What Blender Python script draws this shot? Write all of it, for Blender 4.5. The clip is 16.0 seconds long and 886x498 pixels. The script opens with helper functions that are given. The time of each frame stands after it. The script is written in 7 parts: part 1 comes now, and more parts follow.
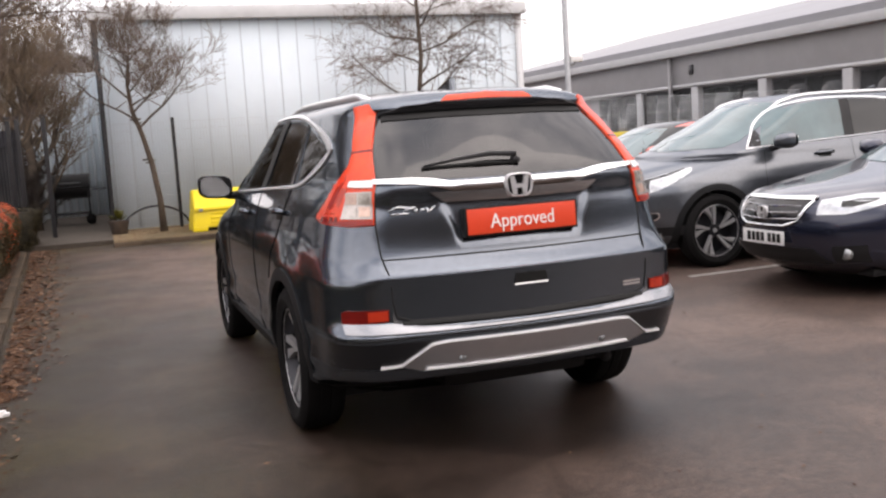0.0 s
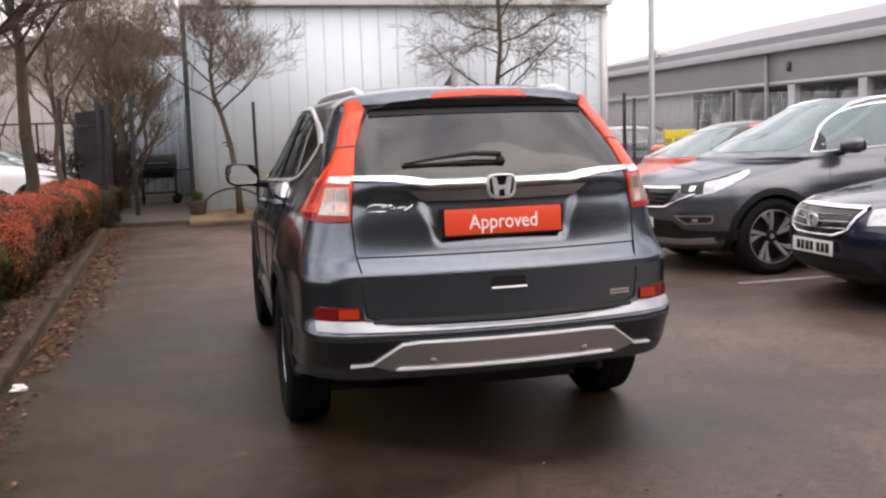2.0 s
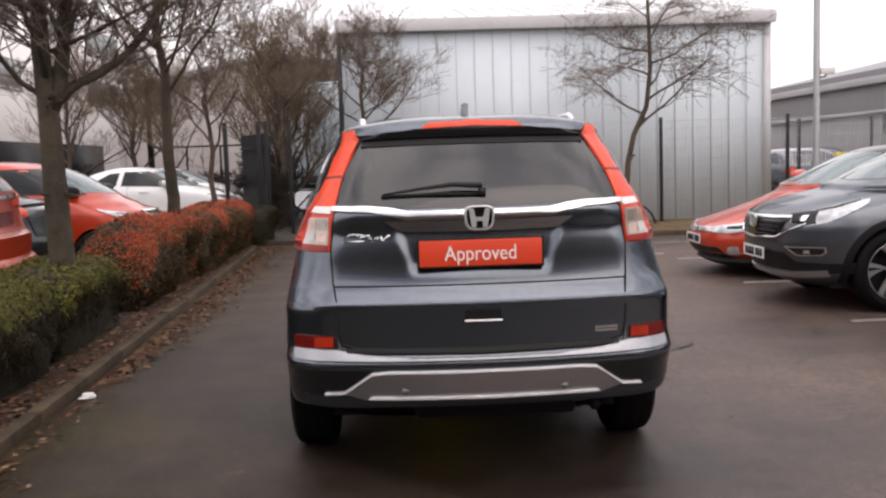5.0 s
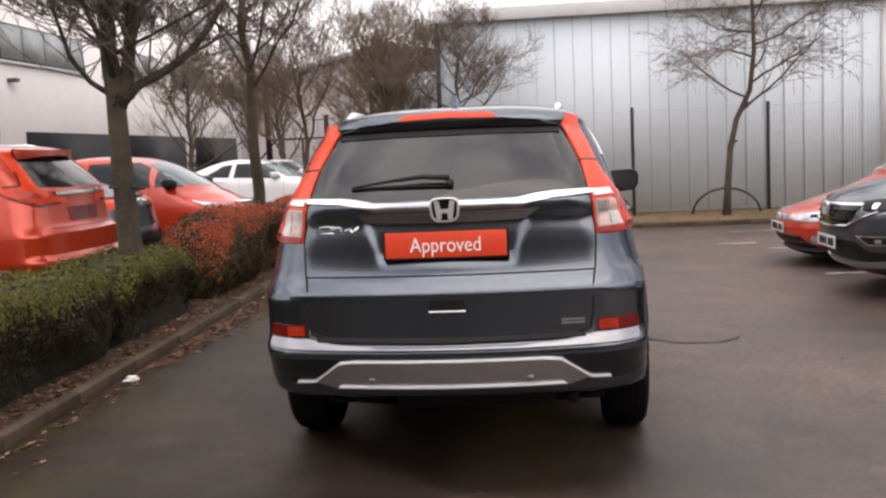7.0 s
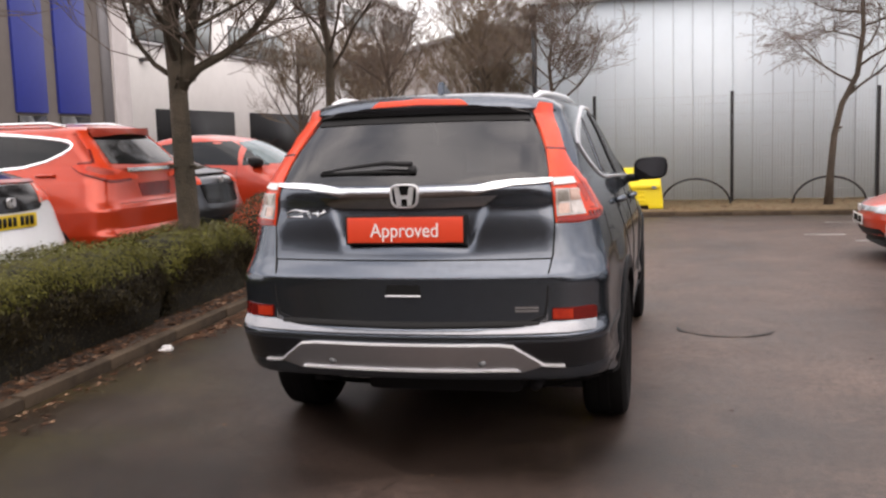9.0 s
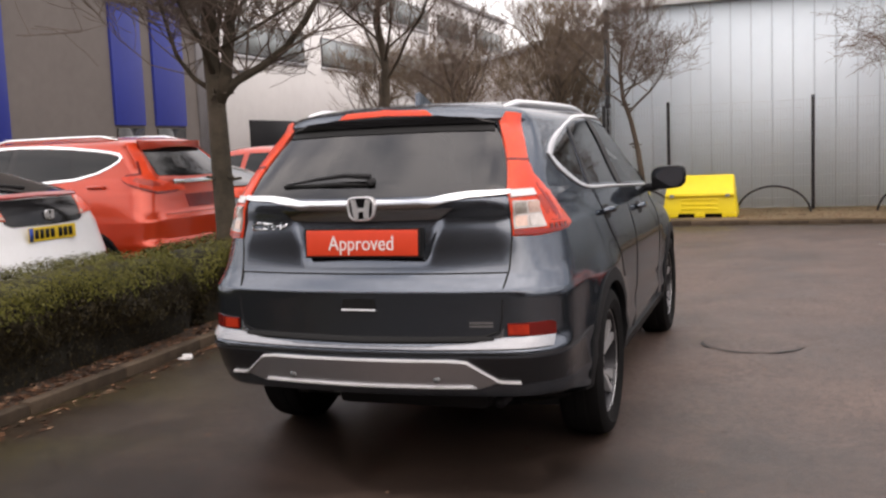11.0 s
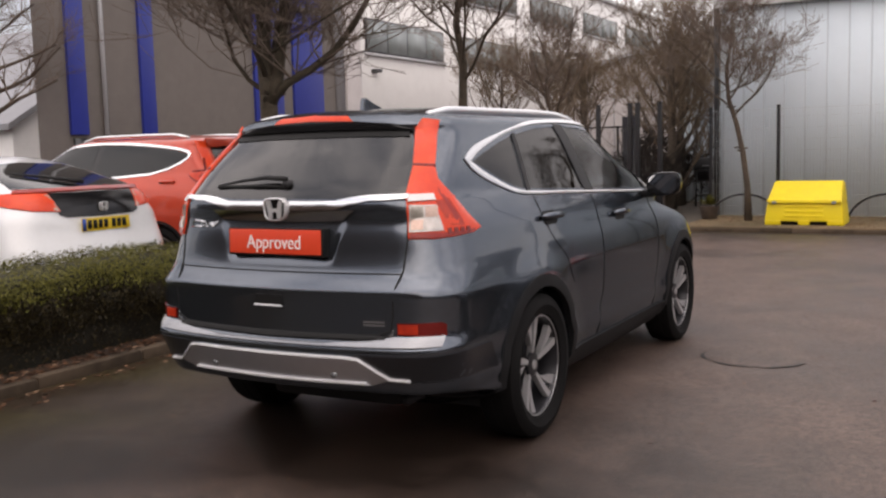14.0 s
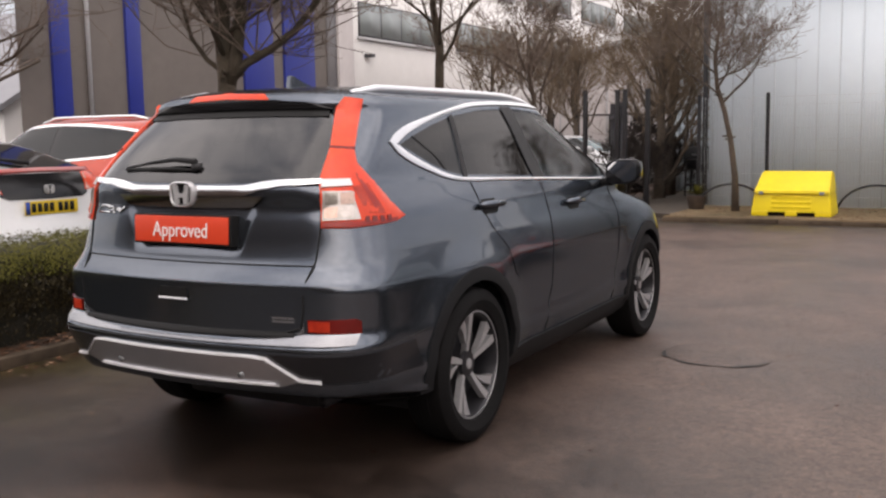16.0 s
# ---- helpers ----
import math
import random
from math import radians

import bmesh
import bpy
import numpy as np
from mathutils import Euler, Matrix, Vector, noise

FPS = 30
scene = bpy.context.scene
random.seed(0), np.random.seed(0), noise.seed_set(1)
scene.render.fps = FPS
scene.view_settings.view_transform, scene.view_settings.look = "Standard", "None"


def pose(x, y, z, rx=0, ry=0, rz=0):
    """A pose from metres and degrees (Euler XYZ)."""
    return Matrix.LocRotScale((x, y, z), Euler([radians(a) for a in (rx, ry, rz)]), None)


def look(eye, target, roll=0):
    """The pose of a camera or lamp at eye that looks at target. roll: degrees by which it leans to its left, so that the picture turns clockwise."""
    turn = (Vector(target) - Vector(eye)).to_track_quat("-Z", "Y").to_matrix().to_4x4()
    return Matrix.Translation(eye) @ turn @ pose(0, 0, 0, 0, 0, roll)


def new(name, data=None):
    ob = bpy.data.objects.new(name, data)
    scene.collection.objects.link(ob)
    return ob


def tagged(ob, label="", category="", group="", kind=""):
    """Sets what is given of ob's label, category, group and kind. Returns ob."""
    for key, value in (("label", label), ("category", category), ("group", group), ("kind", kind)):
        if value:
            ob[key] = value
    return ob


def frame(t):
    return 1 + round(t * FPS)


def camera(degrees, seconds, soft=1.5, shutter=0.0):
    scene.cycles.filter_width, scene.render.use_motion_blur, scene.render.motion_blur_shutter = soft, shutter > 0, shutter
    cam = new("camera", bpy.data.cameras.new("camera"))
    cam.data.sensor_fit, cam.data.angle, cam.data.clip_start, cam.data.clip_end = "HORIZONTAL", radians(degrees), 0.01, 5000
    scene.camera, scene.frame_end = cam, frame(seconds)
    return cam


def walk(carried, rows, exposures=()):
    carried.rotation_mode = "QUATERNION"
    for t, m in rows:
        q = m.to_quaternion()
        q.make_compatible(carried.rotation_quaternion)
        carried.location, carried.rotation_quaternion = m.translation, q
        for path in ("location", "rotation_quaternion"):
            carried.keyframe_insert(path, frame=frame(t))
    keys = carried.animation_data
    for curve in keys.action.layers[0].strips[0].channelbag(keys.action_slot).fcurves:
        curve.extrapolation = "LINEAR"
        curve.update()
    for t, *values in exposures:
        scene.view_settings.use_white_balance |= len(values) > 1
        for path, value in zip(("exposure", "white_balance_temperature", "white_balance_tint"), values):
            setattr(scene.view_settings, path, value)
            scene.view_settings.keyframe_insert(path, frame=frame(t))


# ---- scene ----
from mathutils.bvhtree import BVHTree

cam = camera(49.7, 16.0, soft=2.4)
PATH = [
    (0, (-1.726, -3.681, 1.409), (-1.06, -1.809, 1.181), -3.6),
    (0.5, (-1.609, -3.726, 1.401), (-1.022, -1.829, 1.171), -3.1),
    (1, (-1.485, -3.729, 1.386), (-0.923, -1.821, 1.173), -2.7),
    (1.5, (-1.331, -3.741, 1.397), (-0.832, -1.817, 1.177), -3.0),
    (2, (-1.209, -3.762, 1.424), (-0.741, -1.832, 1.183), -1.9),
    (2.5, (-1.042, -3.837, 1.425), (-0.617, -1.897, 1.191), -1.8),
    (3, (-0.86, -3.907, 1.441), (-0.525, -1.945, 1.245), -1.2),
    (3.5, (-0.748, -3.947, 1.429), (-0.472, -1.976, 1.234), -1.6),
    (4, (-0.6, -3.924, 1.411), (-0.376, -1.945, 1.229), -1.9),
    (4.5, (-0.424, -3.905, 1.43), (-0.262, -1.92, 1.24), -2.1),
    (5, (-0.31, -3.87, 1.442), (-0.234, -1.88, 1.255), -1.8),
    (5.2, (-0.258, -3.916, 1.451), (-0.215, -1.925, 1.264), -2.0),
    (7.3, (0.495, -3.877, 1.434), (0.252, -1.903, 1.222), -2.4),
    (7.5, (0.55, -3.862, 1.434), (0.282, -1.893, 1.21), -2.3),
    (8, (0.684, -3.854, 1.447), (0.384, -1.891, 1.212), -2.6),
    (8.5, (0.903, -3.819, 1.437), (0.533, -1.867, 1.21), -1.9),
    (9, (1.116, -3.831, 1.439), (0.652, -1.9, 1.207), -1.8),
    (9.2, (1.161, -3.778, 1.425), (0.669, -1.854, 1.185), -2.2),
    (11.3, (1.84, -3.586, 1.438), (1.128, -1.728, 1.239), -2.2),
    (11.5, (1.948, -3.616, 1.444), (1.202, -1.77, 1.249), -2.2),
    (12, (2.097, -3.555, 1.426), (1.293, -1.735, 1.225), -3.0),
    (12.5, (2.245, -3.479, 1.407), (1.411, -1.671, 1.213), -3.2),
    (13, (2.392, -3.338, 1.419), (1.511, -1.554, 1.221), -2.5),
    (13.5, (2.534, -3.322, 1.425), (1.632, -1.55, 1.209), -2.7),
    (14, (2.735, -3.271, 1.43), (1.773, -1.529, 1.228), -1.5),
    (14.5, (2.865, -3.208, 1.419), (1.842, -1.5, 1.226), -1.2),
    (15, (2.937, -3.158, 1.412), (1.911, -1.453, 1.219), -1.6),
    (15.5, (2.919, -3.004, 1.398), (1.922, -1.283, 1.189), -1.2),
    (16, (2.86, -2.821, 1.404), (1.9, -1.081, 1.175), -0.9),
]
walk(cam, [(t, look(eye, target, roll)) for t, eye, target, roll in PATH], exposures=[(0.0, 0.54, 7200, 18), (2.7, 0.40, 7200, 18), (3.6, 0.16, 7200, 19), (5.0, 0.17, 7200, 19), (8.5, 0.41, 7250, 18), (11.5, 0.23, 7300, 18), (13.5, 0.07, 7350, 19), (15.3, 0.06, 7350, 19), (16.0, 0.24, 7300, 18)])

# ---- light ----
world = bpy.data.worlds.new("overcast_sky")
scene.world = world
world.use_nodes = True
wt = world.node_tree
wt.nodes.clear()
w_out = wt.nodes.new("ShaderNodeOutputWorld")
w_bg = wt.nodes.new("ShaderNodeBackground")
w_sky = wt.nodes.new("ShaderNodeTexSky")
w_sky.sky_type, w_sky.sun_disc = "NISHITA", False
w_sky.sun_elevation, w_sky.sun_rotation = radians(32), radians(150)
w_co = wt.nodes.new("ShaderNodeTexCoord")
w_map = wt.nodes.new("ShaderNodeMapping")
w_map.inputs["Scale"].default_value = (1.0, 1.0, 2.6)
w_noise = wt.nodes.new("ShaderNodeTexNoise")
w_noise.inputs["Scale"].default_value, w_noise.inputs["Detail"].default_value = 2.3, 6.0
w_noise.inputs["Roughness"].default_value = 0.55
w_ramp = wt.nodes.new("ShaderNodeValToRGB")
w_ramp.color_ramp.elements[0].position, w_ramp.color_ramp.elements[0].color = 0.36, (4.4, 4.8, 5.5, 1)
w_ramp.color_ramp.elements[1].position, w_ramp.color_ramp.elements[1].color = 0.58, (9.6, 9.8, 10.2, 1)
w_mix = wt.nodes.new("ShaderNodeMix")
w_mix.data_type = "RGBA"
w_mix.inputs[0].default_value = 0.86
wt.links.new(w_co.outputs["Generated"], w_map.inputs[0])
wt.links.new(w_map.outputs[0], w_noise.inputs["Vector"])
wt.links.new(w_noise.outputs["Fac"], w_ramp.inputs[0])
wt.links.new(w_sky.outputs[0], w_mix.inputs[6])
wt.links.new(w_ramp.outputs[0], w_mix.inputs[7])
w_sep = wt.nodes.new("ShaderNodeSeparateXYZ")
w_up = wt.nodes.new("ShaderNodeMapRange")
w_up.inputs["To Min"].default_value, w_up.inputs["To Max"].default_value = 0.80, 1.55
w_mul = wt.nodes.new("ShaderNodeVectorMath")
w_mul.operation = "SCALE"
wt.links.new(w_co.outputs["Generated"], w_sep.inputs[0])
wt.links.new(w_sep.outputs[2], w_up.inputs["Value"])
wt.links.new(w_mix.outputs[2], w_mul.inputs[0])
wt.links.new(w_up.outputs[0], w_mul.inputs["Scale"])
wt.links.new(w_mul.outputs[0], w_bg.inputs[0])
wt.links.new(w_bg.outputs[0], w_out.inputs[0])
w_bg.inputs[1].default_value = 0.155

sun_data = bpy.data.lights.new("sun", "SUN")
sun_data.energy, sun_data.angle, sun_data.color = 0.8, radians(70), (1.0, 0.95, 0.88)
sun = new("sun", sun_data)
sun.matrix_world = look((6, -10, 12), (0, 0, 0))


# ---- materials ----
def material(name, colour, rough=0.5, metal=0.0, coat=0.0, vary=0.0, scale=8.0, bump=0.0, bump_scale=60.0, spec=0.5,
             dark=None, rough_vary=0.0, island=0.0, obj_random=0.0, edge=None):
    m = bpy.data.materials.new(name)
    m.use_nodes = True
    nt = m.node_tree
    b = nt.nodes["Principled BSDF"]
    b.inputs["Base Color"].default_value = (*colour, 1)
    b.inputs["Roughness"].default_value = rough
    b.inputs["Metallic"].default_value = metal
    b.inputs["Coat Weight"].default_value = coat
    b.inputs["Coat Roughness"].default_value = 0.04
    b.inputs["Specular IOR Level"].default_value = spec
    if edge:
        b.inputs["Specular Tint"].default_value = (*edge, 1)
    co = nt.nodes.new("ShaderNodeTexCoord")
    if vary > 0 or dark:
        n1 = nt.nodes.new("ShaderNodeTexNoise")
        n1.inputs["Scale"].default_value, n1.inputs["Detail"].default_value = scale, 8.0
        n1.inputs["Roughness"].default_value = 0.65
        n2 = nt.nodes.new("ShaderNodeTexNoise")
        n2.inputs["Scale"].default_value, n2.inputs["Detail"].default_value = scale * 0.13, 3.0
        nt.links.new(co.outputs["Object"], n1.inputs["Vector"])
        nt.links.new(co.outputs["Object"], n2.inputs["Vector"])
        add = nt.nodes.new("ShaderNodeMath")
        add.operation = "ADD"
        nt.links.new(n1.outputs["Fac"], add.inputs[0])
        nt.links.new(n2.outputs["Fac"], add.inputs[1])
        rng = nt.nodes.new("ShaderNodeMapRange")
        rng.inputs["From Min"].default_value, rng.inputs["From Max"].default_value = 0.7, 1.3
        nt.links.new(add.outputs[0], rng.inputs["Value"])
        mix = nt.nodes.new("ShaderNodeMix")
        mix.data_type = "RGBA"
        d = dark or tuple(c * (1 - vary) for c in colour)
        mix.inputs[6].default_value = (*d, 1)
        mix.inputs[7].default_value = (*[min(1, c * (1 + vary * 0.5)) for c in colour], 1)
        nt.links.new(rng.outputs[0], mix.inputs[0])
        last = mix.outputs[2]
        if island or obj_random:
            if island:
                g = nt.nodes.new("ShaderNodeNewGeometry")
                rnd = g.outputs["Random Per Island"]
            else:
                g = nt.nodes.new("ShaderNodeObjectInfo")
                rnd = g.outputs["Random"]
            hsv = nt.nodes.new("ShaderNodeHueSaturation")
            mr = nt.nodes.new("ShaderNodeMapRange")
            k = island or obj_random
            mr.inputs["To Min"].default_value, mr.inputs["To Max"].default_value = 1 - k, 1 + k
            nt.links.new(rnd, mr.inputs["Value"])
            nt.links.new(mr.outputs[0], hsv.inputs["Value"])
            nt.links.new(last, hsv.inputs["Color"])
            last = hsv.outputs[0]
        nt.links.new(last, b.inputs["Base Color"])
        if rough_vary:
            mr2 = nt.nodes.new("ShaderNodeMapRange")
            mr2.inputs["To Min"].default_value, mr2.inputs["To Max"].default_value = rough - rough_vary, rough + rough_vary
            nt.links.new(rng.outputs[0], mr2.inputs["Value"])
            nt.links.new(mr2.outputs[0], b.inputs["Roughness"])
    if bump > 0:
        n3 = nt.nodes.new("ShaderNodeTexNoise")
        n3.inputs["Scale"].default_value, n3.inputs["Detail"].default_value = bump_scale, 5.0
        nt.links.new(co.outputs["Object"], n3.inputs["Vector"])
        bp = nt.nodes.new("ShaderNodeBump")
        bp.inputs["Strength"].default_value, bp.inputs["Distance"].default_value = bump, 0.02
        nt.links.new(n3.outputs["Fac"], bp.inputs["Height"])
        nt.links.new(bp.outputs[0], b.inputs["Normal"])
    return m


def leaf_material(name, stops, rough=0.6):
    """Foliage: each leaf takes one of several colours."""
    m = bpy.data.materials.new(name)
    m.use_nodes = True
    nt = m.node_tree
    b = nt.nodes["Principled BSDF"]
    b.inputs["Roughness"].default_value = rough
    b.inputs["Specular IOR Level"].default_value = 0.25
    g = nt.nodes.new("ShaderNodeNewGeometry")
    r = nt.nodes.new("ShaderNodeValToRGB")
    r.color_ramp.interpolation = "LINEAR"
    while len(r.color_ramp.elements) < len(stops):
        r.color_ramp.elements.new(0.5)
    for e, (p, c) in zip(r.color_ramp.elements, stops):
        e.position, e.color = p, (*c, 1)
    nt.links.new(g.outputs["Random Per Island"], r.inputs[0])
    nt.links.new(r.outputs[0], b.inputs["Base Color"])
    return m


def glass_material(name, tint, gloss=1.0, rough=0.02, ior=1.6):
    """Thin window glass: tinted and see-through, with mirror gloss by Fresnel."""
    m = bpy.data.materials.new(name)
    m.use_nodes = True
    nt = m.node_tree
    nt.nodes.clear()
    out = nt.nodes.new("ShaderNodeOutputMaterial")
    tr = nt.nodes.new("ShaderNodeBsdfTransparent")
    tr.inputs[0].default_value = (*tint, 1)
    gl = nt.nodes.new("ShaderNodeBsdfGlossy")
    gl.inputs["Roughness"].default_value = rough
    gl.inputs[0].default_value = (gloss, gloss, gloss, 1)
    fr = nt.nodes.new("ShaderNodeFresnel")
    fr.inputs[0].default_value = ior
    mx = nt.nodes.new("ShaderNodeMixShader")
    nt.links.new(fr.outputs[0], mx.inputs[0])
    nt.links.new(tr.outputs[0], mx.inputs[1])
    nt.links.new(gl.outputs[0], mx.inputs[2])
    nt.links.new(mx.outputs[0], out.inputs[0])
    return m


def asphalt_material():
    m = bpy.data.materials.new("damp_asphalt")
    m.use_nodes = True
    nt = m.node_tree
    b = nt.nodes["Principled BSDF"]
    co = nt.nodes.new("ShaderNodeTexCoord")
    def noise_node(scale, detail, rough=0.6):
        n = nt.nodes.new("ShaderNodeTexNoise")
        n.inputs["Scale"].default_value, n.inputs["Detail"].default_value, n.inputs["Roughness"].default_value = scale, detail, rough
        nt.links.new(co.outputs["Object"], n.inputs["Vector"])
        return n
    big, mid, fine, chip = noise_node(0.45, 5), noise_node(2.6, 6), noise_node(48, 4, 0.85), noise_node(17, 5, 0.8)
    damp = nt.nodes.new("ShaderNodeMapRange")
    damp.inputs["From Min"].default_value, damp.inputs["From Max"].default_value = 0.36, 0.68
    # paler open lane, darker hedge side: sheen and shade in the colour, besides damp
    lane = nt.nodes.new("ShaderNodeSeparateXYZ")
    nt.links.new(co.outputs["Object"], lane.inputs[0])
    lane_shade = nt.nodes.new("ShaderNodeMapRange")
    lane_shade.inputs["From Min"].default_value, lane_shade.inputs["From Max"].default_value = -4.0, 6.0
    lane_shade.inputs["To Min"].default_value, lane_shade.inputs["To Max"].default_value = -0.20, 0.16
    across = nt.nodes.new("ShaderNodeMath")
    across.operation = "MULTIPLY_ADD"
    across.inputs[1].default_value = 1.5
    nt.links.new(lane.outputs[0], across.inputs[0]); nt.links.new(lane.outputs[1], across.inputs[2])
    nt.links.new(across.outputs[0], lane_shade.inputs["Value"])
    ground_tone = nt.nodes.new("ShaderNodeMath")
    nt.links.new(big.outputs["Fac"], ground_tone.inputs[0]); nt.links.new(lane_shade.outputs[0], ground_tone.inputs[1])
    nt.links.new(ground_tone.outputs[0], damp.inputs["Value"])
    c1 = nt.nodes.new("ShaderNodeMix"); c1.data_type = "RGBA"
    c1.inputs[6].default_value, c1.inputs[7].default_value = (0.0125, 0.0082, 0.0062, 1), (0.090, 0.061, 0.049, 1)
    nt.links.new(damp.outputs[0], c1.inputs[0])
    c2 = nt.nodes.new("ShaderNodeMix"); c2.data_type = "RGBA"; c2.blend_type = "MULTIPLY"
    c2.inputs[0].default_value = 0.8
    r2 = nt.nodes.new("ShaderNodeMapRange")
    r2.inputs["From Min"].default_value, r2.inputs["From Max"].default_value = 0.3, 0.75
    r2.inputs["To Min"].default_value, r2.inputs["To Max"].default_value = 0.62, 1.25
    nt.links.new(mid.outputs["Fac"], r2.inputs["Value"])
    nt.links.new(c1.outputs[2], c2.inputs[6]); nt.links.new(r2.outputs[0], c2.inputs[7])
    c3 = nt.nodes.new("ShaderNodeMix"); c3.data_type = "RGBA"; c3.blend_type = "MULTIPLY"
    c3.inputs[0].default_value = 0.9
    r3 = nt.nodes.new("ShaderNodeMapRange")
    r3.inputs["From Min"].default_value, r3.inputs["From Max"].default_value = 0.3, 0.7
    r3.inputs["To Min"].default_value, r3.inputs["To Max"].default_value = 0.30, 1.95
    nt.links.new(fine.outputs["Fac"], r3.inputs["Value"])
    # moss and trodden leaf dirt gathered along the kerbs
    sep = nt.nodes.new("ShaderNodeSeparateXYZ")
    nt.links.new(co.outputs["Object"], sep.inputs[0])
    def sums(a, b, op):
        n = nt.nodes.new("ShaderNodeMath")
        n.operation = op
        for i, v in enumerate((a, b)):
            if isinstance(v, float):
                n.inputs[i].default_value = v
            else:
                nt.links.new(v, n.inputs[i])
        return n.outputs[0]
    ragged = sums(sums(mid.outputs["Fac"], 0.5, "SUBTRACT"), 1.5, "MULTIPLY")
    def belt(across, near, far):
        r = nt.nodes.new("ShaderNodeMapRange")
        r.inputs["From Min"].default_value, r.inputs["From Max"].default_value = near, far
        r.inputs["To Min"].default_value, r.inputs["To Max"].default_value = 0.85, 0.0
        nt.links.new(sums(across, ragged, "ADD"), r.inputs["Value"])
        return r.outputs[0]
    west = belt(sums(sep.outputs[0], sums(sep.outputs[1], 0.038, "MULTIPLY"), "ADD"), -2.1, -0.6)
    bed = nt.nodes.new("ShaderNodeMapRange")
    bed.inputs["From Min"].default_value, bed.inputs["From Max"].default_value = -4.2, -3.4
    nt.links.new(sep.outputs[0], bed.inputs["Value"])
    west = sums(west, bed.outputs[0], "MULTIPLY")
    yard = nt.nodes.new("ShaderNodeMapRange")
    yard.inputs["From Min"].default_value, yard.inputs["From Max"].default_value = 18.0, 16.0
    nt.links.new(sep.outputs[1], yard.inputs["Value"])
    north = belt(sums(sums(sep.outputs[1], -1.0, "MULTIPLY"), 12.6, "ADD"), 0.05, 1.6)
    dirt = nt.nodes.new("ShaderNodeMix"); dirt.data_type = "RGBA"
    nt.links.new(c2.outputs[2], dirt.inputs[6])
    moss = nt.nodes.new("ShaderNodeMix"); moss.data_type = "RGBA"
    moss.inputs[6].default_value, moss.inputs[7].default_value = (0.024, 0.0165, 0.0095, 1), (0.036, 0.028, 0.010, 1)
    patch = nt.nodes.new("ShaderNodeMapRange")
    patch.inputs["From Min"].default_value, patch.inputs["From Max"].default_value = 0.46, 0.62
    nt.links.new(noise_node(1.3, 4).outputs["Fac"], patch.inputs["Value"])
    nt.links.new(patch.outputs[0], moss.inputs[0])
    nt.links.new(moss.outputs[2], dirt.inputs[7])
    grime = sums(west, sums(north, yard.outputs[0], "MULTIPLY"), "MAXIMUM")
    nt.links.new(grime, dirt.inputs[0])
    # gloss falls towards the hedge, imitating the darker reflections on that side
    worn = nt.nodes.new("ShaderNodeMapRange")
    worn.inputs["From Min"].default_value, worn.inputs["From Max"].default_value = -2.4, 1.6
    worn.inputs["To Min"].default_value, worn.inputs["To Max"].default_value = 0.14, 0.46
    nt.links.new(sums(sep.outputs[0], ragged, "ADD"), worn.inputs["Value"])
    nt.links.new(worn.outputs[0], b.inputs["Specular IOR Level"])
    nt.links.new(dirt.outputs[2], c3.inputs[6]); nt.links.new(r3.outputs[0], c3.inputs[7])
    c4 = nt.nodes.new("ShaderNodeMix"); c4.data_type = "RGBA"; c4.blend_type = "MULTIPLY"
    c4.inputs[0].default_value = 0.85
    r4 = nt.nodes.new("ShaderNodeMapRange")
    r4.inputs["From Min"].default_value, r4.inputs["From Max"].default_value = 0.32, 0.68
    r4.inputs["To Min"].default_value, r4.inputs["To Max"].default_value = 0.42, 1.7
    nt.links.new(chip.outputs["Fac"], r4.inputs["Value"])
    nt.links.new(c3.outputs[2], c4.inputs[6]); nt.links.new(r4.outputs[0], c4.inputs[7])
    nt.links.new(c4.outputs[2], b.inputs["Base Color"])
    rr = nt.nodes.new("ShaderNodeMapRange")
    rr.inputs["To Min"].default_value, rr.inputs["To Max"].default_value = 0.34, 0.58
    nt.links.new(damp.outputs[0], rr.inputs["Value"])
    nt.links.new(rr.outputs[0], b.inputs["Roughness"])
    bp = nt.nodes.new("ShaderNodeBump")
    bp.inputs["Strength"].default_value, bp.inputs["Distance"].default_value = 0.55, 0.010
    nt.links.new(fine.outputs["Fac"], bp.inputs["Height"])
    nt.links.new(bp.outputs[0], b.inputs["Normal"])
    return m


M_ASPHALT = asphalt_material()
M_PAINT_GREY = material("dark_grey_metallic_paint", (0.116, 0.133, 0.157), 0.20, 0.9, 0.7, vary=0.10, scale=300, edge=(0.23, 0.265, 0.30))
M_PAINT_STEEL = material("steel_grey_metallic_paint", (0.135, 0.146, 0.163), 0.30, 0.85, 0.7, vary=0.10, scale=300, edge=(0.45, 0.5, 0.55))
M_PAINT_GRAPHITE = material("graphite_metallic_paint", (0.085, 0.09, 0.10), 0.28, 0.85, 1.0, vary=0.10, scale=300)
M_PAINT_RED = material("bright_red_paint", (0.54, 0.042, 0.012), 0.30, 0.15, 0.8, vary=0.06, scale=40)
M_PAINT_RED2 = material("metallic_red_paint", (0.54, 0.046, 0.012), 0.28, 0.35, 0.8, vary=0.06, scale=40)
M_PAINT_WHITE = material("white_paint", (0.78, 0.79, 0.80), 0.3, 0.0, 1.0, vary=0.04, scale=30)
M_PAINT_NAVY = material("navy_blue_metallic_paint", (0.017, 0.021, 0.042), 0.24, 0.6, 1.0, vary=0.08, scale=200)
M_BLACK_PLASTIC = material("black_plastic", (0.014, 0.014, 0.015), 0.55, spec=0.3, vary=0.25, scale=40, bump=0.05, bump_scale=400)
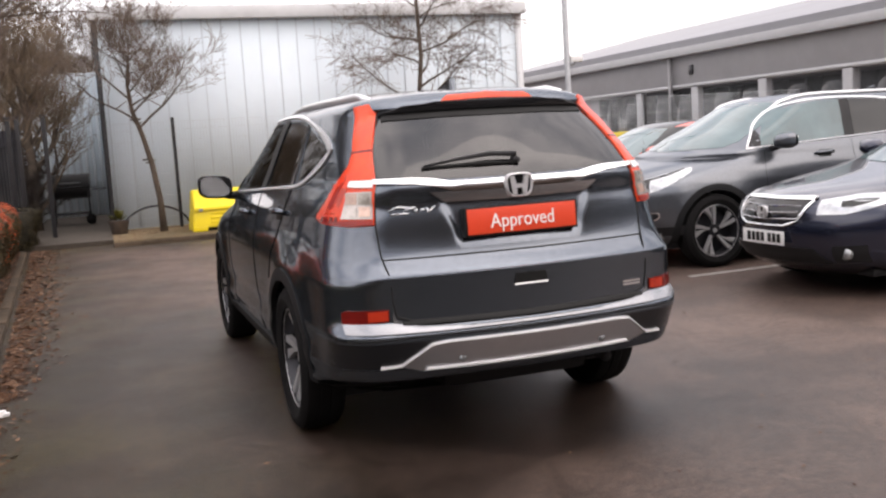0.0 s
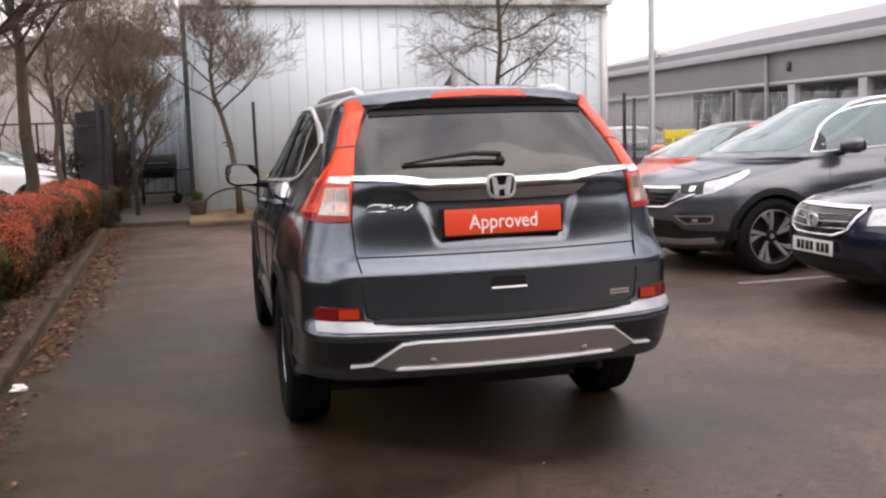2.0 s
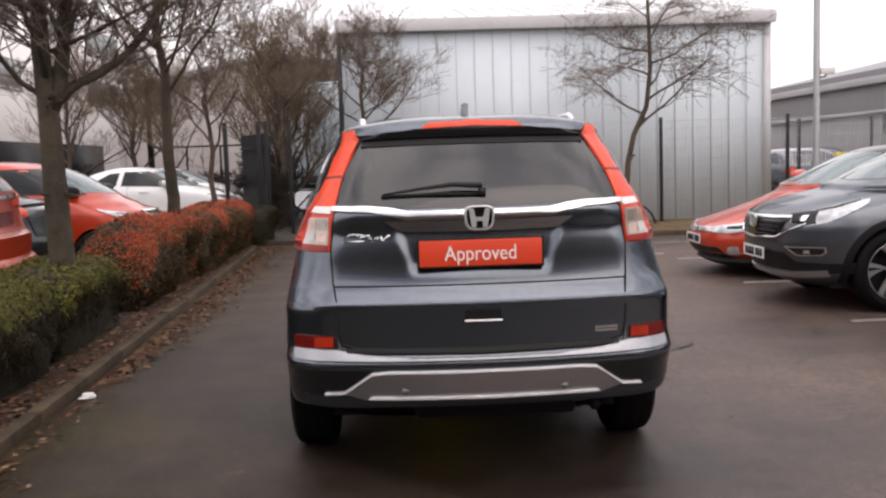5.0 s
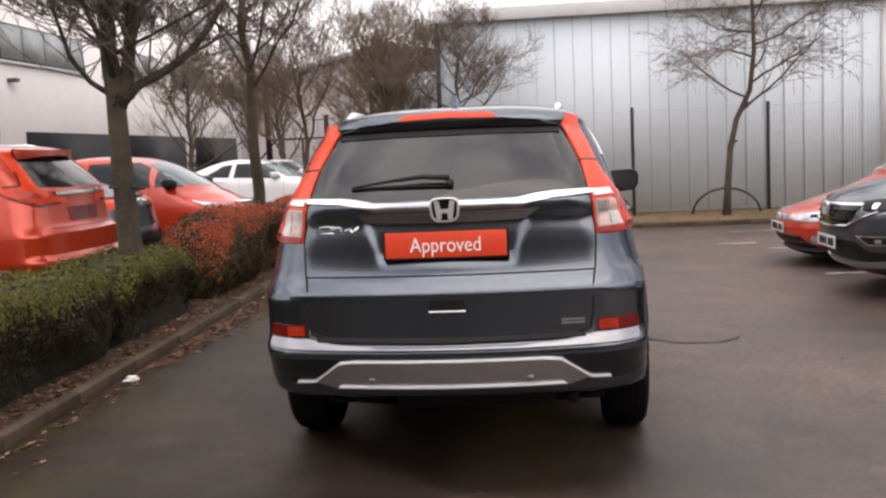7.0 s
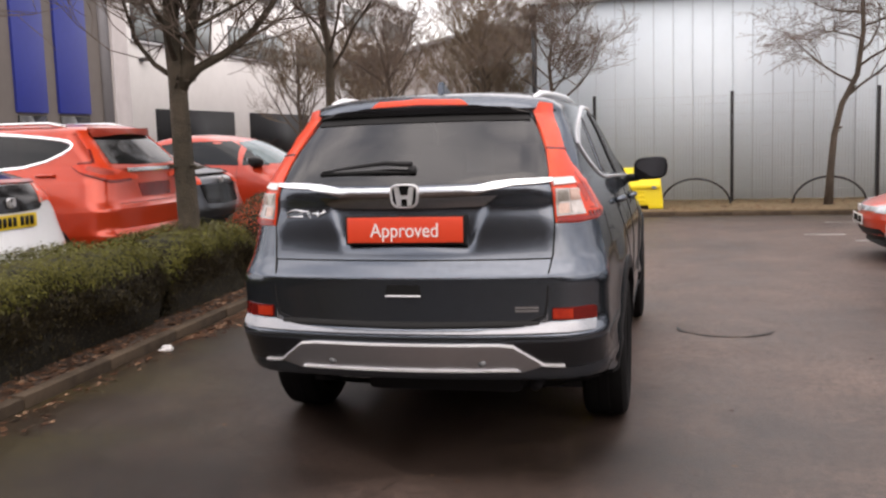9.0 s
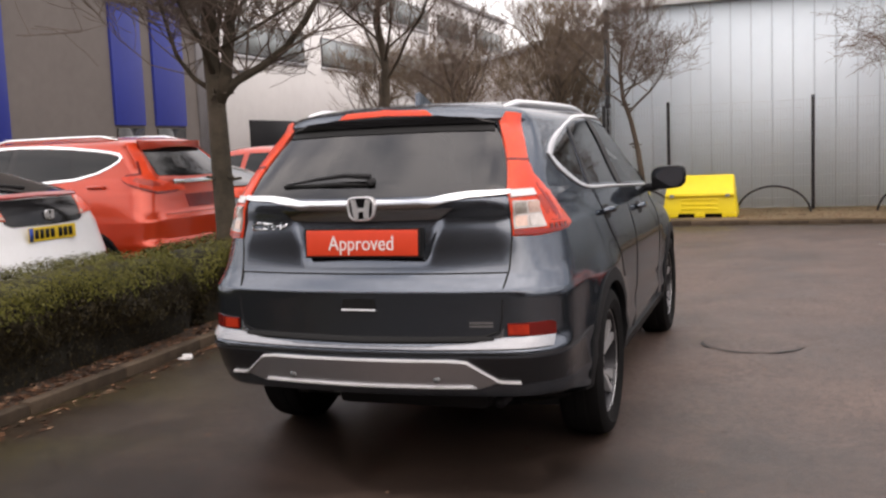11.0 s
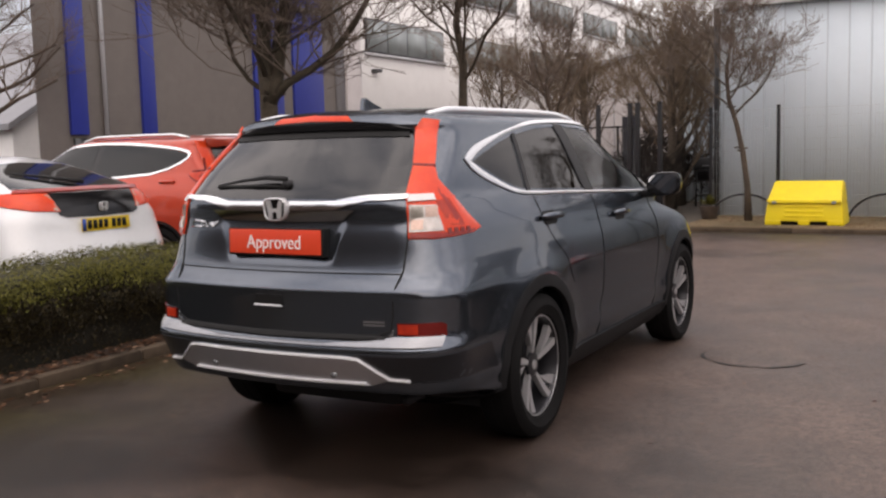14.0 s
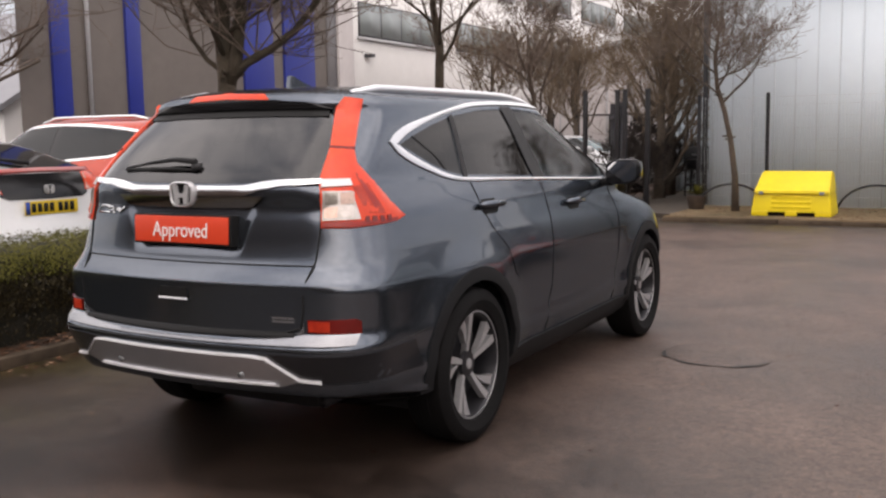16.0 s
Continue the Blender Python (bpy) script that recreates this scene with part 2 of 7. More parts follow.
M_DARK_GLOSS = material("gloss_black_trim", (0.010, 0.010, 0.011), 0.14, coat=0.15, spec=0.35)
M_GREY_PLASTIC = material("dark_grey_plastic_cladding", (0.011, 0.0113, 0.0123), 0.6, spec=0.2, vary=0.2, scale=30)
M_CHROME = material("chrome", (0.86, 0.87, 0.88), 0.10, 1.0, vary=0.05, scale=20)
M_DARK_CHROME = material("dark_chrome", (0.46, 0.46, 0.48), 0.14, 1.0, vary=0.1, scale=12)
M_SATIN_TRIM = material("satin_bright_trim", (0.72, 0.73, 0.75), 0.28, 0.75, vary=0.05, scale=15)
M_SILVER = material("bright_silver_trim", (0.43, 0.43, 0.44), 0.30, 0.8, vary=0.06, scale=10)
M_BADGE = material("badge_silver", (0.62, 0.62, 0.63), 0.3, 0.45)
M_SATIN = material("satin_silver_plastic", (0.56, 0.56, 0.58), 0.30, 0.9, vary=0.05, scale=25)
M_STEP_SHEEN = material("step_sheen_paint", (0.31, 0.315, 0.33), 0.26, 0.75, vary=0.10, scale=12)
M_BRIGHT = material("bright_plastic_edge", (0.80, 0.80, 0.81), 0.25, 0.3)
M_DUSK = material("dark_painted_bumper", (0.013, 0.0135, 0.016), 0.24, 0.1, coat=0.2, vary=0.15, scale=30)
M_LAMP_EMBER = material("glowing_red_reflector", (0.52, 0.042, 0.013), 0.28, coat=0.25, vary=0.45, scale=18, dark=(0.30, 0.018, 0.008), spec=0.35)
M_ALLOY = material("machined_alloy", (0.52, 0.52, 0.53), 0.30, 0.6, vary=0.10, scale=40)
M_ALLOY_DARK = material("dark_painted_alloy", (0.03, 0.03, 0.034), 0.35, 0.5)
M_TYRE = material("tyre_rubber", (0.007, 0.0066, 0.0068), 0.8, spec=0.15, vary=0.3, scale=30, bump=0.15, bump_scale=120)
M_LAMP_RED = material("red_lamp_lens", (0.78, 0.074, 0.013), 0.28, coat=0.22, vary=0.16, scale=14, dark=(0.66, 0.040, 0.012), spec=0.35)
M_LAMP_DEEP = material("deep_red_reflector", (0.17, 0.009, 0.007), 0.25, coat=0.25, vary=0.5, scale=12, dark=(0.11, 0.006, 0.004), spec=0.35)
M_LAMP_WING = material("shaded_red_lens", (0.52, 0.040, 0.012), 0.26, coat=0.3, vary=0.4, scale=20, dark=(0.30, 0.018, 0.008), spec=0.35)
M_LAMP_CLEAR = material("clear_lamp_lens", (0.62, 0.56, 0.52), 0.14, 0.35, coat=1.0, vary=0.45, scale=22)
M_LAMP_AMBER = material("amber_lamp_cell", (0.62, 0.42, 0.34), 0.16, 0.3, coat=0.8, vary=0.4, scale=40)
M_LAMP_OLIVE = material("smoky_lamp_cell", (0.42, 0.38, 0.33), 0.16, 0.4, coat=0.8, vary=0.5, scale=40)
M_LAMP_HEAD = material("headlamp_lens", (0.52, 0.54, 0.56), 0.10, 0.5, coat=1.0, vary=0.6, scale=16)
M_SIGN = material("red_sales_plate", (0.74, 0.062, 0.022), 0.40, vary=0.06, scale=20)
M_SIGN_TEXT = material("white_lettering", (0.82, 0.80, 0.78), 0.5)
M_PLATE_W = material("white_number_plate", (0.75, 0.75, 0.74), 0.4, vary=0.08, scale=30)
M_PLATE_Y = material("yellow_number_plate", (0.72, 0.50, 0.03), 0.4, vary=0.08, scale=30)
M_INK = material("black_ink", (0.012, 0.012, 0.012), 0.55, spec=0.2)
M_BLUE_STRIP = material("blue_plate_band", (0.02, 0.07, 0.35), 0.4)
M_GLASS_DARK = glass_material("privacy_glass", (0.030, 0.036, 0.044), 0.65, ior=1.52)
M_GLASS_REAR = glass_material("rear_privacy_glass", (0.032, 0.035, 0.038), 1.0, ior=1.66)
M_GLASS = glass_material("clear_car_glass", (0.60, 0.64, 0.63), 0.5, ior=1.5)
M_GLASS_FAR = material("reflective_car_glass", (0.010, 0.012, 0.013), 0.05, spec=0.38)
# Opaque pane: glass tint plus the sky's reflection, mottled into the base colour.
M_GLASS_SCREEN = material("sky_toned_car_glass", (0.075, 0.125, 0.135), 0.05, coat=0.3, spec=0.5, vary=0.5, scale=2.2)
M_CLOTH = material("dark_seat_cloth", (0.030, 0.030, 0.032), 0.9, vary=0.3, scale=60, bump=0.1, bump_scale=300)
M_KERB = material("weathered_concrete_kerb", (0.078, 0.057, 0.040), 0.95, spec=0.2, vary=0.5, scale=9, bump=0.25, bump_scale=90, obj_random=0.12)
M_SOIL = material("leafy_dark_soil", (0.045, 0.029, 0.019), 0.95, vary=0.6, scale=9, bump=0.8, bump_scale=40)
M_VERGE = material("worn_grass_and_leaf_verge", (0.17, 0.115, 0.062), 0.95, vary=0.55, scale=5, bump=0.7, bump_scale=30, dark=(0.085, 0.065, 0.030))
M_PAVING = material("grey_path_slab", (0.060, 0.047, 0.036), 0.85, vary=0.3, scale=7, bump=0.2, bump_scale=70)
M_CLAD = material("pale_grey_sheet_cladding", (0.69, 0.77, 0.82), 0.62, 0.0, vary=0.05, scale=2.2, dark=(0.655, 0.73, 0.78))
M_CLAD_EDGE = material("pale_grey_flashing", (0.60, 0.61, 0.62), 0.45, 0.1, vary=0.10, scale=4)
# Darker sheet tone: seam lines, and the corrugations' shade put into the colour.
M_CLAD_SEAM = material("shaded_sheet_seam", (0.55, 0.61, 0.65), 0.6, vary=0.10, scale=3)
# Pale base: the sky mirrored in these panes is put into the colour.
M_OFFICE_GLASS = material("sky_toned_office_glass", (0.25, 0.28, 0.28), 0.22, spec=0.5, vary=0.25, scale=0.5)
M_ROOF = material("pale_sheet_roof", (0.70, 0.71, 0.72), 0.5, 0.1, vary=0.12, scale=3)
M_PALE_WALL = material("pale_grey_rendered_wall", (0.56, 0.52, 0.51), 0.8, vary=0.15, scale=1.6)
M_FENCE = material("black_powder_coat", (0.012, 0.012, 0.014), 0.45, vary=0.2, scale=30)
M_MESH_WIRE = material("grey_coated_wire", (0.52, 0.55, 0.57), 0.5, 0.2)
M_GALV = material("galvanised_steel", (0.30, 0.31, 0.32), 0.5, 0.6, vary=0.2, scale=14)
M_BIN = material("yellow_polyethylene", (0.80, 0.62, 0.010), 0.45, vary=0.10, scale=8, bump=0.06, bump_scale=120)
M_BARK = material("damp_grey_brown_bark", (0.095, 0.072, 0.054), 0.9, vary=0.5, scale=16, bump=0.9, bump_scale=45)
M_BARK_MOSS = material("mossy_bark", (0.075, 0.057, 0.040), 0.9, vary=0.55, scale=9, bump=0.9, bump_scale=45, dark=(0.030, 0.026, 0.016))
M_THICKET = material("brown_thicket_twigs", (0.185, 0.132, 0.086), 0.9, vary=0.4, scale=3)
M_BRAMBLE = material("dark_bramble_stems", (0.036, 0.026, 0.021), 0.9, vary=0.4, scale=4)
M_TWIG = material("bare_brown_twigs", (0.16, 0.12, 0.095), 0.9, vary=0.3, scale=6)
M_BRICK_GREY = material("warm_grey_block_wall", (0.152, 0.131, 0.118), 0.8, vary=0.12, scale=3)
M_BLUE = material("royal_blue_panel", (0.020, 0.035, 0.26), 0.35, vary=0.12, scale=4)
M_WHITE_WALL = material("white_rendered_wall", (0.82, 0.81, 0.80), 0.7, vary=0.06, scale=2)
M_SHOW_FASCIA = material("mid_grey_metal_fascia", (0.235, 0.235, 0.25), 0.5, 0.2, vary=0.10, scale=3)
M_SHOW_WALL = material("grey_metal_cladding", (0.235, 0.228, 0.235), 0.55, 0.1, vary=0.10, scale=3)
M_SHOW_TRIM = material("light_grey_trim", (0.40, 0.40, 0.41), 0.5, 0.1, vary=0.08, scale=4)
M_DIM_WINDOW = material("unlit_window_glass", (0.008, 0.008, 0.009), 0.5, spec=0.12, vary=0.4, scale=0.7)
M_WINDOW = material("dark_window_glass", (0.040, 0.042, 0.044), 0.08, spec=0.35, vary=0.5, scale=0.7)
M_FRAME_DARK = material("dark_window_frame", (0.05, 0.05, 0.055), 0.5)
M_PAINT_LINE = material("worn_white_road_paint", (0.42, 0.40, 0.38), 0.8, vary=0.55, scale=6, dark=(0.12, 0.10, 0.09))
M_LITTER = material("white_paper_litter", (0.75, 0.74, 0.73), 0.8)
M_LAMP_RUBY = material("ruby_lamp_lens", (0.34, 0.016, 0.008), 0.28, coat=0.3, vary=0.3, scale=12, spec=0.35)
M_DARK_BACKDROP = material("dark_backdrop_wall", (0.075, 0.052, 0.042), 0.85, vary=0.3, scale=4, spec=0.2)
M_MIRROR = material("mirror_glass", (0.75, 0.76, 0.78), 0.02, 1.0)
# Hedge tops light-toned here, flanks shade-toned below, besides newer and older growth.
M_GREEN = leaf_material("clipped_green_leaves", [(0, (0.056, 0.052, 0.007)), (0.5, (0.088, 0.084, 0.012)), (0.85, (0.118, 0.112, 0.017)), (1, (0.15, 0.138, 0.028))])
M_GREEN_SIDE = leaf_material("older_shade_toned_leaves", [(0, (0.010, 0.0075, 0.0035)), (0.5, (0.024, 0.0175, 0.007)), (0.85, (0.042, 0.032, 0.011)), (1, (0.060, 0.044, 0.016))])
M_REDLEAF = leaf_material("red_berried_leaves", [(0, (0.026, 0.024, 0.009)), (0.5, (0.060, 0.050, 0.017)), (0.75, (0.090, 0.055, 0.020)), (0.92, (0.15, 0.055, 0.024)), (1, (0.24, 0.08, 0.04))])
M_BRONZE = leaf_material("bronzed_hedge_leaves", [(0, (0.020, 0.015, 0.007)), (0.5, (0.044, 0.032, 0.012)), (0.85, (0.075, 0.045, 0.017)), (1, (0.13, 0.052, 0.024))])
# Near-black insides: the shade between the leaves is in these colours.
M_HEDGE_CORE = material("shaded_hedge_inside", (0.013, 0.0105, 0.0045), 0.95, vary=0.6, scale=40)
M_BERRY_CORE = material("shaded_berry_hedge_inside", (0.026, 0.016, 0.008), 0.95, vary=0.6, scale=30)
M_DEADLEAF = leaf_material("fallen_leaves", [(0, (0.034, 0.016, 0.009)), (0.4, (0.078, 0.036, 0.018)), (0.8, (0.145, 0.070, 0.036)), (1, (0.27, 0.17, 0.11))], 0.8)


# ---- building helpers ----
def finish(bm, me, angle=32):
    for f in bm.faces:
        f.smooth = True
    for e in bm.edges:
        if len(e.link_faces) == 2:
            e.smooth = e.calc_face_angle(0.0) < radians(angle)
    bm.to_mesh(me)
    bm.free()


def part(name, bm, mat, parent=None, label="", angle=32):
    me = bpy.data.meshes.new(name)
    finish(bm, me, angle)
    me.materials.append(mat)
    ob = new(name, me)
    if parent is not None:
        ob.parent = parent
    if label:
        tagged(ob, label)
    return ob


def thing(name, label, category, at=(0, 0, 0), rz=0, group="", kind=""):
    ob = new(name)
    ob.empty_display_size = 0.2
    ob.matrix_world = pose(*at, 0, 0, rz)
    return tagged(ob, label, category, group, kind)


def box(bm, x0, x1, y0, y1, z0, z1, bevel=0.0):
    vs = [bm.verts.new((x, y, z)) for x in (x0, x1) for y in (y0, y1) for z in (z0, z1)]
    fs = [bm.faces.new([vs[i] for i in q]) for q in ((0, 1, 3, 2), (4, 6, 7, 5), (0, 4, 5, 1), (2, 3, 7, 6), (0, 2, 6, 4), (1, 5, 7, 3))]
    if bevel > 0:
        es = list({e for f in fs for e in f.edges})
        bmesh.ops.bevel(bm, geom=es, offset=bevel, segments=2, affect="EDGES", profile=0.6)
    return vs


def boxed(*a, bevel=0.0):
    bm = bmesh.new()
    box(bm, *a, bevel=bevel)
    return bm


def tube(bm, pts, radii, sides=6, cap=True):
    """A tapered tube through points."""
    rings = []
    n = len(pts)
    up = Vector((0.13, 0.31, 1.0)).normalized()
    for i, p in enumerate(pts):
        p = Vector(p)
        d = (Vector(pts[min(i + 1, n - 1)]) - Vector(pts[max(i - 1, 0)]))
        d = d.normalized() if d.length > 1e-9 else Vector((0, 0, 1))
        a = d.cross(up)
        a = a.normalized() if a.length > 1e-4 else d.cross(Vector((1, 0, 0))).normalized()
        b = d.cross(a)
        r = radii[i] if hasattr(radii, "__len__") else radii
        rings.append([bm.verts.new(p + (a * math.cos(2 * math.pi * k / sides) + b * math.sin(2 * math.pi * k / sides)) * r) for k in range(sides)])
    for r0, r1 in zip(rings, rings[1:]):
        for k in range(sides):
            bm.faces.new((r0[k], r0[(k + 1) % sides], r1[(k + 1) % sides], r1[k]))
    if cap:
        bm.faces.new(rings[0][::-1])
        bm.faces.new(rings[-1])


def tubed(pts, radii, sides=8):
    bm = bmesh.new()
    tube(bm, pts, radii, sides)
    return bm


def prism(bm, outline, axis, a, b):
    """A flat outline (two coordinates) carried along an axis from a to b."""
    def put(u, v, w):
        return {"x": (w, u, v), "y": (u, w, v), "z": (u, v, w)}[axis]
    lo = [bm.verts.new(put(u, v, a)) for u, v in outline]
    hi = [bm.verts.new(put(u, v, b)) for u, v in outline]
    n = len(outline)
    bm.faces.new(lo)
    bm.faces.new(hi[::-1])
    for i in range(n):
        bm.faces.new((lo[i], hi[i], hi[(i + 1) % n], lo[(i + 1) % n]))
    bmesh.ops.recalc_face_normals(bm, faces=bm.faces[:])


def revolve(bm, profile, steps, centre=(0, 0, 0)):
    """A profile of (radius, along) turned about the x axis."""
    rings = []
    for k in range(steps):
        a = 2 * math.pi * k / steps
        rings.append([bm.verts.new((centre[0] + h, centre[1] + r * math.cos(a), centre[2] + r * math.sin(a))) for r, h in profile])
    for k in range(steps):
        r0, r1 = rings[k], rings[(k + 1) % steps]
        for i in range(len(profile) - 1):
            bm.faces.new((r0[i], r0[i + 1], r1[i + 1], r1[i]))
    bmesh.ops.recalc_face_normals(bm, faces=bm.faces[:])


def lettering(text, size, mat, parent, m, name="lettering", depth=0.002):
    cu = bpy.data.curves.new(name, "FONT")
    cu.body, cu.size, cu.align_x, cu.align_y, cu.extrude = text, size, "CENTER", "CENTER", depth
    tmp = new("letters_tmp", cu)
    bpy.context.view_layer.update()
    me = bpy.data.meshes.new_from_object(tmp.evaluated_get(bpy.context.evaluated_depsgraph_get()))
    bpy.data.objects.remove(tmp)
    bpy.data.curves.remove(cu)
    me.materials.clear()
    me.materials.append(mat)
    ob = new(name, me)
    ob.parent = parent
    ob.matrix_local = m
    return ob


def spline(pts, sub):
    """Smooth rows of numbers through given rows, with no overshoot."""
    p = np.array(pts, float)
    n = len(p)
    d = np.diff(p, axis=0)
    t = np.zeros_like(p)
    for i in range(n):
        if i == 0:
            t[i] = d[0]
        elif i == n - 1:
            t[i] = d[-1]
        else:
            same = d[i - 1] * d[i] > 0
            h = np.where(same, 2 * d[i - 1] * d[i] / np.where(np.abs(d[i - 1] + d[i]) < 1e-12, 1, d[i - 1] + d[i]), 0)
            t[i] = h
    out = []
    for i in range(n - 1):
        for k in range(sub):
            s = k / sub
            out.append((2 * s**3 - 3 * s**2 + 1) * p[i] + (s**3 - 2 * s**2 + s) * t[i] + (3 * s**2 - 2 * s**3) * p[i + 1] + (s**3 - s**2) * t[i + 1])
    out.append(p[-1])
    return np.array(out)


# ---- cars: bodies as stacked outlines, with panels laid on them ----
def outline_ring(row, counts=(11, 8, 46, 8, 9)):
    """One level of a car body. row: z, half width, rear y, front y, rear corner, front corner, rear crown, rear taper, front taper, front crown."""
    z, w, r, f, rc, fc, cr, tr, tf, cf = row
    rc, fc = min(rc, w * 0.95, (f - r) * 0.45), min(fc, w * 0.95, (f - r) * 0.45)
    a, b, c, d, e = counts
    pts = [((w - rc) * i / a, r) for i in range(a)]
    pts += [(w - rc + rc * math.sin(t), r + rc - rc * math.cos(t)) for t in (math.pi / 2 * i / b for i in range(b))]
    pts += [(w, r + rc + (f - fc - r - rc) * i / c) for i in range(c)]
    pts += [(w - fc + fc * math.cos(t), f - fc + fc * math.sin(t)) for t in (math.pi / 2 * i / d for i in range(d))]
    pts += [((w - fc) * (1 - i / e), f) for i in range(e + 1)]
    out, mid = [], (r + f) / 2
    for x, y in pts:
        k = (x / w) ** 2
        q = max(0.0, (mid - y) / (mid - r))
        p = max(0.0, (y - mid) / (f - mid))
        x2 = x * (1 - tr * q ** 2.5 - tf * p ** 2.5)
        y2 = y + cr * k * q ** 2 - cf * k * p ** 2
        out.append((x2, y2))
    return [(x, y, z) for x, y in out] + [(-x, y, z) for x, y in out[-2:0:-1]]


def shell(rows, counts=(11, 8, 46, 8, 9)):
    bm = bmesh.new()
    rings = [[bm.verts.new(p) for p in outline_ring(r, counts)] for r in rows]
    n = len(rings[0])
    for r0, r1 in zip(rings, rings[1:]):
        for k in range(n):
            bm.faces.new((r0[k], r0[(k + 1) % n], r1[(k + 1) % n], r1[k]))
    bm.faces.new(rings[0][::-1])
    bm.faces.new(rings[-1])
    return bm


def carve(bm, cutters):
    """The body less its cutters, each a closed bmesh."""
    def solid(b, name):
        me = bpy.data.meshes.new(name)
        b.to_mesh(me)
        b.free()
        return new(name, me)
    ob = solid(bm, "carve_tmp")
    obs = [solid(c, "cutter_tmp") for c in cutters]
    for c in obs:
        md = ob.modifiers.new("cut", "BOOLEAN")
        md.object, md.operation, md.solver = c, "DIFFERENCE", "EXACT"
    bpy.context.view_layer.update()
    me = bpy.data.meshes.new_from_object(ob.evaluated_get(bpy.context.evaluated_depsgraph_get()))
    for o in (ob, *obs):
        old = o.data
        bpy.data.objects.remove(o)
        bpy.data.meshes.remove(old)
    out = bmesh.new()
    out.from_mesh(me)
    bpy.data.meshes.remove(me)
    return out


def aim(kind, u, v):
    """Where a ray towards the body starts, and its way."""
    if kind == "right":
        return Vector((3, u, v)), Vector((-1, 0, 0))
    if kind == "left":
        return Vector((-3, u, v)), Vector((1, 0, 0))
    if kind == "rear":
        return Vector((u, -3, v)), Vector((0, 1, 0))
    if kind == "front":
        return Vector((u, 9, v)), Vector((0, -1, 0))
    if kind == "top":
        return Vector((u, v, 5)), Vector((0, 0, -1))
    sx, cx, cy = kind            # turned about an upright axis at (cx, cy); sx: -1 mirrors
    way = Vector((math.cos(u), math.sin(u), 0))
    p = Vector((cx, cy, v)) + way * 4
    if sx < 0:
        p.x, way.x = -p.x, -way.x
    return p, -way


def lay(bvh, kind, u, v, off):
    o, d = aim(kind, u, v)
    hit, n, _, _ = bvh.ray_cast(o, d)
    if hit is None:
        hit, n, _, _ = bvh.find_nearest(o + d * (o.length - 0.8))
    if n.dot(d) > 0:
        n = -n
    return hit + n * off, n


def dense(outline, step):
    out = []
    for (a, b), (c, d) in zip(outline, outline[1:] + outline[:1]):
        k = max(1, int(math.hypot(c - a, d - b) / step))
        out += [(a + (c - a) * i / k, b + (d - b) * i / k) for i in range(k)]
    return out


def panel(bvh, kind, outline, off=0.004, depth=0.012, step=0.05, puff=0.0):
    """A sheet of the given outline laid on a body, with edges of some depth."""
    bm = bmesh.new()
    o = dense(outline, step)
    bm.faces.new([bm.verts.new((u, v, 0)) for u, v in o])
    us, vs = [p[0] for p in o], [p[1] for p in o]
    for i, (lo, hi) in enumerate(((min(us), max(us)), (min(vs), max(vs)))):
        k = int((hi - lo) / step)
        for j in range(1, k + 1):
            co, no = [0, 0, 0], [0, 0, 0]
            co[i], no[i] = lo + (hi - lo) * j / (k + 1), 1
            bmesh.ops.bisect_plane(bm, geom=bm.verts[:] + bm.edges[:] + bm.faces[:], plane_co=co, plane_no=no)
    norms = {}
    edge = {v for e in bm.edges if e.is_boundary for v in e.verts}
    for v in bm.verts:
        p, n = lay(bvh, kind, v.co.x, v.co.y, off + (0 if v in edge else puff))
        v.co = p
        norms[v] = n
    rim = [e for e in bm.edges if e.is_boundary]
    got = bmesh.ops.extrude_edge_only(bm, edges=rim)["geom"]
    for v in [g for g in got if isinstance(g, bmesh.types.BMVert)]:
        near = min((e.other_vert(v) for e in v.link_edges), key=lambda w: (w.co - v.co).length)
        v.co -= norms.get(near, Vector((0, 0, 0))) * depth
    bmesh.ops.recalc_face_normals(bm, faces=bm.faces[:])
    return bm


def ribbon(bvh, kind, inner, outer, off=0.006, depth=0.012, step=0.05, closed=False):
    """A strip between two lines of equal length, laid on a body."""
    bm = bmesh.new()
    rows = []
    pairs = list(zip(inner, outer))
    if closed:
        pairs.append(pairs[0])
    full = []
    for (a, b), (c, d) in zip(pairs, pairs[1:]):
        k = max(1, int(math.hypot(c[0] - a[0], c[1] - a[1]) / step))
        for i in range(k):
            s = i / k
            full.append(((a[0] + (c[0] - a[0]) * s, a[1] + (c[1] - a[1]) * s), (b[0] + (d[0] - b[0]) * s, b[1] + (d[1] - b[1]) * s)))
    full.append(pairs[-1])
    for a, b in full:
        pa, na = lay(bvh, kind, *a, off)
        pb, nb = lay(bvh, kind, *b, off)
        m = (pa + pb) / 2 + (na + nb) * 0.5 * 0.003
        rows.append([bm.verts.new(pa - na * depth), bm.verts.new(pa), bm.verts.new(m), bm.verts.new(pb), bm.verts.new(pb - nb * depth)])
    for r0, r1 in zip(rows, rows[1:]):
        for k in range(4):
            bm.faces.new((r0[k], r0[k + 1], r1[k + 1], r1[k]))
    bmesh.ops.recalc_face_normals(bm, faces=bm.faces[:])
    return bm


def mirrored(half):
    """A full outline from its right half, from top middle to bottom middle."""
    return list(half) + [(-x, z) for x, z in reversed(half) if abs(x) > 1e-6]


def around(points, cx, cy):
    """Points of a right-hand corner as turn and height about (cx, cy)."""
    return [(math.atan2(y - cy, x - cx), z) for x, y, z in points]


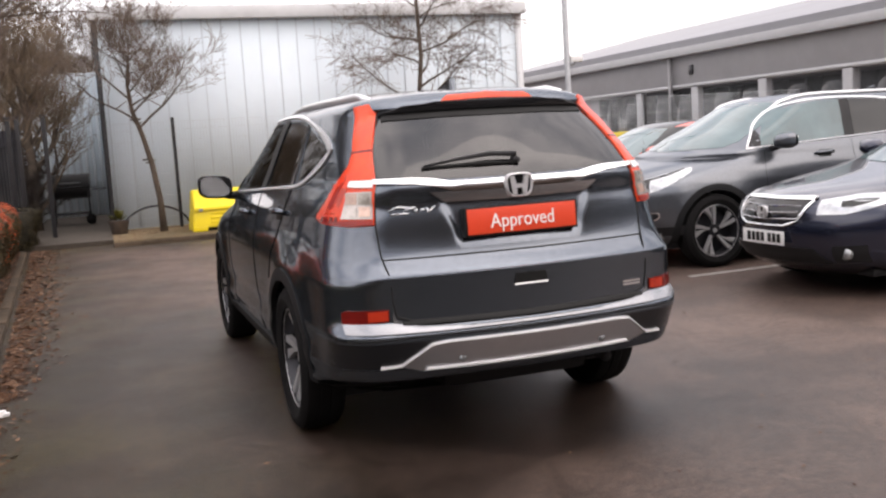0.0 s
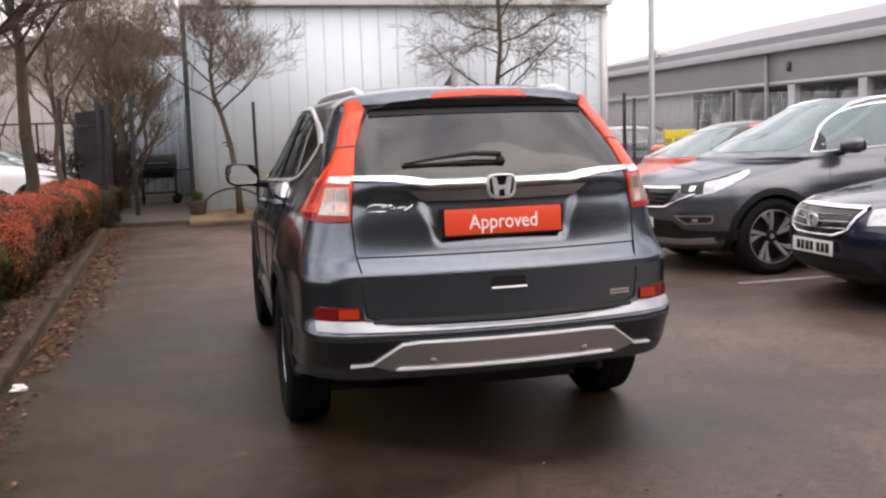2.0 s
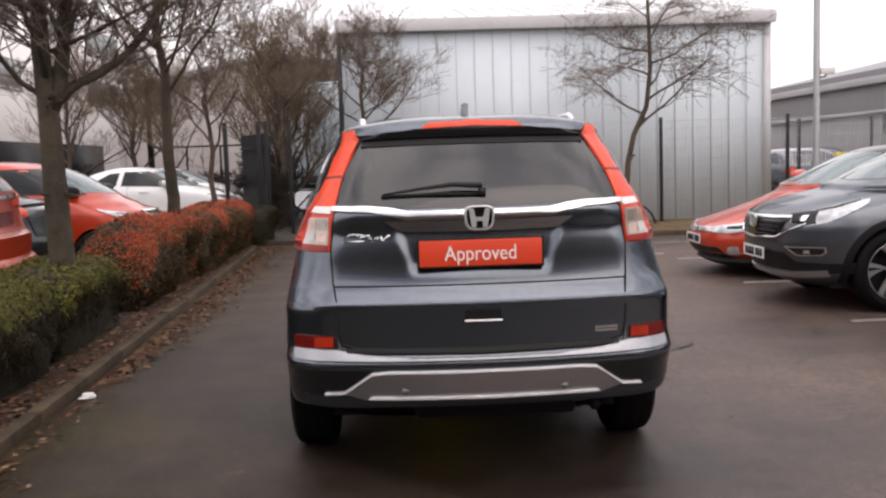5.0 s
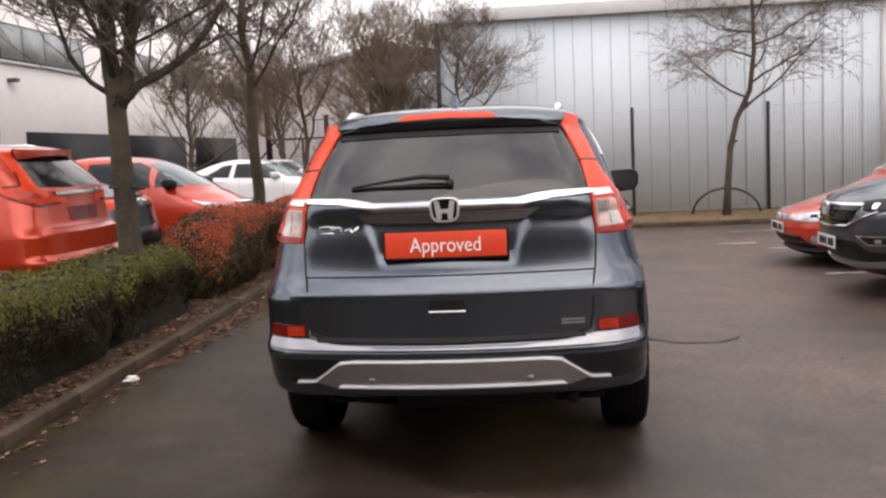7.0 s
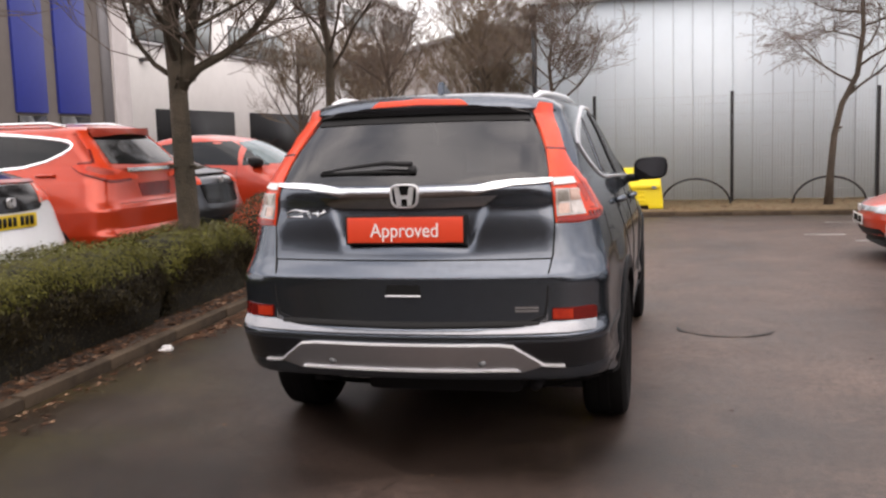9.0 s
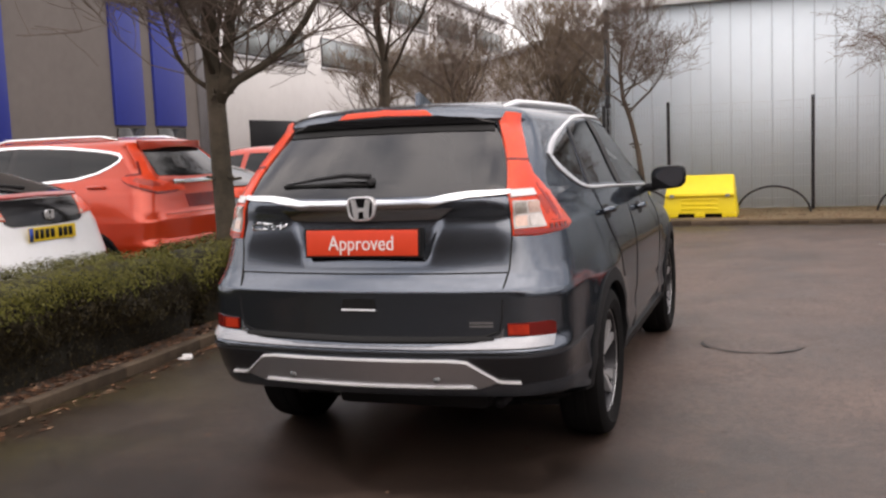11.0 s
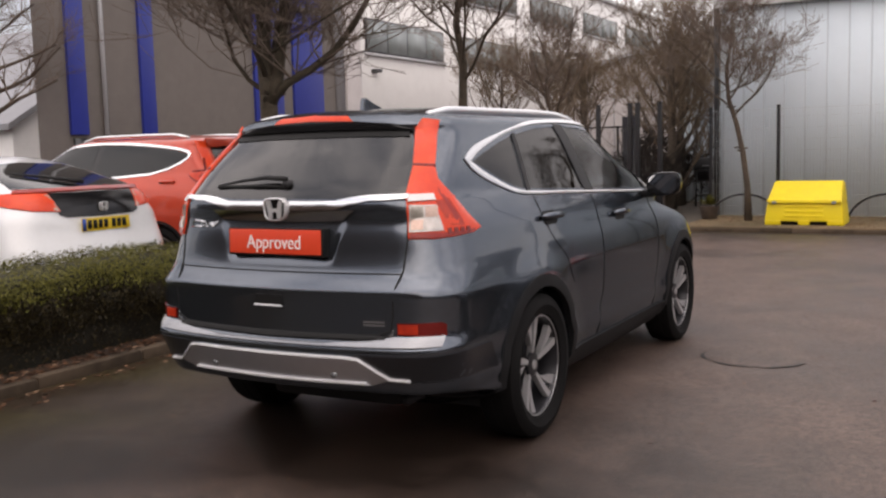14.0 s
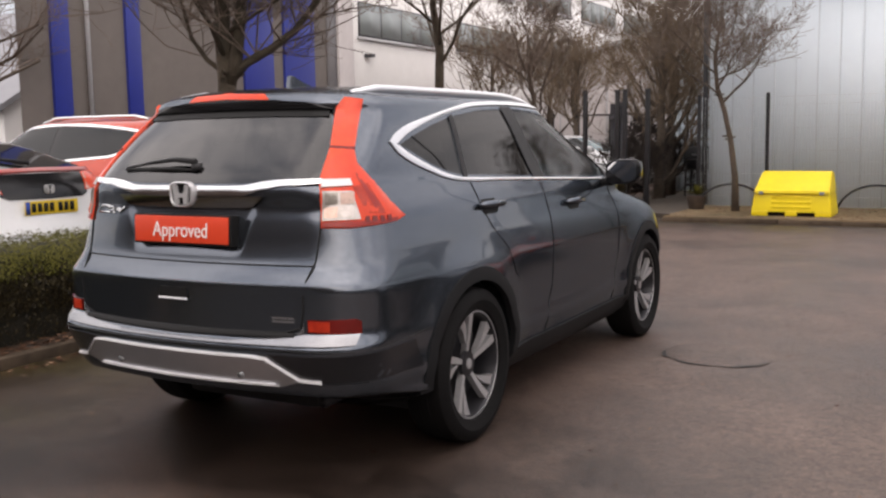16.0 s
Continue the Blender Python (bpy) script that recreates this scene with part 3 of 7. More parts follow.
def rounded(line, sub, corners):
    """A closed outline with smooth curves between its points, sharp at the corners named."""
    n, out = len(line), []
    for i in range(n):
        p, q = Vector(line[i]), Vector(line[(i + 1) % n])
        a = (q - Vector(line[i - 1])) / 2 if i not in corners else q - p
        b = (Vector(line[(i + 2) % n]) - p) / 2 if (i + 1) % n not in corners else q - p
        cap = (q - p).length
        a, b = [v * min(1.0, 1.2 * cap / max(v.length, 1e-9)) for v in (a, b)]
        for k in range(sub):
            t = k / sub
            v = p * (2 * t**3 - 3 * t**2 + 1) + a * (t**3 - 2 * t**2 + t) + q * (3 * t**2 - 2 * t**3) + b * (t**3 - t**2)
            out.append((v.x, v.y))
    return out


def grow(line, k):
    """An outline pushed outwards by k metres."""
    out, n = [], len(line)
    area = sum(line[i][0] * line[(i + 1) % n][1] - line[(i + 1) % n][0] * line[i][1] for i in range(n))
    s = 1 if area > 0 else -1
    for i in range(n):
        a, b, c = line[i - 1], line[i], line[(i + 1) % n]
        d = Vector((c[0] - a[0], c[1] - a[1])).normalized()
        out.append((b[0] + d.y * k * s, b[1] - d.x * k * s))
    return out


def wheel(parent, at, radius, style, side):
    """A road wheel: tyre, rim and hub cap. side: 1 or -1, the way it faces along x."""
    hubr = radius * 0.70
    bm = bmesh.new()
    w = 0.108
    prof = [(hubr * 0.985, w * 0.62), (hubr * 1.02, w * 0.86), (radius * 0.84, w * 1.02), (radius * 0.93, w * 0.96), (radius * 0.985, w * 0.80), (radius, w * 0.5),
            (radius * 0.992, w * 0.24), (radius, w * 0.20), (radius, -w * 0.20), (radius * 0.992, -w * 0.24), (radius, -w * 0.5), (radius * 0.985, -w * 0.8), (radius * 0.93, -w * 0.96), (radius * 0.84, -w), (hubr, -w * 0.8)]
    revolve(bm, [(r, h * side) for r, h in prof], 48)
    whl = new("wheel")
    whl.parent = parent
    whl.location = at
    tagged(whl, "alloy road wheel with black tyre")
    part("tyre", bm, M_TYRE, whl)
    bm = bmesh.new()
    revolve(bm, [(r, h * side) for r, h in [(hubr, w * 0.66), (hubr * 1.0, w * 0.74), (hubr * 0.965, w * 0.74), (hubr * 0.93, w * 0.60), (hubr * 0.91, -w * 0.3), (hubr * 0.2, -w * 0.30), (0.001, -w * 0.3)]], 40)
    part("rim", bm, M_ALLOY_DARK if style != "plain" else M_ALLOY, whl)
    bm = bmesh.new()
    revolve(bm, [(r, h * side) for r, h in [(hubr * 1.003, w * 0.75), (hubr * 0.972, w * 0.765), (hubr * 0.965, w * 0.70)]], 40)
    part("rim_lip", bm, M_ALLOY, whl)
    n, twin = (5, True) if style != "plain" else (10, False)
    for k in range(n):
        for j in ((0, 1) if twin else (0,)):
            bm = bmesh.new()
            a0 = 2 * math.pi * k / n + 0.3
            rows = []
            for i in range(6):
                t = i / 5
                r = hubr * ((0.16, 0.40)[j] + ((0.81, 0.57)[j]) * t)
                hw = ((0.022, 0.004)[j] + ((0.020, 0.058)[j] if twin else 0.05) * t) / 2
                a = a0 + side * (0.06 * t * t if j == 0 else (0.20 + 0.24 * t))
                h = (0.40 + 0.28 * (r / hubr - 0.16) / 0.81) * w * side - (0.004 * side if j else 0)
                row = []
                for q, dh in ((-1, -0.03), (-0.9, 0), (0.9, 0), (1, -0.03)):
                    y, z = r * math.cos(a) - q * hw * math.sin(a), r * math.sin(a) + q * hw * math.cos(a)
                    row.append(bm.verts.new((h + dh * side, y, z)))
                rows.append(row)
            for r0, r1 in zip(rows, rows[1:]):
                for i in range(3):
                    bm.faces.new((r0[i], r0[i + 1], r1[i + 1], r1[i]))
            bmesh.ops.recalc_face_normals(bm, faces=bm.faces[:])
            part("spoke_wing" if j else "spoke", bm, M_ALLOY, whl)
    bm = bmesh.new()
    revolve(bm, [(r, h * side) for r, h in [(hubr * 0.26, w * 0.30), (hubr * 0.24, w * 0.44), (hubr * 0.14, w * 0.48), (0.0005, w * 0.48)]], 20)
    part("hub_cap", bm, M_ALLOY_DARK, whl)
    bm = bmesh.new()
    revolve(bm, [(r, h * side) for r, h in [(hubr * 0.10, w * 0.47), (hubr * 0.095, w * 0.52), (0.0005, w * 0.53)]], 16)
    part("hub_emblem", bm, M_ALLOY, whl)
    return whl


def badge(parent, m, size=0.085):
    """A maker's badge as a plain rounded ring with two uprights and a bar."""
    b = new("badge")
    b.parent = parent
    b.matrix_local = m
    s = size
    tagged(b, "chrome maker's badge in a rounded frame")
    bm = bmesh.new()
    ring = []
    for k in range(24):
        a = 2 * math.pi * k / 24
        c, d = math.cos(a), math.sin(a)
        x, z = math.copysign(abs(c) ** 0.55, c) * s * (0.78 + 0.10 * d), math.copysign(abs(d) ** 0.55, d) * s * 0.66
        ring.append((x, z))
    rr = []
    for x, z in ring:
        rr.append([bm.verts.new((x * k, y, z * k)) for k, y in ((1.0, 0.012), (0.98, -0.004), (0.90, -0.008), (0.84, -0.002), (0.84, 0.01))])
    for i in range(24):
        for k in range(4):
            bm.faces.new((rr[i][k], rr[i][k + 1], rr[(i + 1) % 24][k + 1], rr[(i + 1) % 24][k]))
    bmesh.ops.recalc_face_normals(bm, faces=bm.faces[:])
    part("badge_ring", bm, M_BADGE, b)
    bm = bmesh.new()
    prism(bm, [(x * 0.86, z * 0.86) for x, z in ring], "y", 0.004, 0.010)
    part("badge_ground", bm, M_DARK_GLOSS, b)
    bm = bmesh.new()
    prism(bm, [(-0.56 * s, 0.5 * s), (-0.30 * s, 0.5 * s), (-0.20 * s, 0.05 * s), (0.20 * s, 0.05 * s), (0.30 * s, 0.5 * s), (0.56 * s, 0.5 * s), (0.40 * s, -0.5 * s), (0.18 * s, -0.5 * s), (0.16 * s, -0.16 * s), (-0.16 * s, -0.16 * s), (-0.18 * s, -0.5 * s), (-0.40 * s, -0.5 * s)], "y", -0.006, 0.004)
    part("badge_bars", bm, M_BADGE, b)
    return b


def number_plate(parent, m, mat, blue=False):
    p = new("number_plate")
    p.parent = parent
    p.matrix_local = m
    tagged(p, "number plate with seven dark bars")
    part("plate_backing", boxed(-0.26, 0.26, 0, 0.006, -0.055, 0.055, bevel=0.002), mat, p)
    x = -0.20
    for k in range(7):
        part("plate_bar", boxed(x, x + 0.042, -0.003, 0.0, -0.036, 0.036), M_INK, p)
        x += 0.058 + (0.028 if k == 3 else 0)
    if blue:
        part("plate_band", boxed(-0.256, -0.215, -0.0025, 0.0, -0.051, 0.051), M_BLUE_STRIP, p)
    return p


def mirror_unit(parent, side, y, z, x, mat):
    u = new("door_mirror")
    u.parent = parent
    tagged(u, "door mirror with painted shell")
    bm = bmesh.new()
    s = side
    rows = []
    for i, (dy, k) in enumerate(((-0.055, 0.93), (-0.045, 1.0), (0.0, 0.97), (0.05, 0.80), (0.085, 0.5), (0.10, 0.1))):
        ring = []
        for j in range(20):
            a = 2 * math.pi * j / 20
            c, d = math.cos(a), math.sin(a)
            ring.append(bm.verts.new((s * (x + 0.115 + math.copysign(abs(c) ** 0.6, c) * 0.115 * k), y + dy, z + math.copysign(abs(d) ** 0.6, d) * 0.078 * k + 0.01 * c)))
        rows.append(ring)
    for r0, r1 in zip(rows, rows[1:]):
        for j in range(20):
            bm.faces.new((r0[j], r0[(j + 1) % 20], r1[(j + 1) % 20], r1[j]))
    bm.faces.new(rows[-1])
    bm.faces.new(rows[0][::-1])
    bmesh.ops.recalc_face_normals(bm, faces=bm.faces[:])
    part("mirror_shell", bm, mat, u)
    bm = bmesh.new()
    ring = []
    for j in range(20):
        a = 2 * math.pi * j / 20
        c, d = math.cos(a), math.sin(a)
        ring.append((s * (x + 0.115 + math.copysign(abs(c) ** 0.6, c) * 0.098), z + math.copysign(abs(d) ** 0.6, d) * 0.064 + 0.01 * c))
    prism(bm, ring, "y", y - 0.0575, y - 0.054)
    for v in bm.verts:
        v.co.y -= 0.20 * (abs(v.co.x) - x - 0.115) + (0.30 if s > 0 else -0.165) * (v.co.z - z) + 0.014
    part("mirror_glass", bm, M_MIRROR, u)
    part("mirror_arm", tubed([(s * (x - 0.10), y + 0.03, z - 0.07), (s * (x + 0.02), y + 0.02, z - 0.065), (s * (x + 0.09), y + 0.01, z - 0.05)], [0.03, 0.028, 0.02]), M_BLACK_PLASTIC, u)
    return u


def car_body(car, spec):
    """The painted shell with wheel openings, its wheels, and a plain copy of the surface to lay panels on."""
    rows = spline(spec["levels"], 3)
    full = shell(rows, spec.get("counts", (11, 8, 46, 8, 9)))
    for v in full.verts if spec.get("recess") else ():
        # hollow round the number plate, with sloping sides and foot
        if v.co.y < 0.5 and 0.93 < v.co.z < 1.165:
            half = 0.300 + 0.36 * (v.co.z - 0.955)
            a = min(1.0, max(0.0, (half - abs(v.co.x)) / 0.045))
            b = min(1.0, max(0.0, (v.co.z - 0.945) / 0.060))
            v.co.y += spec["recess"] * a * a * (3 - 2 * a) * b * b * (3 - 2 * b)
    for v in full.verts if spec.get("flare") else ():
        # swelling of the wings over the wheels
        for ya in spec["axles"]:
            d = math.hypot(v.co.y - ya, v.co.z - spec["tyre"])
            k = min(1.0, max(0.0, (spec["tyre"] + 0.26 - d) / 0.22))
            if abs(v.co.x) > 0.6 and v.co.z > 0.3:
                v.co.x += math.copysign(spec["flare"] * k * k * (3 - 2 * k), v.co.x)
    full.normal_update()
    bvh = BVHTree.FromBMesh(full)
    cut = []
    yr, yf = spec["axles"]
    rad = spec["tyre"]
    for y in (yr, yf):
        for s in (1, -1):
            c = bmesh.new()
            revolve(c, [(0.0001, s * 0.52), (rad + 0.035, s * 0.52), (rad + 0.035, s * 1.3), (0.0001, s * 1.3)], 40, (0, y, rad + 0.005))
            bmesh.ops.remove_doubles(c, verts=c.verts[:], dist=0.001)
            bmesh.ops.recalc_face_normals(c, faces=c.faces[:])
            cut.append(c)
    if spec.get("hollow"):
        inner = [r for r in rows if 0.62 < r[0] < 1.60]
        cut.append(shell([(r[0], r[1] - 0.07, r[2] + 0.08, r[3] - 0.07, *r[4:]) for r in inner]))
        for o in spec["side_windows"]:
            c = bmesh.new()
            prism(c, grow(o, -0.012), "x", -1.3, 1.3)
            cut.append(c)
        c = bmesh.new()
        prism(c, grow(mirrored(spec["rear_window"]), -0.015), "y", -0.6, 0.85)
        cut.append(c)
        c = bmesh.new()
        prism(c, grow(mirrored(spec["windscreen"]), -0.015), "y", 2.35, 4.6)
        cut.append(c)
    body = carve(full, cut)
    part("body", body, spec["paint"], car, angle=26)
    # dark wells and floor
    part("underbody", boxed(-0.70, 0.70, 0.75, spec["L"] - 0.45, spec.get("belly", 0.20) - 0.02, spec.get("belly", 0.20) + 0.04, bevel=0.02), M_BLACK_PLASTIC, car)
    for y in (yr, yf):
        for s in (1, -1):
            wheel(car, (s * spec["track"], y, rad), rad, spec.get("wheel", "five"), s)
    return bvh


def both(car, bvh, name, outline, mat, label="", **k):
    for kind in ("right", "left"):
        part(name, panel(bvh, kind, outline, **k), mat, car, label)


def corner_lamps(car, bvh, name, points, mat, centre, label="", **k):
    out = []
    for s in (1, -1):
        out.append(part(name, panel(bvh, (s, *centre), around(points, *centre), **k), mat, car, label))
    return out


def arch_trims(car, bvh, spec, mat, wide=0.06):
    rad = spec["tyre"]
    for y in spec["axles"]:
        lo, hi = [], []
        for k in range(23):
            a = radians(-14 + 208 * k / 22)
            for line, r in ((lo, rad + 0.032), (hi, rad + 0.032 + wide)):
                line.append((y + r * math.cos(a), max(0.235, rad + 0.005 + r * math.sin(a))))
        for kind in ("right", "left"):
            part("wheel_arch_trim", ribbon(bvh, kind, lo, hi, off=0.008, depth=0.03), mat, car)


CRV_LEVELS = [
    (0.21, 0.76, 0.66, 4.32, 0.25, 0.45, 0.1, 0.03, 0.06, 0.15),
    (0.27, 0.845, 0.56, 4.45, 0.24, 0.45, 0.1, 0.03, 0.06, 0.18),
    (0.345, 0.87, 0.32, 4.51, 0.22, 0.45, 0.11, 0.03, 0.06, 0.2),
    (0.395, 0.88, 0.11, 4.53, 0.22, 0.45, 0.11, 0.056, 0.06, 0.2),
    (0.45, 0.893, 0.075, 4.57, 0.22, 0.45, 0.12, 0.056, 0.06, 0.22),
    (0.53, 0.886, 0.034, 4.6, 0.21, 0.45, 0.12, 0.056, 0.06, 0.22),
    (0.58, 0.892, 0.016, 4.605, 0.2, 0.45, 0.12, 0.056, 0.06, 0.22),
    (0.602, 0.895, 0.02, 4.605, 0.2, 0.45, 0.12, 0.056, 0.06, 0.22),
    (0.655, 0.8975, 0.064, 4.6, 0.2, 0.45, 0.12, 0.061, 0.06, 0.22),
    (0.74, 0.899, 0.062, 4.595, 0.2, 0.45, 0.12, 0.066, 0.06, 0.22),
    (0.815, 0.899, 0.058, 4.57, 0.2, 0.45, 0.12, 0.066, 0.07, 0.22),
    (0.842, 0.8975, 0.057, 4.545, 0.21, 0.45, 0.12, 0.071, 0.07, 0.22),
    (0.848, 0.897, 0.064, 4.54, 0.21, 0.45, 0.12, 0.071, 0.07, 0.22),
    (0.912, 0.889, 0.112, 4.44, 0.215, 0.46, 0.12, 0.076, 0.08, 0.24),
    (0.95, 0.882, 0.122, 4.33, 0.215, 0.48, 0.12, 0.079, 0.09, 0.26),
    (1.0, 0.869, 0.13, 4.14, 0.215, 0.5, 0.12, 0.079, 0.1, 0.28),
    (1.05, 0.855, 0.135, 3.9, 0.215, 0.5, 0.12, 0.079, 0.1, 0.28),
    (1.09, 0.845, 0.14, 3.86, 0.215, 0.38, 0.12, 0.079, 0.08, 0.28),
    (1.13, 0.83, 0.146, 3.72, 0.215, 0.38, 0.12, 0.079, 0.06, 0.28),
    (1.18, 0.808, 0.15, 3.62, 0.215, 0.38, 0.1, 0.082, 0.05, 0.28),
    (1.22, 0.79, 0.156, 3.55, 0.215, 0.38, 0.09, 0.084, 0.05, 0.28),
    (1.25, 0.776, 0.17, 3.5, 0.215, 0.38, 0.09, 0.089, 0.05, 0.28),
    (1.35, 0.735, 0.262, 3.28, 0.22, 0.4, 0.09, 0.06, 0.05, 0.28),
    (1.45, 0.695, 0.358, 3.07, 0.19, 0.38, 0.11, 0.055, 0.05, 0.28),
    (1.535, 0.655, 0.443, 2.9, 0.17, 0.36, 0.12, 0.06, 0.05, 0.28),
    (1.56, 0.642, 0.44, 2.85, 0.17, 0.36, 0.1, 0.065, 0.05, 0.26),
    (1.59, 0.612, 0.452, 2.76, 0.18, 0.36, 0.1, 0.07, 0.05, 0.24),
    (1.612, 0.562, 0.485, 2.66, 0.2, 0.36, 0.1, 0.08, 0.05, 0.2),
    (1.635, 0.475, 0.59, 2.5, 0.25, 0.36, 0.08, 0.1, 0.05, 0.15),
    (1.652, 0.42, 0.8, 2.3, 0.3, 0.3, 0.05, 0.07, 0.05, 0.1),
    (1.66, 0.1, 1.15, 1.75, 0.08, 0.08, 0.0, 0.02, 0.0, 0.0),
]
CRV_SIDE = [(0.672, 1.385), (0.76, 1.330), (0.90, 1.272), (1.02, 1.232), (1.15, 1.212), (1.95, 1.178), (2.60, 1.150), (3.26, 1.122),
            (3.17, 1.215), (3.05, 1.325), (2.91, 1.420), (2.75, 1.500), (2.56, 1.553), (2.30, 1.582), (1.95, 1.588), (1.54, 1.574), (1.28, 1.542), (1.02, 1.495), (0.80, 1.438)]
CRV_QUARTER = [(0.705, 1.386), (0.785, 1.340), (0.91, 1.285), (1.03, 1.246), (1.165, 1.226), (1.235, 1.510), (1.04, 1.480), (0.82, 1.426)]
CRV_REAR_DOOR = [(1.195, 1.224), (1.925, 1.193), (1.86, 1.565), (1.56, 1.556), (1.265, 1.520)]
CRV_FRONT_DOOR = [(2.055, 1.187), (2.60, 1.166), (3.09, 1.145), (3.06, 1.235), (2.965, 1.330), (2.85, 1.415), (2.71, 1.480), (2.51, 1.533), (2.27, 1.560), (1.985, 1.566)]
CRV_REAR_GLASS = [(0, 1.538), (0.25, 1.538), (0.45, 1.535), (0.492, 1.530), (0.540, 1.46), (0.582, 1.37), (0.614, 1.268), (0.600, 1.252), (0.40, 1.246), (0.30, 1.238), (0, 1.236)]
CRV_SCREEN = [(0, 1.590), (0.40, 1.575), (0.55, 1.55), (0.62, 1.40), (0.68, 1.20), (0.64, 1.150), (0, 1.130)]
CRV_TAIL = [(0.508, 0.53, 1.545), (0.555, 0.43, 1.46), (0.597, 0.34, 1.37), (0.625, 0.22, 1.245), (0.640, 0.21, 1.16), (0.643, 0.21, 1.062), (0.72, 0.29, 1.058), (0.79, 0.51, 1.072), (0.802, 0.57, 1.090),
            (0.772, 0.51, 1.15), (0.717, 0.465, 1.235), (0.668, 0.43, 1.31), (0.660, 0.43, 1.365), (0.645, 0.48, 1.44), (0.617, 0.55, 1.515), (0.582, 0.62, 1.570), (0.53, 0.56, 1.580)]
CRV_SPEC = {"L": 4.605, "levels": CRV_LEVELS, "axles": (1.06, 3.69), "tyre": 0.36, "track": 0.795, "belly": 0.22, "flare": 0.022, "recess": 0.014, "counts": (56, 8, 46, 8, 9)}


def build_crv(at, rz, paint, label, group, hollow, front):
    car = thing("suv_car", label, "car", at, rz, group)
    spec = dict(CRV_SPEC, paint=paint, hollow=hollow, side_windows=[CRV_QUARTER, CRV_REAR_DOOR, CRV_FRONT_DOOR], rear_window=CRV_REAR_GLASS, windscreen=CRV_SCREEN)
    bvh = car_body(car, spec)
    g_dark, g_clear = (M_GLASS_DARK, M_GLASS) if hollow else (M_GLASS_FAR, M_GLASS_SCREEN)
    goff = -0.004 if hollow else 0.005
    gd = 0.004 if hollow else 0.012
    for o, mat, nm in ((CRV_QUARTER, g_dark, "quarter_window"), (CRV_REAR_DOOR, g_dark, "rear_door_window"), (CRV_FRONT_DOOR, g_clear, "front_door_window")):
        for kind in ("right", "left"):
            ob = part(nm, panel(bvh, kind, o, off=goff, depth=gd), mat, car, "tinted side window" if mat is g_dark else "clear side window")
            ob.visible_shadow = not hollow
    ob = part("rear_window", panel(bvh, "rear", mirrored(CRV_REAR_GLASS), off=0.003, depth=0.008), M_GLASS_REAR if hollow else g_dark, car, "dark tinted rear window")
    ob.visible_shadow = not hollow
    ob = part("windscreen", panel(bvh, "front", mirrored(CRV_SCREEN), off=0.003, depth=0.008), g_clear, car, "clear windscreen")
    ob.visible_shadow = not hollow
    # bright surround of the side windows
    loop = rounded(CRV_SIDE, 4, {0, 7})
    inner = grow(loop, -0.010)
    wide = [0.012 + 0.022 * max(0.0, 1 - max(0.0, p[0] - 0.67) / 0.40) - (0.004 if p[0] > 2.5 or p[1] < 1.20 else 0.0) for p in loop]
    g1 = [grow(loop, w - 0.006)[i] for i, w in enumerate(wide)]
    for kind in ("right", "left"):
        part("window_chrome_trim", ribbon(bvh, kind, inner, g1, off=0.007, depth=0.012, closed=True), M_SATIN_TRIM, car, "bright satin trim round the side windows")
        part("mirror_sail", panel(bvh, kind, [(3.075, 1.146), (3.245, 1.130), (3.16, 1.215), (3.045, 1.318), (3.050, 1.240)], off=0.003, depth=0.008), M_BLACK_PLASTIC, car, "black triangle behind the mirror")
        part("pillar_cover", panel(bvh, kind, [(1.925, 1.190), (2.062, 1.185), (1.99, 1.568), (1.853, 1.568)], off=0.003, depth=0.008), M_BLACK_PLASTIC, car)
        part("pillar_cover", panel(bvh, kind, [(1.160, 1.226), (1.200, 1.224), (1.272, 1.520), (1.230, 1.513)], off=0.003, depth=0.008), M_BLACK_PLASTIC, car)
    # tail lamps
    c = (0.30, 0.95)
    for s in (1, -1):
        lamp = part("tail_lamp", panel(bvh, (s, *c), around(CRV_TAIL, *c), off=0.010, depth=0.018, step=0.045, puff=0.006), M_LAMP_RED, car, "tall red tail lamp")
        clear = [(0.648, 0.205, 1.205), (0.650, 0.205, 1.088), (0.740, 0.34, 1.090), (0.722, 0.31, 1.20)]
        part("clear_lens", panel(bvh, (s, *c), around(clear, *c), off=0.019, depth=0.008, step=0.04), M_LAMP_CLEAR, lamp)
        for i in range(2):
            for j in range(2):
                q = [(u, v) for u, v in ((0.06 + 0.48 * i, 0.07 + 0.48 * j), (0.46 + 0.48 * i, 0.07 + 0.48 * j), (0.46 + 0.48 * i, 0.45 + 0.48 * j), (0.06 + 0.48 * i, 0.45 + 0.48 * j))]
                cell = [(0.651 + 0.080 * u, 0.206 + 0.115 * u, 1.089 + 0.115 * v) for u, v in q]
                part("lamp_cell", panel(bvh, (s, *c), around(cell, *c), off=0.022, depth=0.004, step=0.04), (M_LAMP_AMBER, M_LAMP_OLIVE)[j] if i == 0 else (M_LAMP_CLEAR, M_LAMP_AMBER)[j], lamp)
        fold = [(0.597, 0.34, 1.374), (0.600, 0.335, 1.364), (0.662, 0.43, 1.358), (0.660, 0.43, 1.368)]
        part("lens_fold", panel(bvh, (s, *c), around(fold, *c), off=0.0165, depth=0.008, step=0.03), M_LAMP_DEEP, lamp)
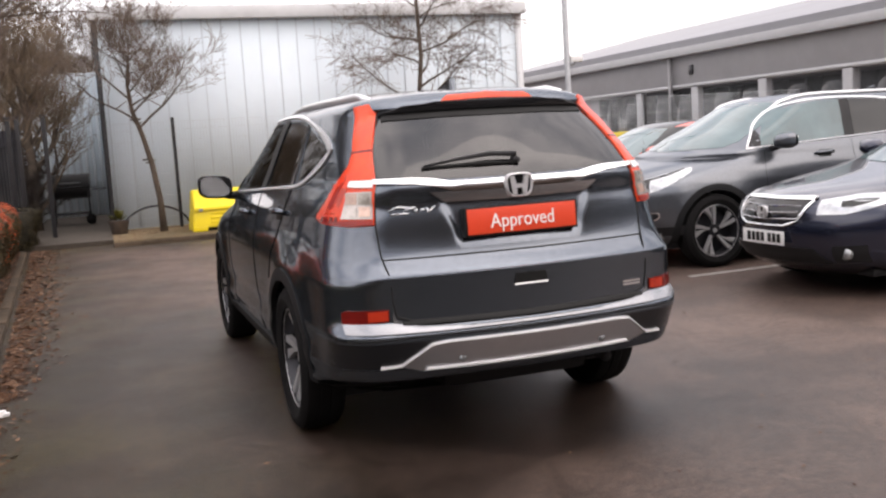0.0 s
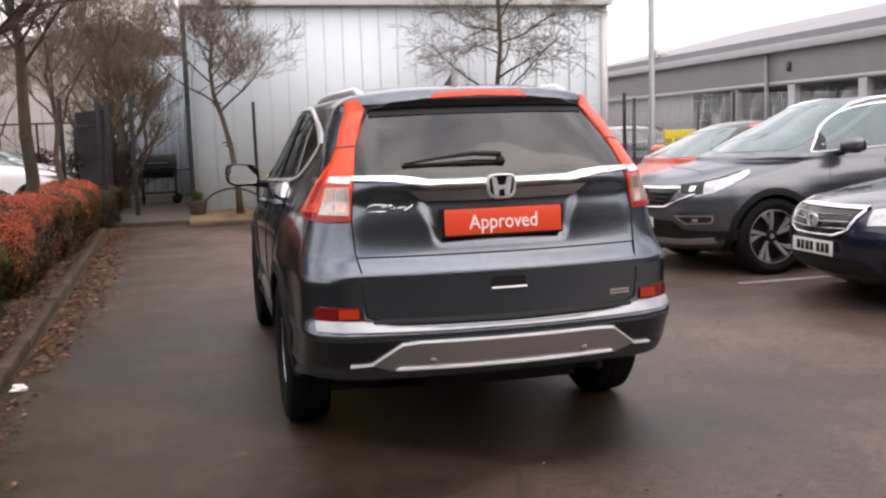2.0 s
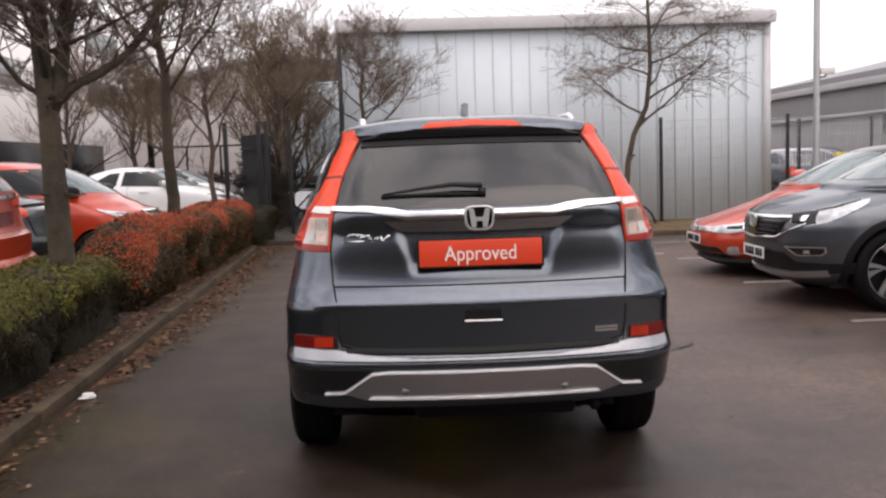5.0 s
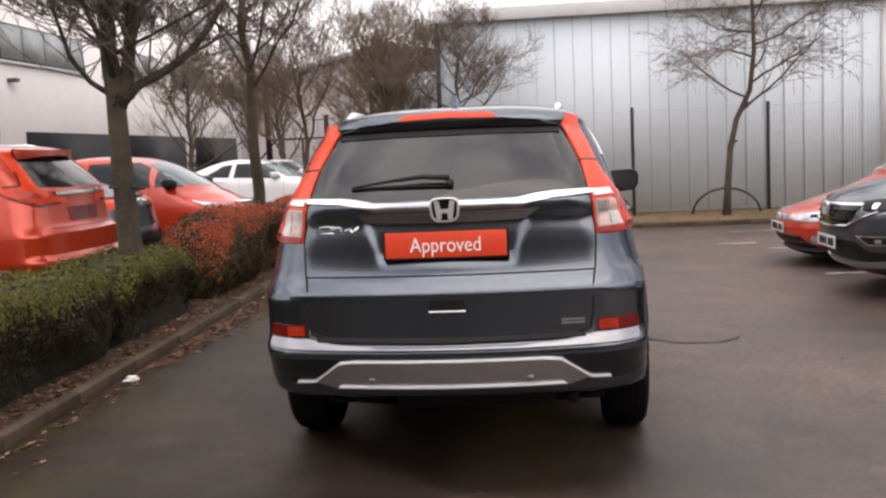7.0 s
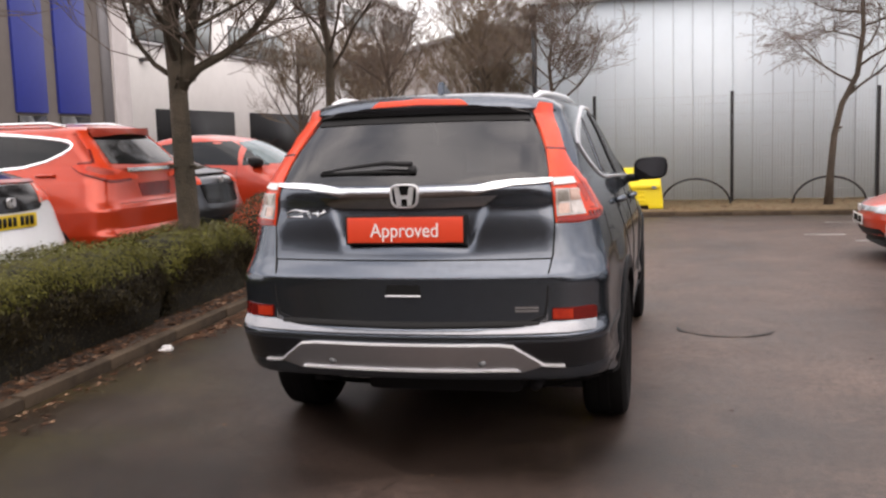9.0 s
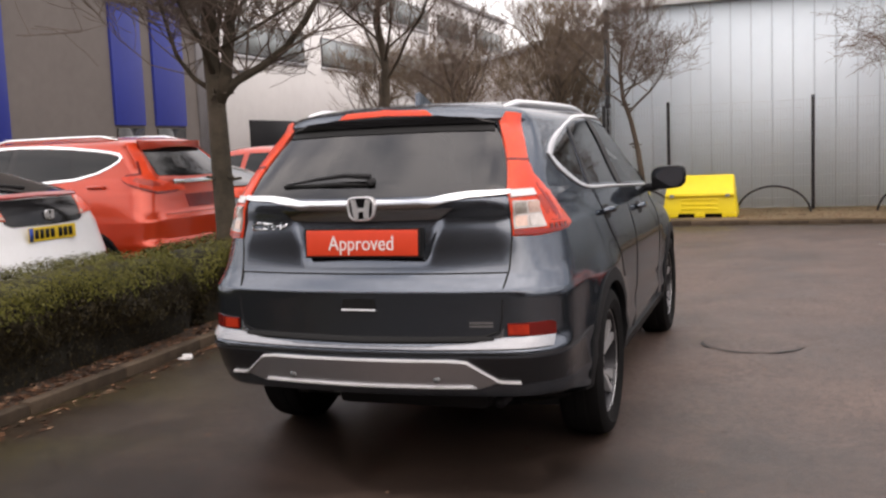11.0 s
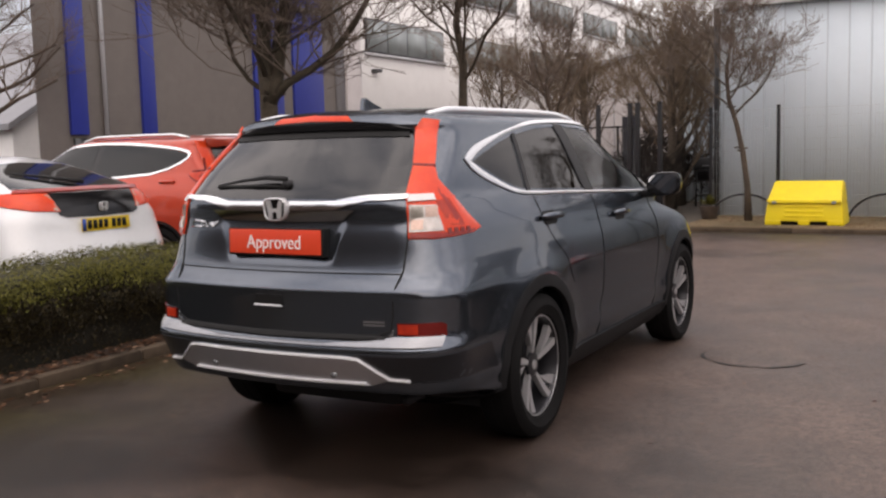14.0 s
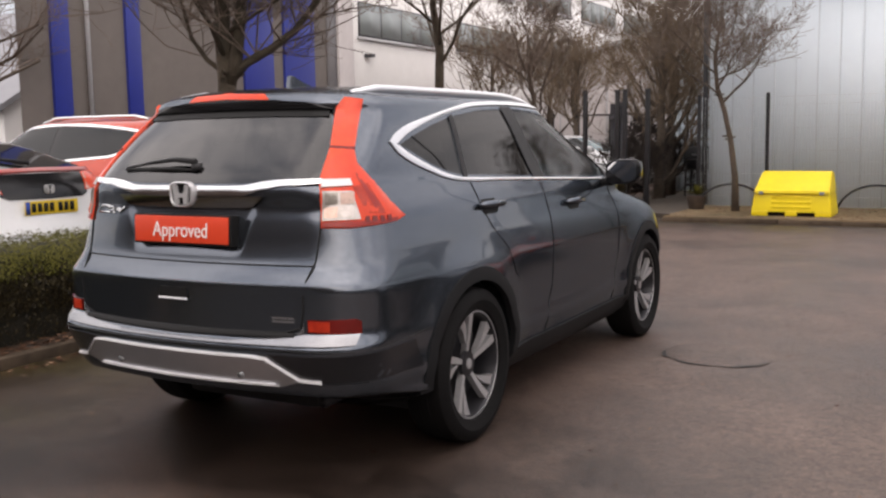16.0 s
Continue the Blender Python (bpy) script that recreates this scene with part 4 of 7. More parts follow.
        for k in range(4):
            x0, y0 = 0.745 + 0.008 * k, 0.36 + 0.035 * k
            dash = [(x0, y0, 1.098), (x0, y0, 1.076), (x0 + 0.005, y0 + 0.02, 1.077), (x0 + 0.005, y0 + 0.02, 1.099)]
            part("lens_rib", panel(bvh, (s, *c), around(dash, *c), off=0.018, depth=0.006, step=0.03), M_LAMP_DEEP, lamp)
        bar = [(0.638, 0.21, 1.243), (0.641, 0.21, 1.218), (0.715, 0.32, 1.220), (0.705, 0.32, 1.243)]
        part("white_light_bar", panel(bvh, (s, *c), around(bar, *c), off=0.020, depth=0.008, step=0.04), M_PLATE_W, lamp)
        ridge = [(0.676, 0.405, 1.270), (0.682, 0.400, 1.250), (0.752, 0.42, 1.125), (0.762, 0.44, 1.138)]
        wing = [(0.690, 0.36, 1.215), (0.735, 0.39, 1.110), (0.778, 0.45, 1.104), (0.758, 0.44, 1.150), (0.716, 0.42, 1.225)]
        # darker red panel paints the shading seen in the lamp's wing
        part("lens_shade", panel(bvh, (s, *c), around(wing, *c), off=0.0162, depth=0.006, step=0.03), M_LAMP_WING, lamp)
        part("lens_ridge", panel(bvh, (s, *c), around(ridge, *c), off=0.0165, depth=0.006, step=0.03), M_LAMP_RUBY, lamp)
        foot = [(0.648, 0.21, 1.083), (0.648, 0.21, 1.066), (0.72, 0.29, 1.063), (0.785, 0.52, 1.076), (0.785, 0.52, 1.088), (0.74, 0.34, 1.082)]
        part("lens_foot", panel(bvh, (s, *c), around(foot, *c), off=0.0165, depth=0.006, step=0.03), M_LAMP_RUBY, lamp)
        refl = [(0.640, 0.10, 0.712), (0.640, 0.10, 0.662), (0.803, 0.24, 0.654), (0.803, 0.24, 0.704), (0.79, 0.22, 0.714)]
        rr = part("rear_reflector", panel(bvh, (s, *c), around(refl, *c), off=0.006, depth=0.012, step=0.04), M_LAMP_DEEP, car, "red bumper reflector")
        bright = [(0.645, 0.10, 0.708), (0.645, 0.10, 0.667), (0.715, 0.15, 0.664), (0.715, 0.15, 0.706)]
        part("bright_lens", panel(bvh, (s, *c), around(bright, *c), off=0.009, depth=0.008, step=0.04), M_LAMP_EMBER, rr)
    # tailgate joints, handle, trims
    seam = [(0.505, 1.548), (0.551, 1.46), (0.593, 1.37), (0.622, 1.255), (0.638, 1.06), (0.632, 0.93), (0.618, 0.86), (0.612, 0.74), (0.600, 0.675), (0.54, 0.655), (0.30, 0.652), (0, 0.651)]
    for s in (1, -1):
        a = [(s * x, z) for x, z in seam]
        b = [(s * (x - 0.007), z + (0.007 if z < 0.70 else 0)) for x, z in seam]
        part("tailgate_gap", ribbon(bvh, "rear", a, b, off=0.0015, depth=0.004), M_INK, car)
    # black ribbon paints the shadow of the tailgate's overhang on the step
    part("tailgate_underside", ribbon(bvh, "rear", [(-0.575, 0.634), (0, 0.629), (0.575, 0.634)], [(-0.575, 0.658), (0, 0.657), (0.575, 0.658)], off=0.009, depth=0.006), M_INK, car)
    # ink line paints the dark edge of shade along the crease
    part("tailgate_crease", ribbon(bvh, "rear", [(-0.625, 0.912), (0.625, 0.912)], [(-0.625, 0.918), (0.625, 0.918)], off=0.0015, depth=0.004), M_INK, car)
    part("spoiler_shadow_trim", ribbon(bvh, "rear", [(-0.495, 1.524), (-0.40, 1.528), (-0.25, 1.531), (0, 1.533), (0.25, 1.531), (0.40, 1.528), (0.495, 1.524)], [(-0.50, 1.548), (-0.40, 1.562), (-0.25, 1.573), (0, 1.580), (0.25, 1.573), (0.40, 1.562), (0.50, 1.548)], off=0.018, depth=0.03), M_DARK_GLOSS, car, "black spoiler edge")
    part("high_brake_lamp", ribbon(bvh, "rear", [(-0.225, 1.572), (0, 1.580), (0.225, 1.572)], [(-0.19, 1.592), (0, 1.599), (0.19, 1.592)], off=0.022, depth=0.03), M_LAMP_RED, car, "long red high brake lamp")
    top = [(-0.618, 1.248), (-0.46, 1.246), (-0.38, 1.238), (-0.30, 1.224), (-0.2, 1.222), (0, 1.224), (0.2, 1.222), (0.30, 1.224), (0.38, 1.238), (0.46, 1.246), (0.618, 1.248)]
    low = [(-0.618, 1.230), (-0.46, 1.224), (-0.38, 1.209), (-0.30, 1.186), (-0.2, 1.182), (0, 1.182), (0.2, 1.182), (0.30, 1.186), (0.38, 1.209), (0.46, 1.224), (0.618, 1.230)]
    part("tailgate_chrome_bar", ribbon(bvh, "rear", low, top, off=0.014, depth=0.018), M_CHROME, car, "wide chrome bar across the tailgate")
    part("plate_hood", ribbon(bvh, "rear", [(-0.345, 1.140), (-0.2, 1.136), (0, 1.136), (0.2, 1.136), (0.345, 1.140)], [(-0.40, 1.186), (-0.2, 1.184), (0, 1.184), (0.2, 1.184), (0.40, 1.186)], off=0.013, depth=0.03), M_DARK_CHROME, car, "dark chrome strip above the plate")
    y = lay(bvh, "rear", 0, 1.195, 0)[0].y
    badge(car, pose(0, y - 0.024, 1.192), 0.081)
    # no hollow here: a black panel paints the grip recess's shade
    grip = part("tailgate_handle", panel(bvh, "rear", [(-0.078, 0.774), (0.078, 0.774), (0.070, 0.818), (-0.070, 0.818)], off=0.006, depth=0.008), M_INK, car, "black panel for the shaded grip recess, with a bright lip")
    part("grip_lip", ribbon(bvh, "rear", [(-0.078, 0.765), (0.078, 0.765)], [(-0.078, 0.774), (0.078, 0.774)], off=0.010, depth=0.012), M_BADGE, grip)
    lo = [(-0.800, 0.612), (-0.70, 0.610), (-0.61, 0.609), (-0.50, 0.608), (-0.30, 0.607), (0, 0.607), (0.30, 0.607), (0.50, 0.608), (0.61, 0.609), (0.70, 0.610), (0.800, 0.612)]
    hi = [(-0.800, 0.654), (-0.70, 0.653), (-0.61, 0.650), (-0.50, 0.630), (-0.30, 0.619), (0, 0.618), (0.30, 0.619), (0.50, 0.630), (0.61, 0.650), (0.70, 0.653), (0.800, 0.654)]
    # paler strips: the sky's reflection on the painted step, put into the colour
    part("bumper_step_strip", ribbon(bvh, "rear", lo, hi, off=0.008, depth=0.008), M_STEP_SHEEN, car, "paler strip with the sky's reflection along the bumper step")
    for s in (1, -1):
        part("bumper_step_strip", panel(bvh, "rear", [(s * 0.572, 0.652), (s * 0.612, 0.650), (s * 0.612, 0.700), (s * 0.600, 0.668)], off=0.004, depth=0.008), M_STEP_SHEEN, car)
    for k in range(2):
        part("model_mark", panel(bvh, "rear", [(0.475, 0.697 + 0.014 * k), (0.572, 0.697 + 0.014 * k), (0.572, 0.706 + 0.014 * k), (0.475, 0.706 + 0.014 * k)], off=0.004, depth=0.004), M_CHROME, car)
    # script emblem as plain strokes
    strokes = [[(-0.475, 1.128), (-0.53, 1.133), (-0.565, 1.118), (-0.56, 1.102), (-0.48, 1.103)], [(-0.50, 1.118), (-0.455, 1.130), (-0.445, 1.118), (-0.47, 1.112), (-0.44, 1.101)], [(-0.432, 1.115), (-0.412, 1.117)], [(-0.405, 1.128), (-0.402, 1.103), (-0.368, 1.130)]]
    for line in strokes:
        pts = [lay(bvh, "rear", x - 0.01, z, 0.004)[0] for x, z in line]
        part("emblem_stroke", tubed(pts, 0.0045, 6), M_CHROME, car)
    # bumper trims
    part("skid_plate", panel(bvh, "rear", [(-0.465, 0.560), (0.465, 0.560), (0.585, 0.468), (0.50, 0.440), (-0.50, 0.440), (-0.585, 0.468)], off=0.010, depth=0.02, step=0.06), M_SATIN, car, "satin silver skid plate")
    edge = [(-0.675, 0.462), (-0.590, 0.468), (-0.53, 0.512), (-0.47, 0.556), (-0.40, 0.562), (0.40, 0.562), (0.47, 0.556), (0.53, 0.512), (0.590, 0.468), (0.675, 0.462)]
    part("skid_plate_edge", ribbon(bvh, "rear", edge, [(x, z + 0.009) for x, z in edge], off=0.014, depth=0.02), M_BRIGHT, car)
    for s in (1, -1):
        corner = [(0.44, 0.04, 0.576), (0.60, 0.08, 0.576), (0.80, 0.24, 0.574), (0.86, 0.55, 0.580), (0.86, 0.60, 0.46), (0.80, 0.24, 0.46), (0.60, 0.08, 0.46), (0.44, 0.04, 0.46)]
        part("bumper_corner", panel(bvh, (s, *c), around(corner, *c), off=0.002, depth=0.006, step=0.05), M_DUSK, car, "dark lower bumper corner")
    part("lower_valance", ribbon(bvh, "rear", [(-0.78, 0.30), (0.78, 0.30)], [(-0.81, 0.456), (0.81, 0.456)], off=0.004, depth=0.02), M_BLACK_PLASTIC, car)
    # bright strip paints the highlight along the plate's lower edge
    part("skid_plate_lip", ribbon(bvh, "rear", [(-0.49, 0.446), (0, 0.444), (0.49, 0.446)], [(-0.48, 0.456), (0, 0.455), (0.48, 0.456)], off=0.019, depth=0.02), M_BRIGHT, car)
    for s in (-1, 1):
        p = lay(bvh, "rear", s * 0.333, 0.485, 0.010)[0]
        bm = bmesh.new()
        tube(bm, [(p.x, p.y + 0.005, p.z), (p.x, p.y - 0.004, p.z)], 0.017, 14)
        part("parking_sensor", bm, M_GALV, car)
    join = [(-0.80, 0.585), (-0.55, 0.592), (0, 0.592), (0.55, 0.592), (0.80, 0.585)]
    part("bumper_joint", ribbon(bvh, "rear", join, [(x, z + 0.005) for x, z in join], off=0.0012, depth=0.003), M_INK, car)
    # black band paints the spoiler's shade on the top of the glass
    part("rear_glass_border", ribbon(bvh, "rear", [(-0.50, 1.500), (-0.25, 1.504), (0.25, 1.504), (0.50, 1.500)], [(-0.49, 1.526), (-0.25, 1.532), (0.25, 1.532), (0.49, 1.526)], off=0.008, depth=0.008), M_INK, car)
    for kind in ("right", "left"):
        side_join = [(0.26, 0.586), (0.45, 0.590), (0.64, 0.612)]
        part("bumper_joint", ribbon(bvh, kind, side_join, [(a, b + 0.005) for a, b in side_join], off=0.0012, depth=0.003), M_INK, car)
    # cladding and sides
    arch_trims(car, bvh, spec, M_GREY_PLASTIC, 0.062)
    for kind in ("right", "left"):
        part("sill_cladding", panel(bvh, kind, [(1.50, 0.235), (3.25, 0.235), (3.26, 0.36), (1.49, 0.36)], off=0.012, depth=0.02, step=0.1), M_GREY_PLASTIC, car, "dark plastic sill cladding")
        for line in ([(1.985, 1.175), (1.985, 0.95), (1.96, 0.60), (1.90, 0.37)], [(1.20, 1.205), (1.22, 1.09), (1.30, 0.97), (1.42, 0.87), (1.50, 0.72)], [(3.06, 1.10), (3.10, 0.90), (3.08, 0.70), (3.0, 0.37)]):
            part("door_gap", ribbon(bvh, kind, line, [(a + 0.003, b) for a, b in line], off=0.0008, depth=0.003), M_DUSK, car)
        for hy, hz in ((1.31, 1.080), (2.36, 1.030)):
            s = 1 if kind == "right" else -1
            cup = [(hy - 0.10, hz), (hy - 0.07, hz + 0.035), (hy + 0.06, hz + 0.035), (hy + 0.10, hz), (hy + 0.06, hz - 0.036), (hy - 0.07, hz - 0.036)]
            # flat black sheet paints the shade of a cup behind the handle
            part("handle_cup", panel(bvh, kind, cup, off=0.002, depth=0.004), M_INK, car)
            p = [lay(bvh, kind, hy + d, hz + 0.004 - 0.02 * d, o)[0] for d, o in ((-0.115, 0.006), (-0.09, 0.028), (0, 0.034), (0.09, 0.028), (0.115, 0.006))]
            part("door_handle", tubed(p, [0.012, 0.017, 0.018, 0.017, 0.012], 10), paint, car, "body-coloured door handle")
    for s in (1, -1):
        mirror_unit(car, s, 2.95, 1.185, 0.865, M_DARK_GLOSS if not front else paint)
        pts = []
        for k in range(13):
            yy = 0.67 + 2.12 * k / 12
            hit = lay(bvh, "top", s * (0.495 + 0.030 * math.sin(math.pi * min(1, k / 9))), yy, 0.0)[0]
            lift = 0.014 if 0 < k < 12 else 0.002
            pts.append(hit + Vector((0, 0, lift - 0.006 * abs(k - 6) / 6)))
        bm = bmesh.new()
        tube(bm, pts, [0.012] + [0.021] * 11 + [0.009], 10)
        part("roof_rail", bm, M_SATIN_TRIM, car, "bright satin roof rail")
        for k in (1, 11):
            h = lay(bvh, "top", pts[k].x, pts[k].y, 0)[0]
            part("rail_foot", tubed([h - Vector((0, 0, 0.01)), pts[k]], [0.020, 0.014]), M_CHROME, car)
    bm = bmesh.new()
    z0 = lay(bvh, "top", 0, 0.95, 0)[0].z - 0.006
    prism(bm, [(0.86, z0), (1.06, z0), (1.03, z0 + 0.02), (0.95, z0 + 0.042), (0.885, z0 + 0.066), (0.872, z0 + 0.062)], "x", -0.016, 0.016)
    bmesh.ops.bevel(bm, geom=bm.edges[:], offset=0.006, segments=2, affect="EDGES")
    part("shark_fin_aerial", bm, paint, car, "shark fin aerial")
    # wiper
    w = [lay(bvh, "rear", x, z, o)[0] for x, z, o in ((0.02, 1.305, 0.03), (-0.10, 1.312, 0.032), (-0.24, 1.302, 0.026), (-0.40, 1.288, 0.014))]
    arm = part("rear_wiper", tubed(w, [0.013, 0.011, 0.008, 0.005], 8), M_BLACK_PLASTIC, car, "black rear wiper")
    b = [lay(bvh, "rear", x, z, 0.010)[0] for x, z in ((0.015, 1.283), (-0.14, 1.287), (-0.41, 1.283))]
    part("wiper_blade", tubed(b, [0.006, 0.010, 0.006], 6), M_INK, arm)
    pv = lay(bvh, "rear", 0.02, 1.30, 0.0)[0]
    part("wiper_pivot", tubed([pv + Vector((0, 0.02, 0)), pv - Vector((0, 0.030, 0))], [0.021, 0.016], 14), M_BLACK_PLASTIC, arm)
    part("tailpipe", tubed([(0.52, 0.85, 0.33), (0.52, 0.36, 0.315)], 0.028, 14), M_ALLOY_DARK, car)
    part("rear_silencer", boxed(-0.30, 0.45, 0.42, 0.78, 0.25, 0.40, bevel=0.05), M_BLACK_PLASTIC, car)
    if front:
        part("front_grille", panel(bvh, "front", mirrored([(0, 0.845), (0.34, 0.845), (0.52, 0.83), (0.42, 0.66), (0.30, 0.63), (0, 0.63)]), off=0.008, depth=0.03), M_DARK_GLOSS, car, "dark grille with chrome bar")
        for zz, ww in ((0.818, 0.53),):
            part("grille_bar", ribbon(bvh, "front", [(-ww, zz), (0, zz - 0.01), (ww, zz)], [(-ww, zz + 0.018), (0, zz + 0.008), (ww, zz + 0.018)], off=0.020, depth=0.02), M_CHROME, car)
        for zz, ww in ((0.770, 0.47), (0.735, 0.44), (0.695, 0.40), (0.660, 0.36)):
            part("grille_slat", ribbon(bvh, "front", [(-ww, zz), (ww, zz)], [(-ww, zz + 0.012), (ww, zz + 0.012)], off=0.016, depth=0.012), M_BLACK_PLASTIC, car)
        yb = lay(bvh, "front", 0, 0.78, 0)[0].y
        badge(car, pose(0, yb + 0.035, 0.78, 0, 0, 180), 0.09)
        part("lower_intake", panel(bvh, "front", mirrored([(0, 0.52), (0.48, 0.52), (0.60, 0.40), (0.45, 0.34), (0, 0.34)]), off=0.006, depth=0.02), M_BLACK_PLASTIC, car)
        lip = [(-0.74, 0.325), (-0.5, 0.30), (0.5, 0.30), (0.74, 0.325)]
        part("front_skid_plate", ribbon(bvh, "front", lip, [(x, z + 0.045) for x, z in lip], off=0.025, depth=0.03), M_SILVER, car, "silver lower bumper trim")
        sweep = [(-0.66, 0.765), (-0.50, 0.69), (-0.40, 0.64), (0, 0.62), (0.40, 0.64), (0.50, 0.69), (0.66, 0.765)]
        part("grille_frame", ribbon(bvh, "front", sweep, [(x, z + 0.018) for x, z in sweep], off=0.018, depth=0.02), M_CHROME, car, "swept chrome lower grille edge")
        fc = (0.30, 3.6)
        for s in (1, -1):
            hl = [(0.53, 4.54, 0.842), (0.55, 4.53, 0.772), (0.68, 4.44, 0.752), (0.79, 4.29, 0.785), (0.852, 3.93, 0.945), (0.845, 3.92, 0.982), (0.76, 4.22, 0.935), (0.64, 4.42, 0.885)]
            lamp = part("headlamp", panel(bvh, (s, *fc), around(hl, *fc), off=0.008, depth=0.02, step=0.05), M_LAMP_HEAD, car, "clear swept-back headlamp")
            core = [(0.545, 4.53, 0.838), (0.56, 4.52, 0.780), (0.68, 4.43, 0.764), (0.735, 4.36, 0.780), (0.715, 4.38, 0.880), (0.64, 4.43, 0.868)]
            part("lamp_bowl", panel(bvh, (s, *fc), around(core, *fc), off=0.012, depth=0.008), M_DARK_GLOSS, lamp)
            brow = [(0.52, 4.55, 0.855), (0.52, 4.55, 0.84), (0.66, 4.42, 0.868), (0.82, 4.02, 0.965), (0.82, 4.02, 0.975), (0.66, 4.40, 0.882)]
            part("lamp_brow", panel(bvh, (s, *fc), around(brow, *fc), off=0.013, depth=0.008), M_DARK_GLOSS, lamp)
            eye = [(0.63, 4.47, 0.838), (0.63, 4.47, 0.798), (0.665, 4.44, 0.800), (0.675, 4.42, 0.846)]
            part("lamp_lens", panel(bvh, (s, *fc), around(eye, *fc), off=0.015, depth=0.008), M_CHROME, lamp)
            fog = [(0.50, 4.54, 0.572), (0.60, 4.48, 0.492), (0.765, 4.32, 0.498), (0.79, 4.28, 0.530), (0.785, 4.28, 0.578)]
            fo = part("fog_lamp", panel(bvh, (s, *fc), around(fog, *fc), off=0.008, depth=0.02), M_CHROME, car, "chrome-framed fog lamp")
            fog2 = [(0.535, 4.52, 0.562), (0.608, 4.47, 0.504), (0.755, 4.33, 0.509), (0.778, 4.29, 0.534), (0.774, 4.29, 0.567)]
            part("fog_lens", panel(bvh, (s, *fc), around(fog2, *fc), off=0.011, depth=0.008), M_BLACK_PLASTIC, fo)
            bulb = [(0.66, 4.44, 0.548), (0.66, 4.44, 0.516), (0.70, 4.40, 0.516), (0.70, 4.40, 0.548)]
            part("fog_bulb", panel(bvh, (s, *fc), around(bulb, *fc), off=0.014, depth=0.006), M_LAMP_HEAD, fo)
            skirt = [(0.40, 4.56, 0.465), (0.62, 4.48, 0.435), (0.80, 4.28, 0.43), (0.862, 4.0, 0.44), (0.862, 4.0, 0.345), (0.80, 4.28, 0.345), (0.62, 4.46, 0.345), (0.40, 4.54, 0.345)]
            part("bumper_skirt", panel(bvh, (s, *fc), around(skirt, *fc), off=0.005, depth=0.01, step=0.06), M_BLACK_PLASTIC, car, "black plastic lower bumper")
        yb = lay(bvh, "front", 0, 0.49, 0)[0].y
        number_plate(car, pose(0, yb + 0.03, 0.49, 0, 0, 180), M_PLATE_W)
    if hollow:
        # cabin
        for x in (-0.36, 0.36):
            st = new("front_seat"); st.parent = car
            part("seat_base", boxed(x - 0.25, x + 0.25, 1.95, 2.5, 0.70, 0.86, bevel=0.05), M_CLOTH, st)
            bm = boxed(x - 0.24, x + 0.24, 1.78, 1.92, 0.80, 1.38, bevel=0.05)
            bmesh.ops.rotate(bm, verts=bm.verts[:], cent=(x, 1.85, 0.8), matrix=Matrix.Rotation(radians(14), 3, "X"))
            part("seat_back", bm, M_CLOTH, st)
            part("headrest", boxed(x - 0.13, x + 0.13, 1.64, 1.73, 1.34, 1.50, bevel=0.035), M_CLOTH, st)
        bench = new("rear_bench"); bench.parent = car
        part("seat_base", boxed(-0.62, 0.62, 1.02, 1.5, 0.70, 0.84, bevel=0.05), M_CLOTH, bench)
        part("seat_back", boxed(-0.62, 0.62, 0.84, 0.98, 0.72, 1.26, bevel=0.05), M_CLOTH, bench)
        for x in (-0.38, 0, 0.38):
            part("headrest", boxed(x - 0.12, x + 0.12, 0.84, 0.92, 1.24, 1.40, bevel=0.035), M_CLOTH, bench)
        part("dashboard", boxed(-0.70, 0.70, 2.75, 3.25, 0.78, 1.10, bevel=0.06), M_BLACK_PLASTIC, car)
        bm = bmesh.new()
        tube(bm, [(0.36 + 0.18 * math.cos(a), 2.62 - 0.05 * math.sin(a), 1.03 + 0.17 * math.sin(a)) for a in (2 * math.pi * k / 20 for k in range(21))], 0.014, 8)
        part("steering_wheel", bm, M_BLACK_PLASTIC, car)
        part("cabin_mirror", boxed(-0.12, 0.12, 2.72, 2.75, 1.44, 1.50, bevel=0.01), M_BLACK_PLASTIC, car)
    return car, bvh


crv, crv_bvh = build_crv((0, 0, 0), 0, M_PAINT_GREY, "dark grey metallic SUV with tall red tail lamps on asphalt", "parked cars", True, False)
# sales plate in place of a rear number plate
sale = new("sales_plate")
sale.parent = crv
tagged(sale, "red sales plate lettered Approved in white")
sale.matrix_local = pose(0, 0.110, 1.048, -3, 0, 0)
part("plate_board", boxed(-0.258, 0.258, 0, 0.008, -0.055, 0.055, bevel=0.003), M_SIGN, sale)
part("plate_surround", boxed(-0.268, 0.268, 0.006, 0.055, -0.064, 0.062, bevel=0.004), M_INK, sale)
lettering("Approved", 0.088, M_SIGN_TEXT, sale, pose(0, -0.0015, -0.004, 90, 0, 0) @ Matrix.Diagonal((0.86, 1, 1, 1)), depth=0.0012)


# ---- ground ----
def sheet(x0, x1, y0, y1, z, n=1):
    bm = bmesh.new()
    g = [[bm.verts.new((x0 + (x1 - x0) * i / n, y0 + (y1 - y0) * j / n, z)) for j in range(n + 1)] for i in range(n + 1)]
    for i in range(n):
        for j in range(n):
            bm.faces.new((g[i][j], g[i + 1][j], g[i + 1][j + 1], g[i][j + 1]))
    return bm


tagged(part("ground", sheet(-600, 600, -600, 600, 0.0), M_ASPHALT), "damp brown-grey asphalt car park", "ground", kind="structure")


def kerb_x(y):
    return -2.36 - 0.038 * y


def prism_mesh(outline, axis, a, b):
    bm = bmesh.new()
    prism(bm, outline, axis, a, b)
    return bm


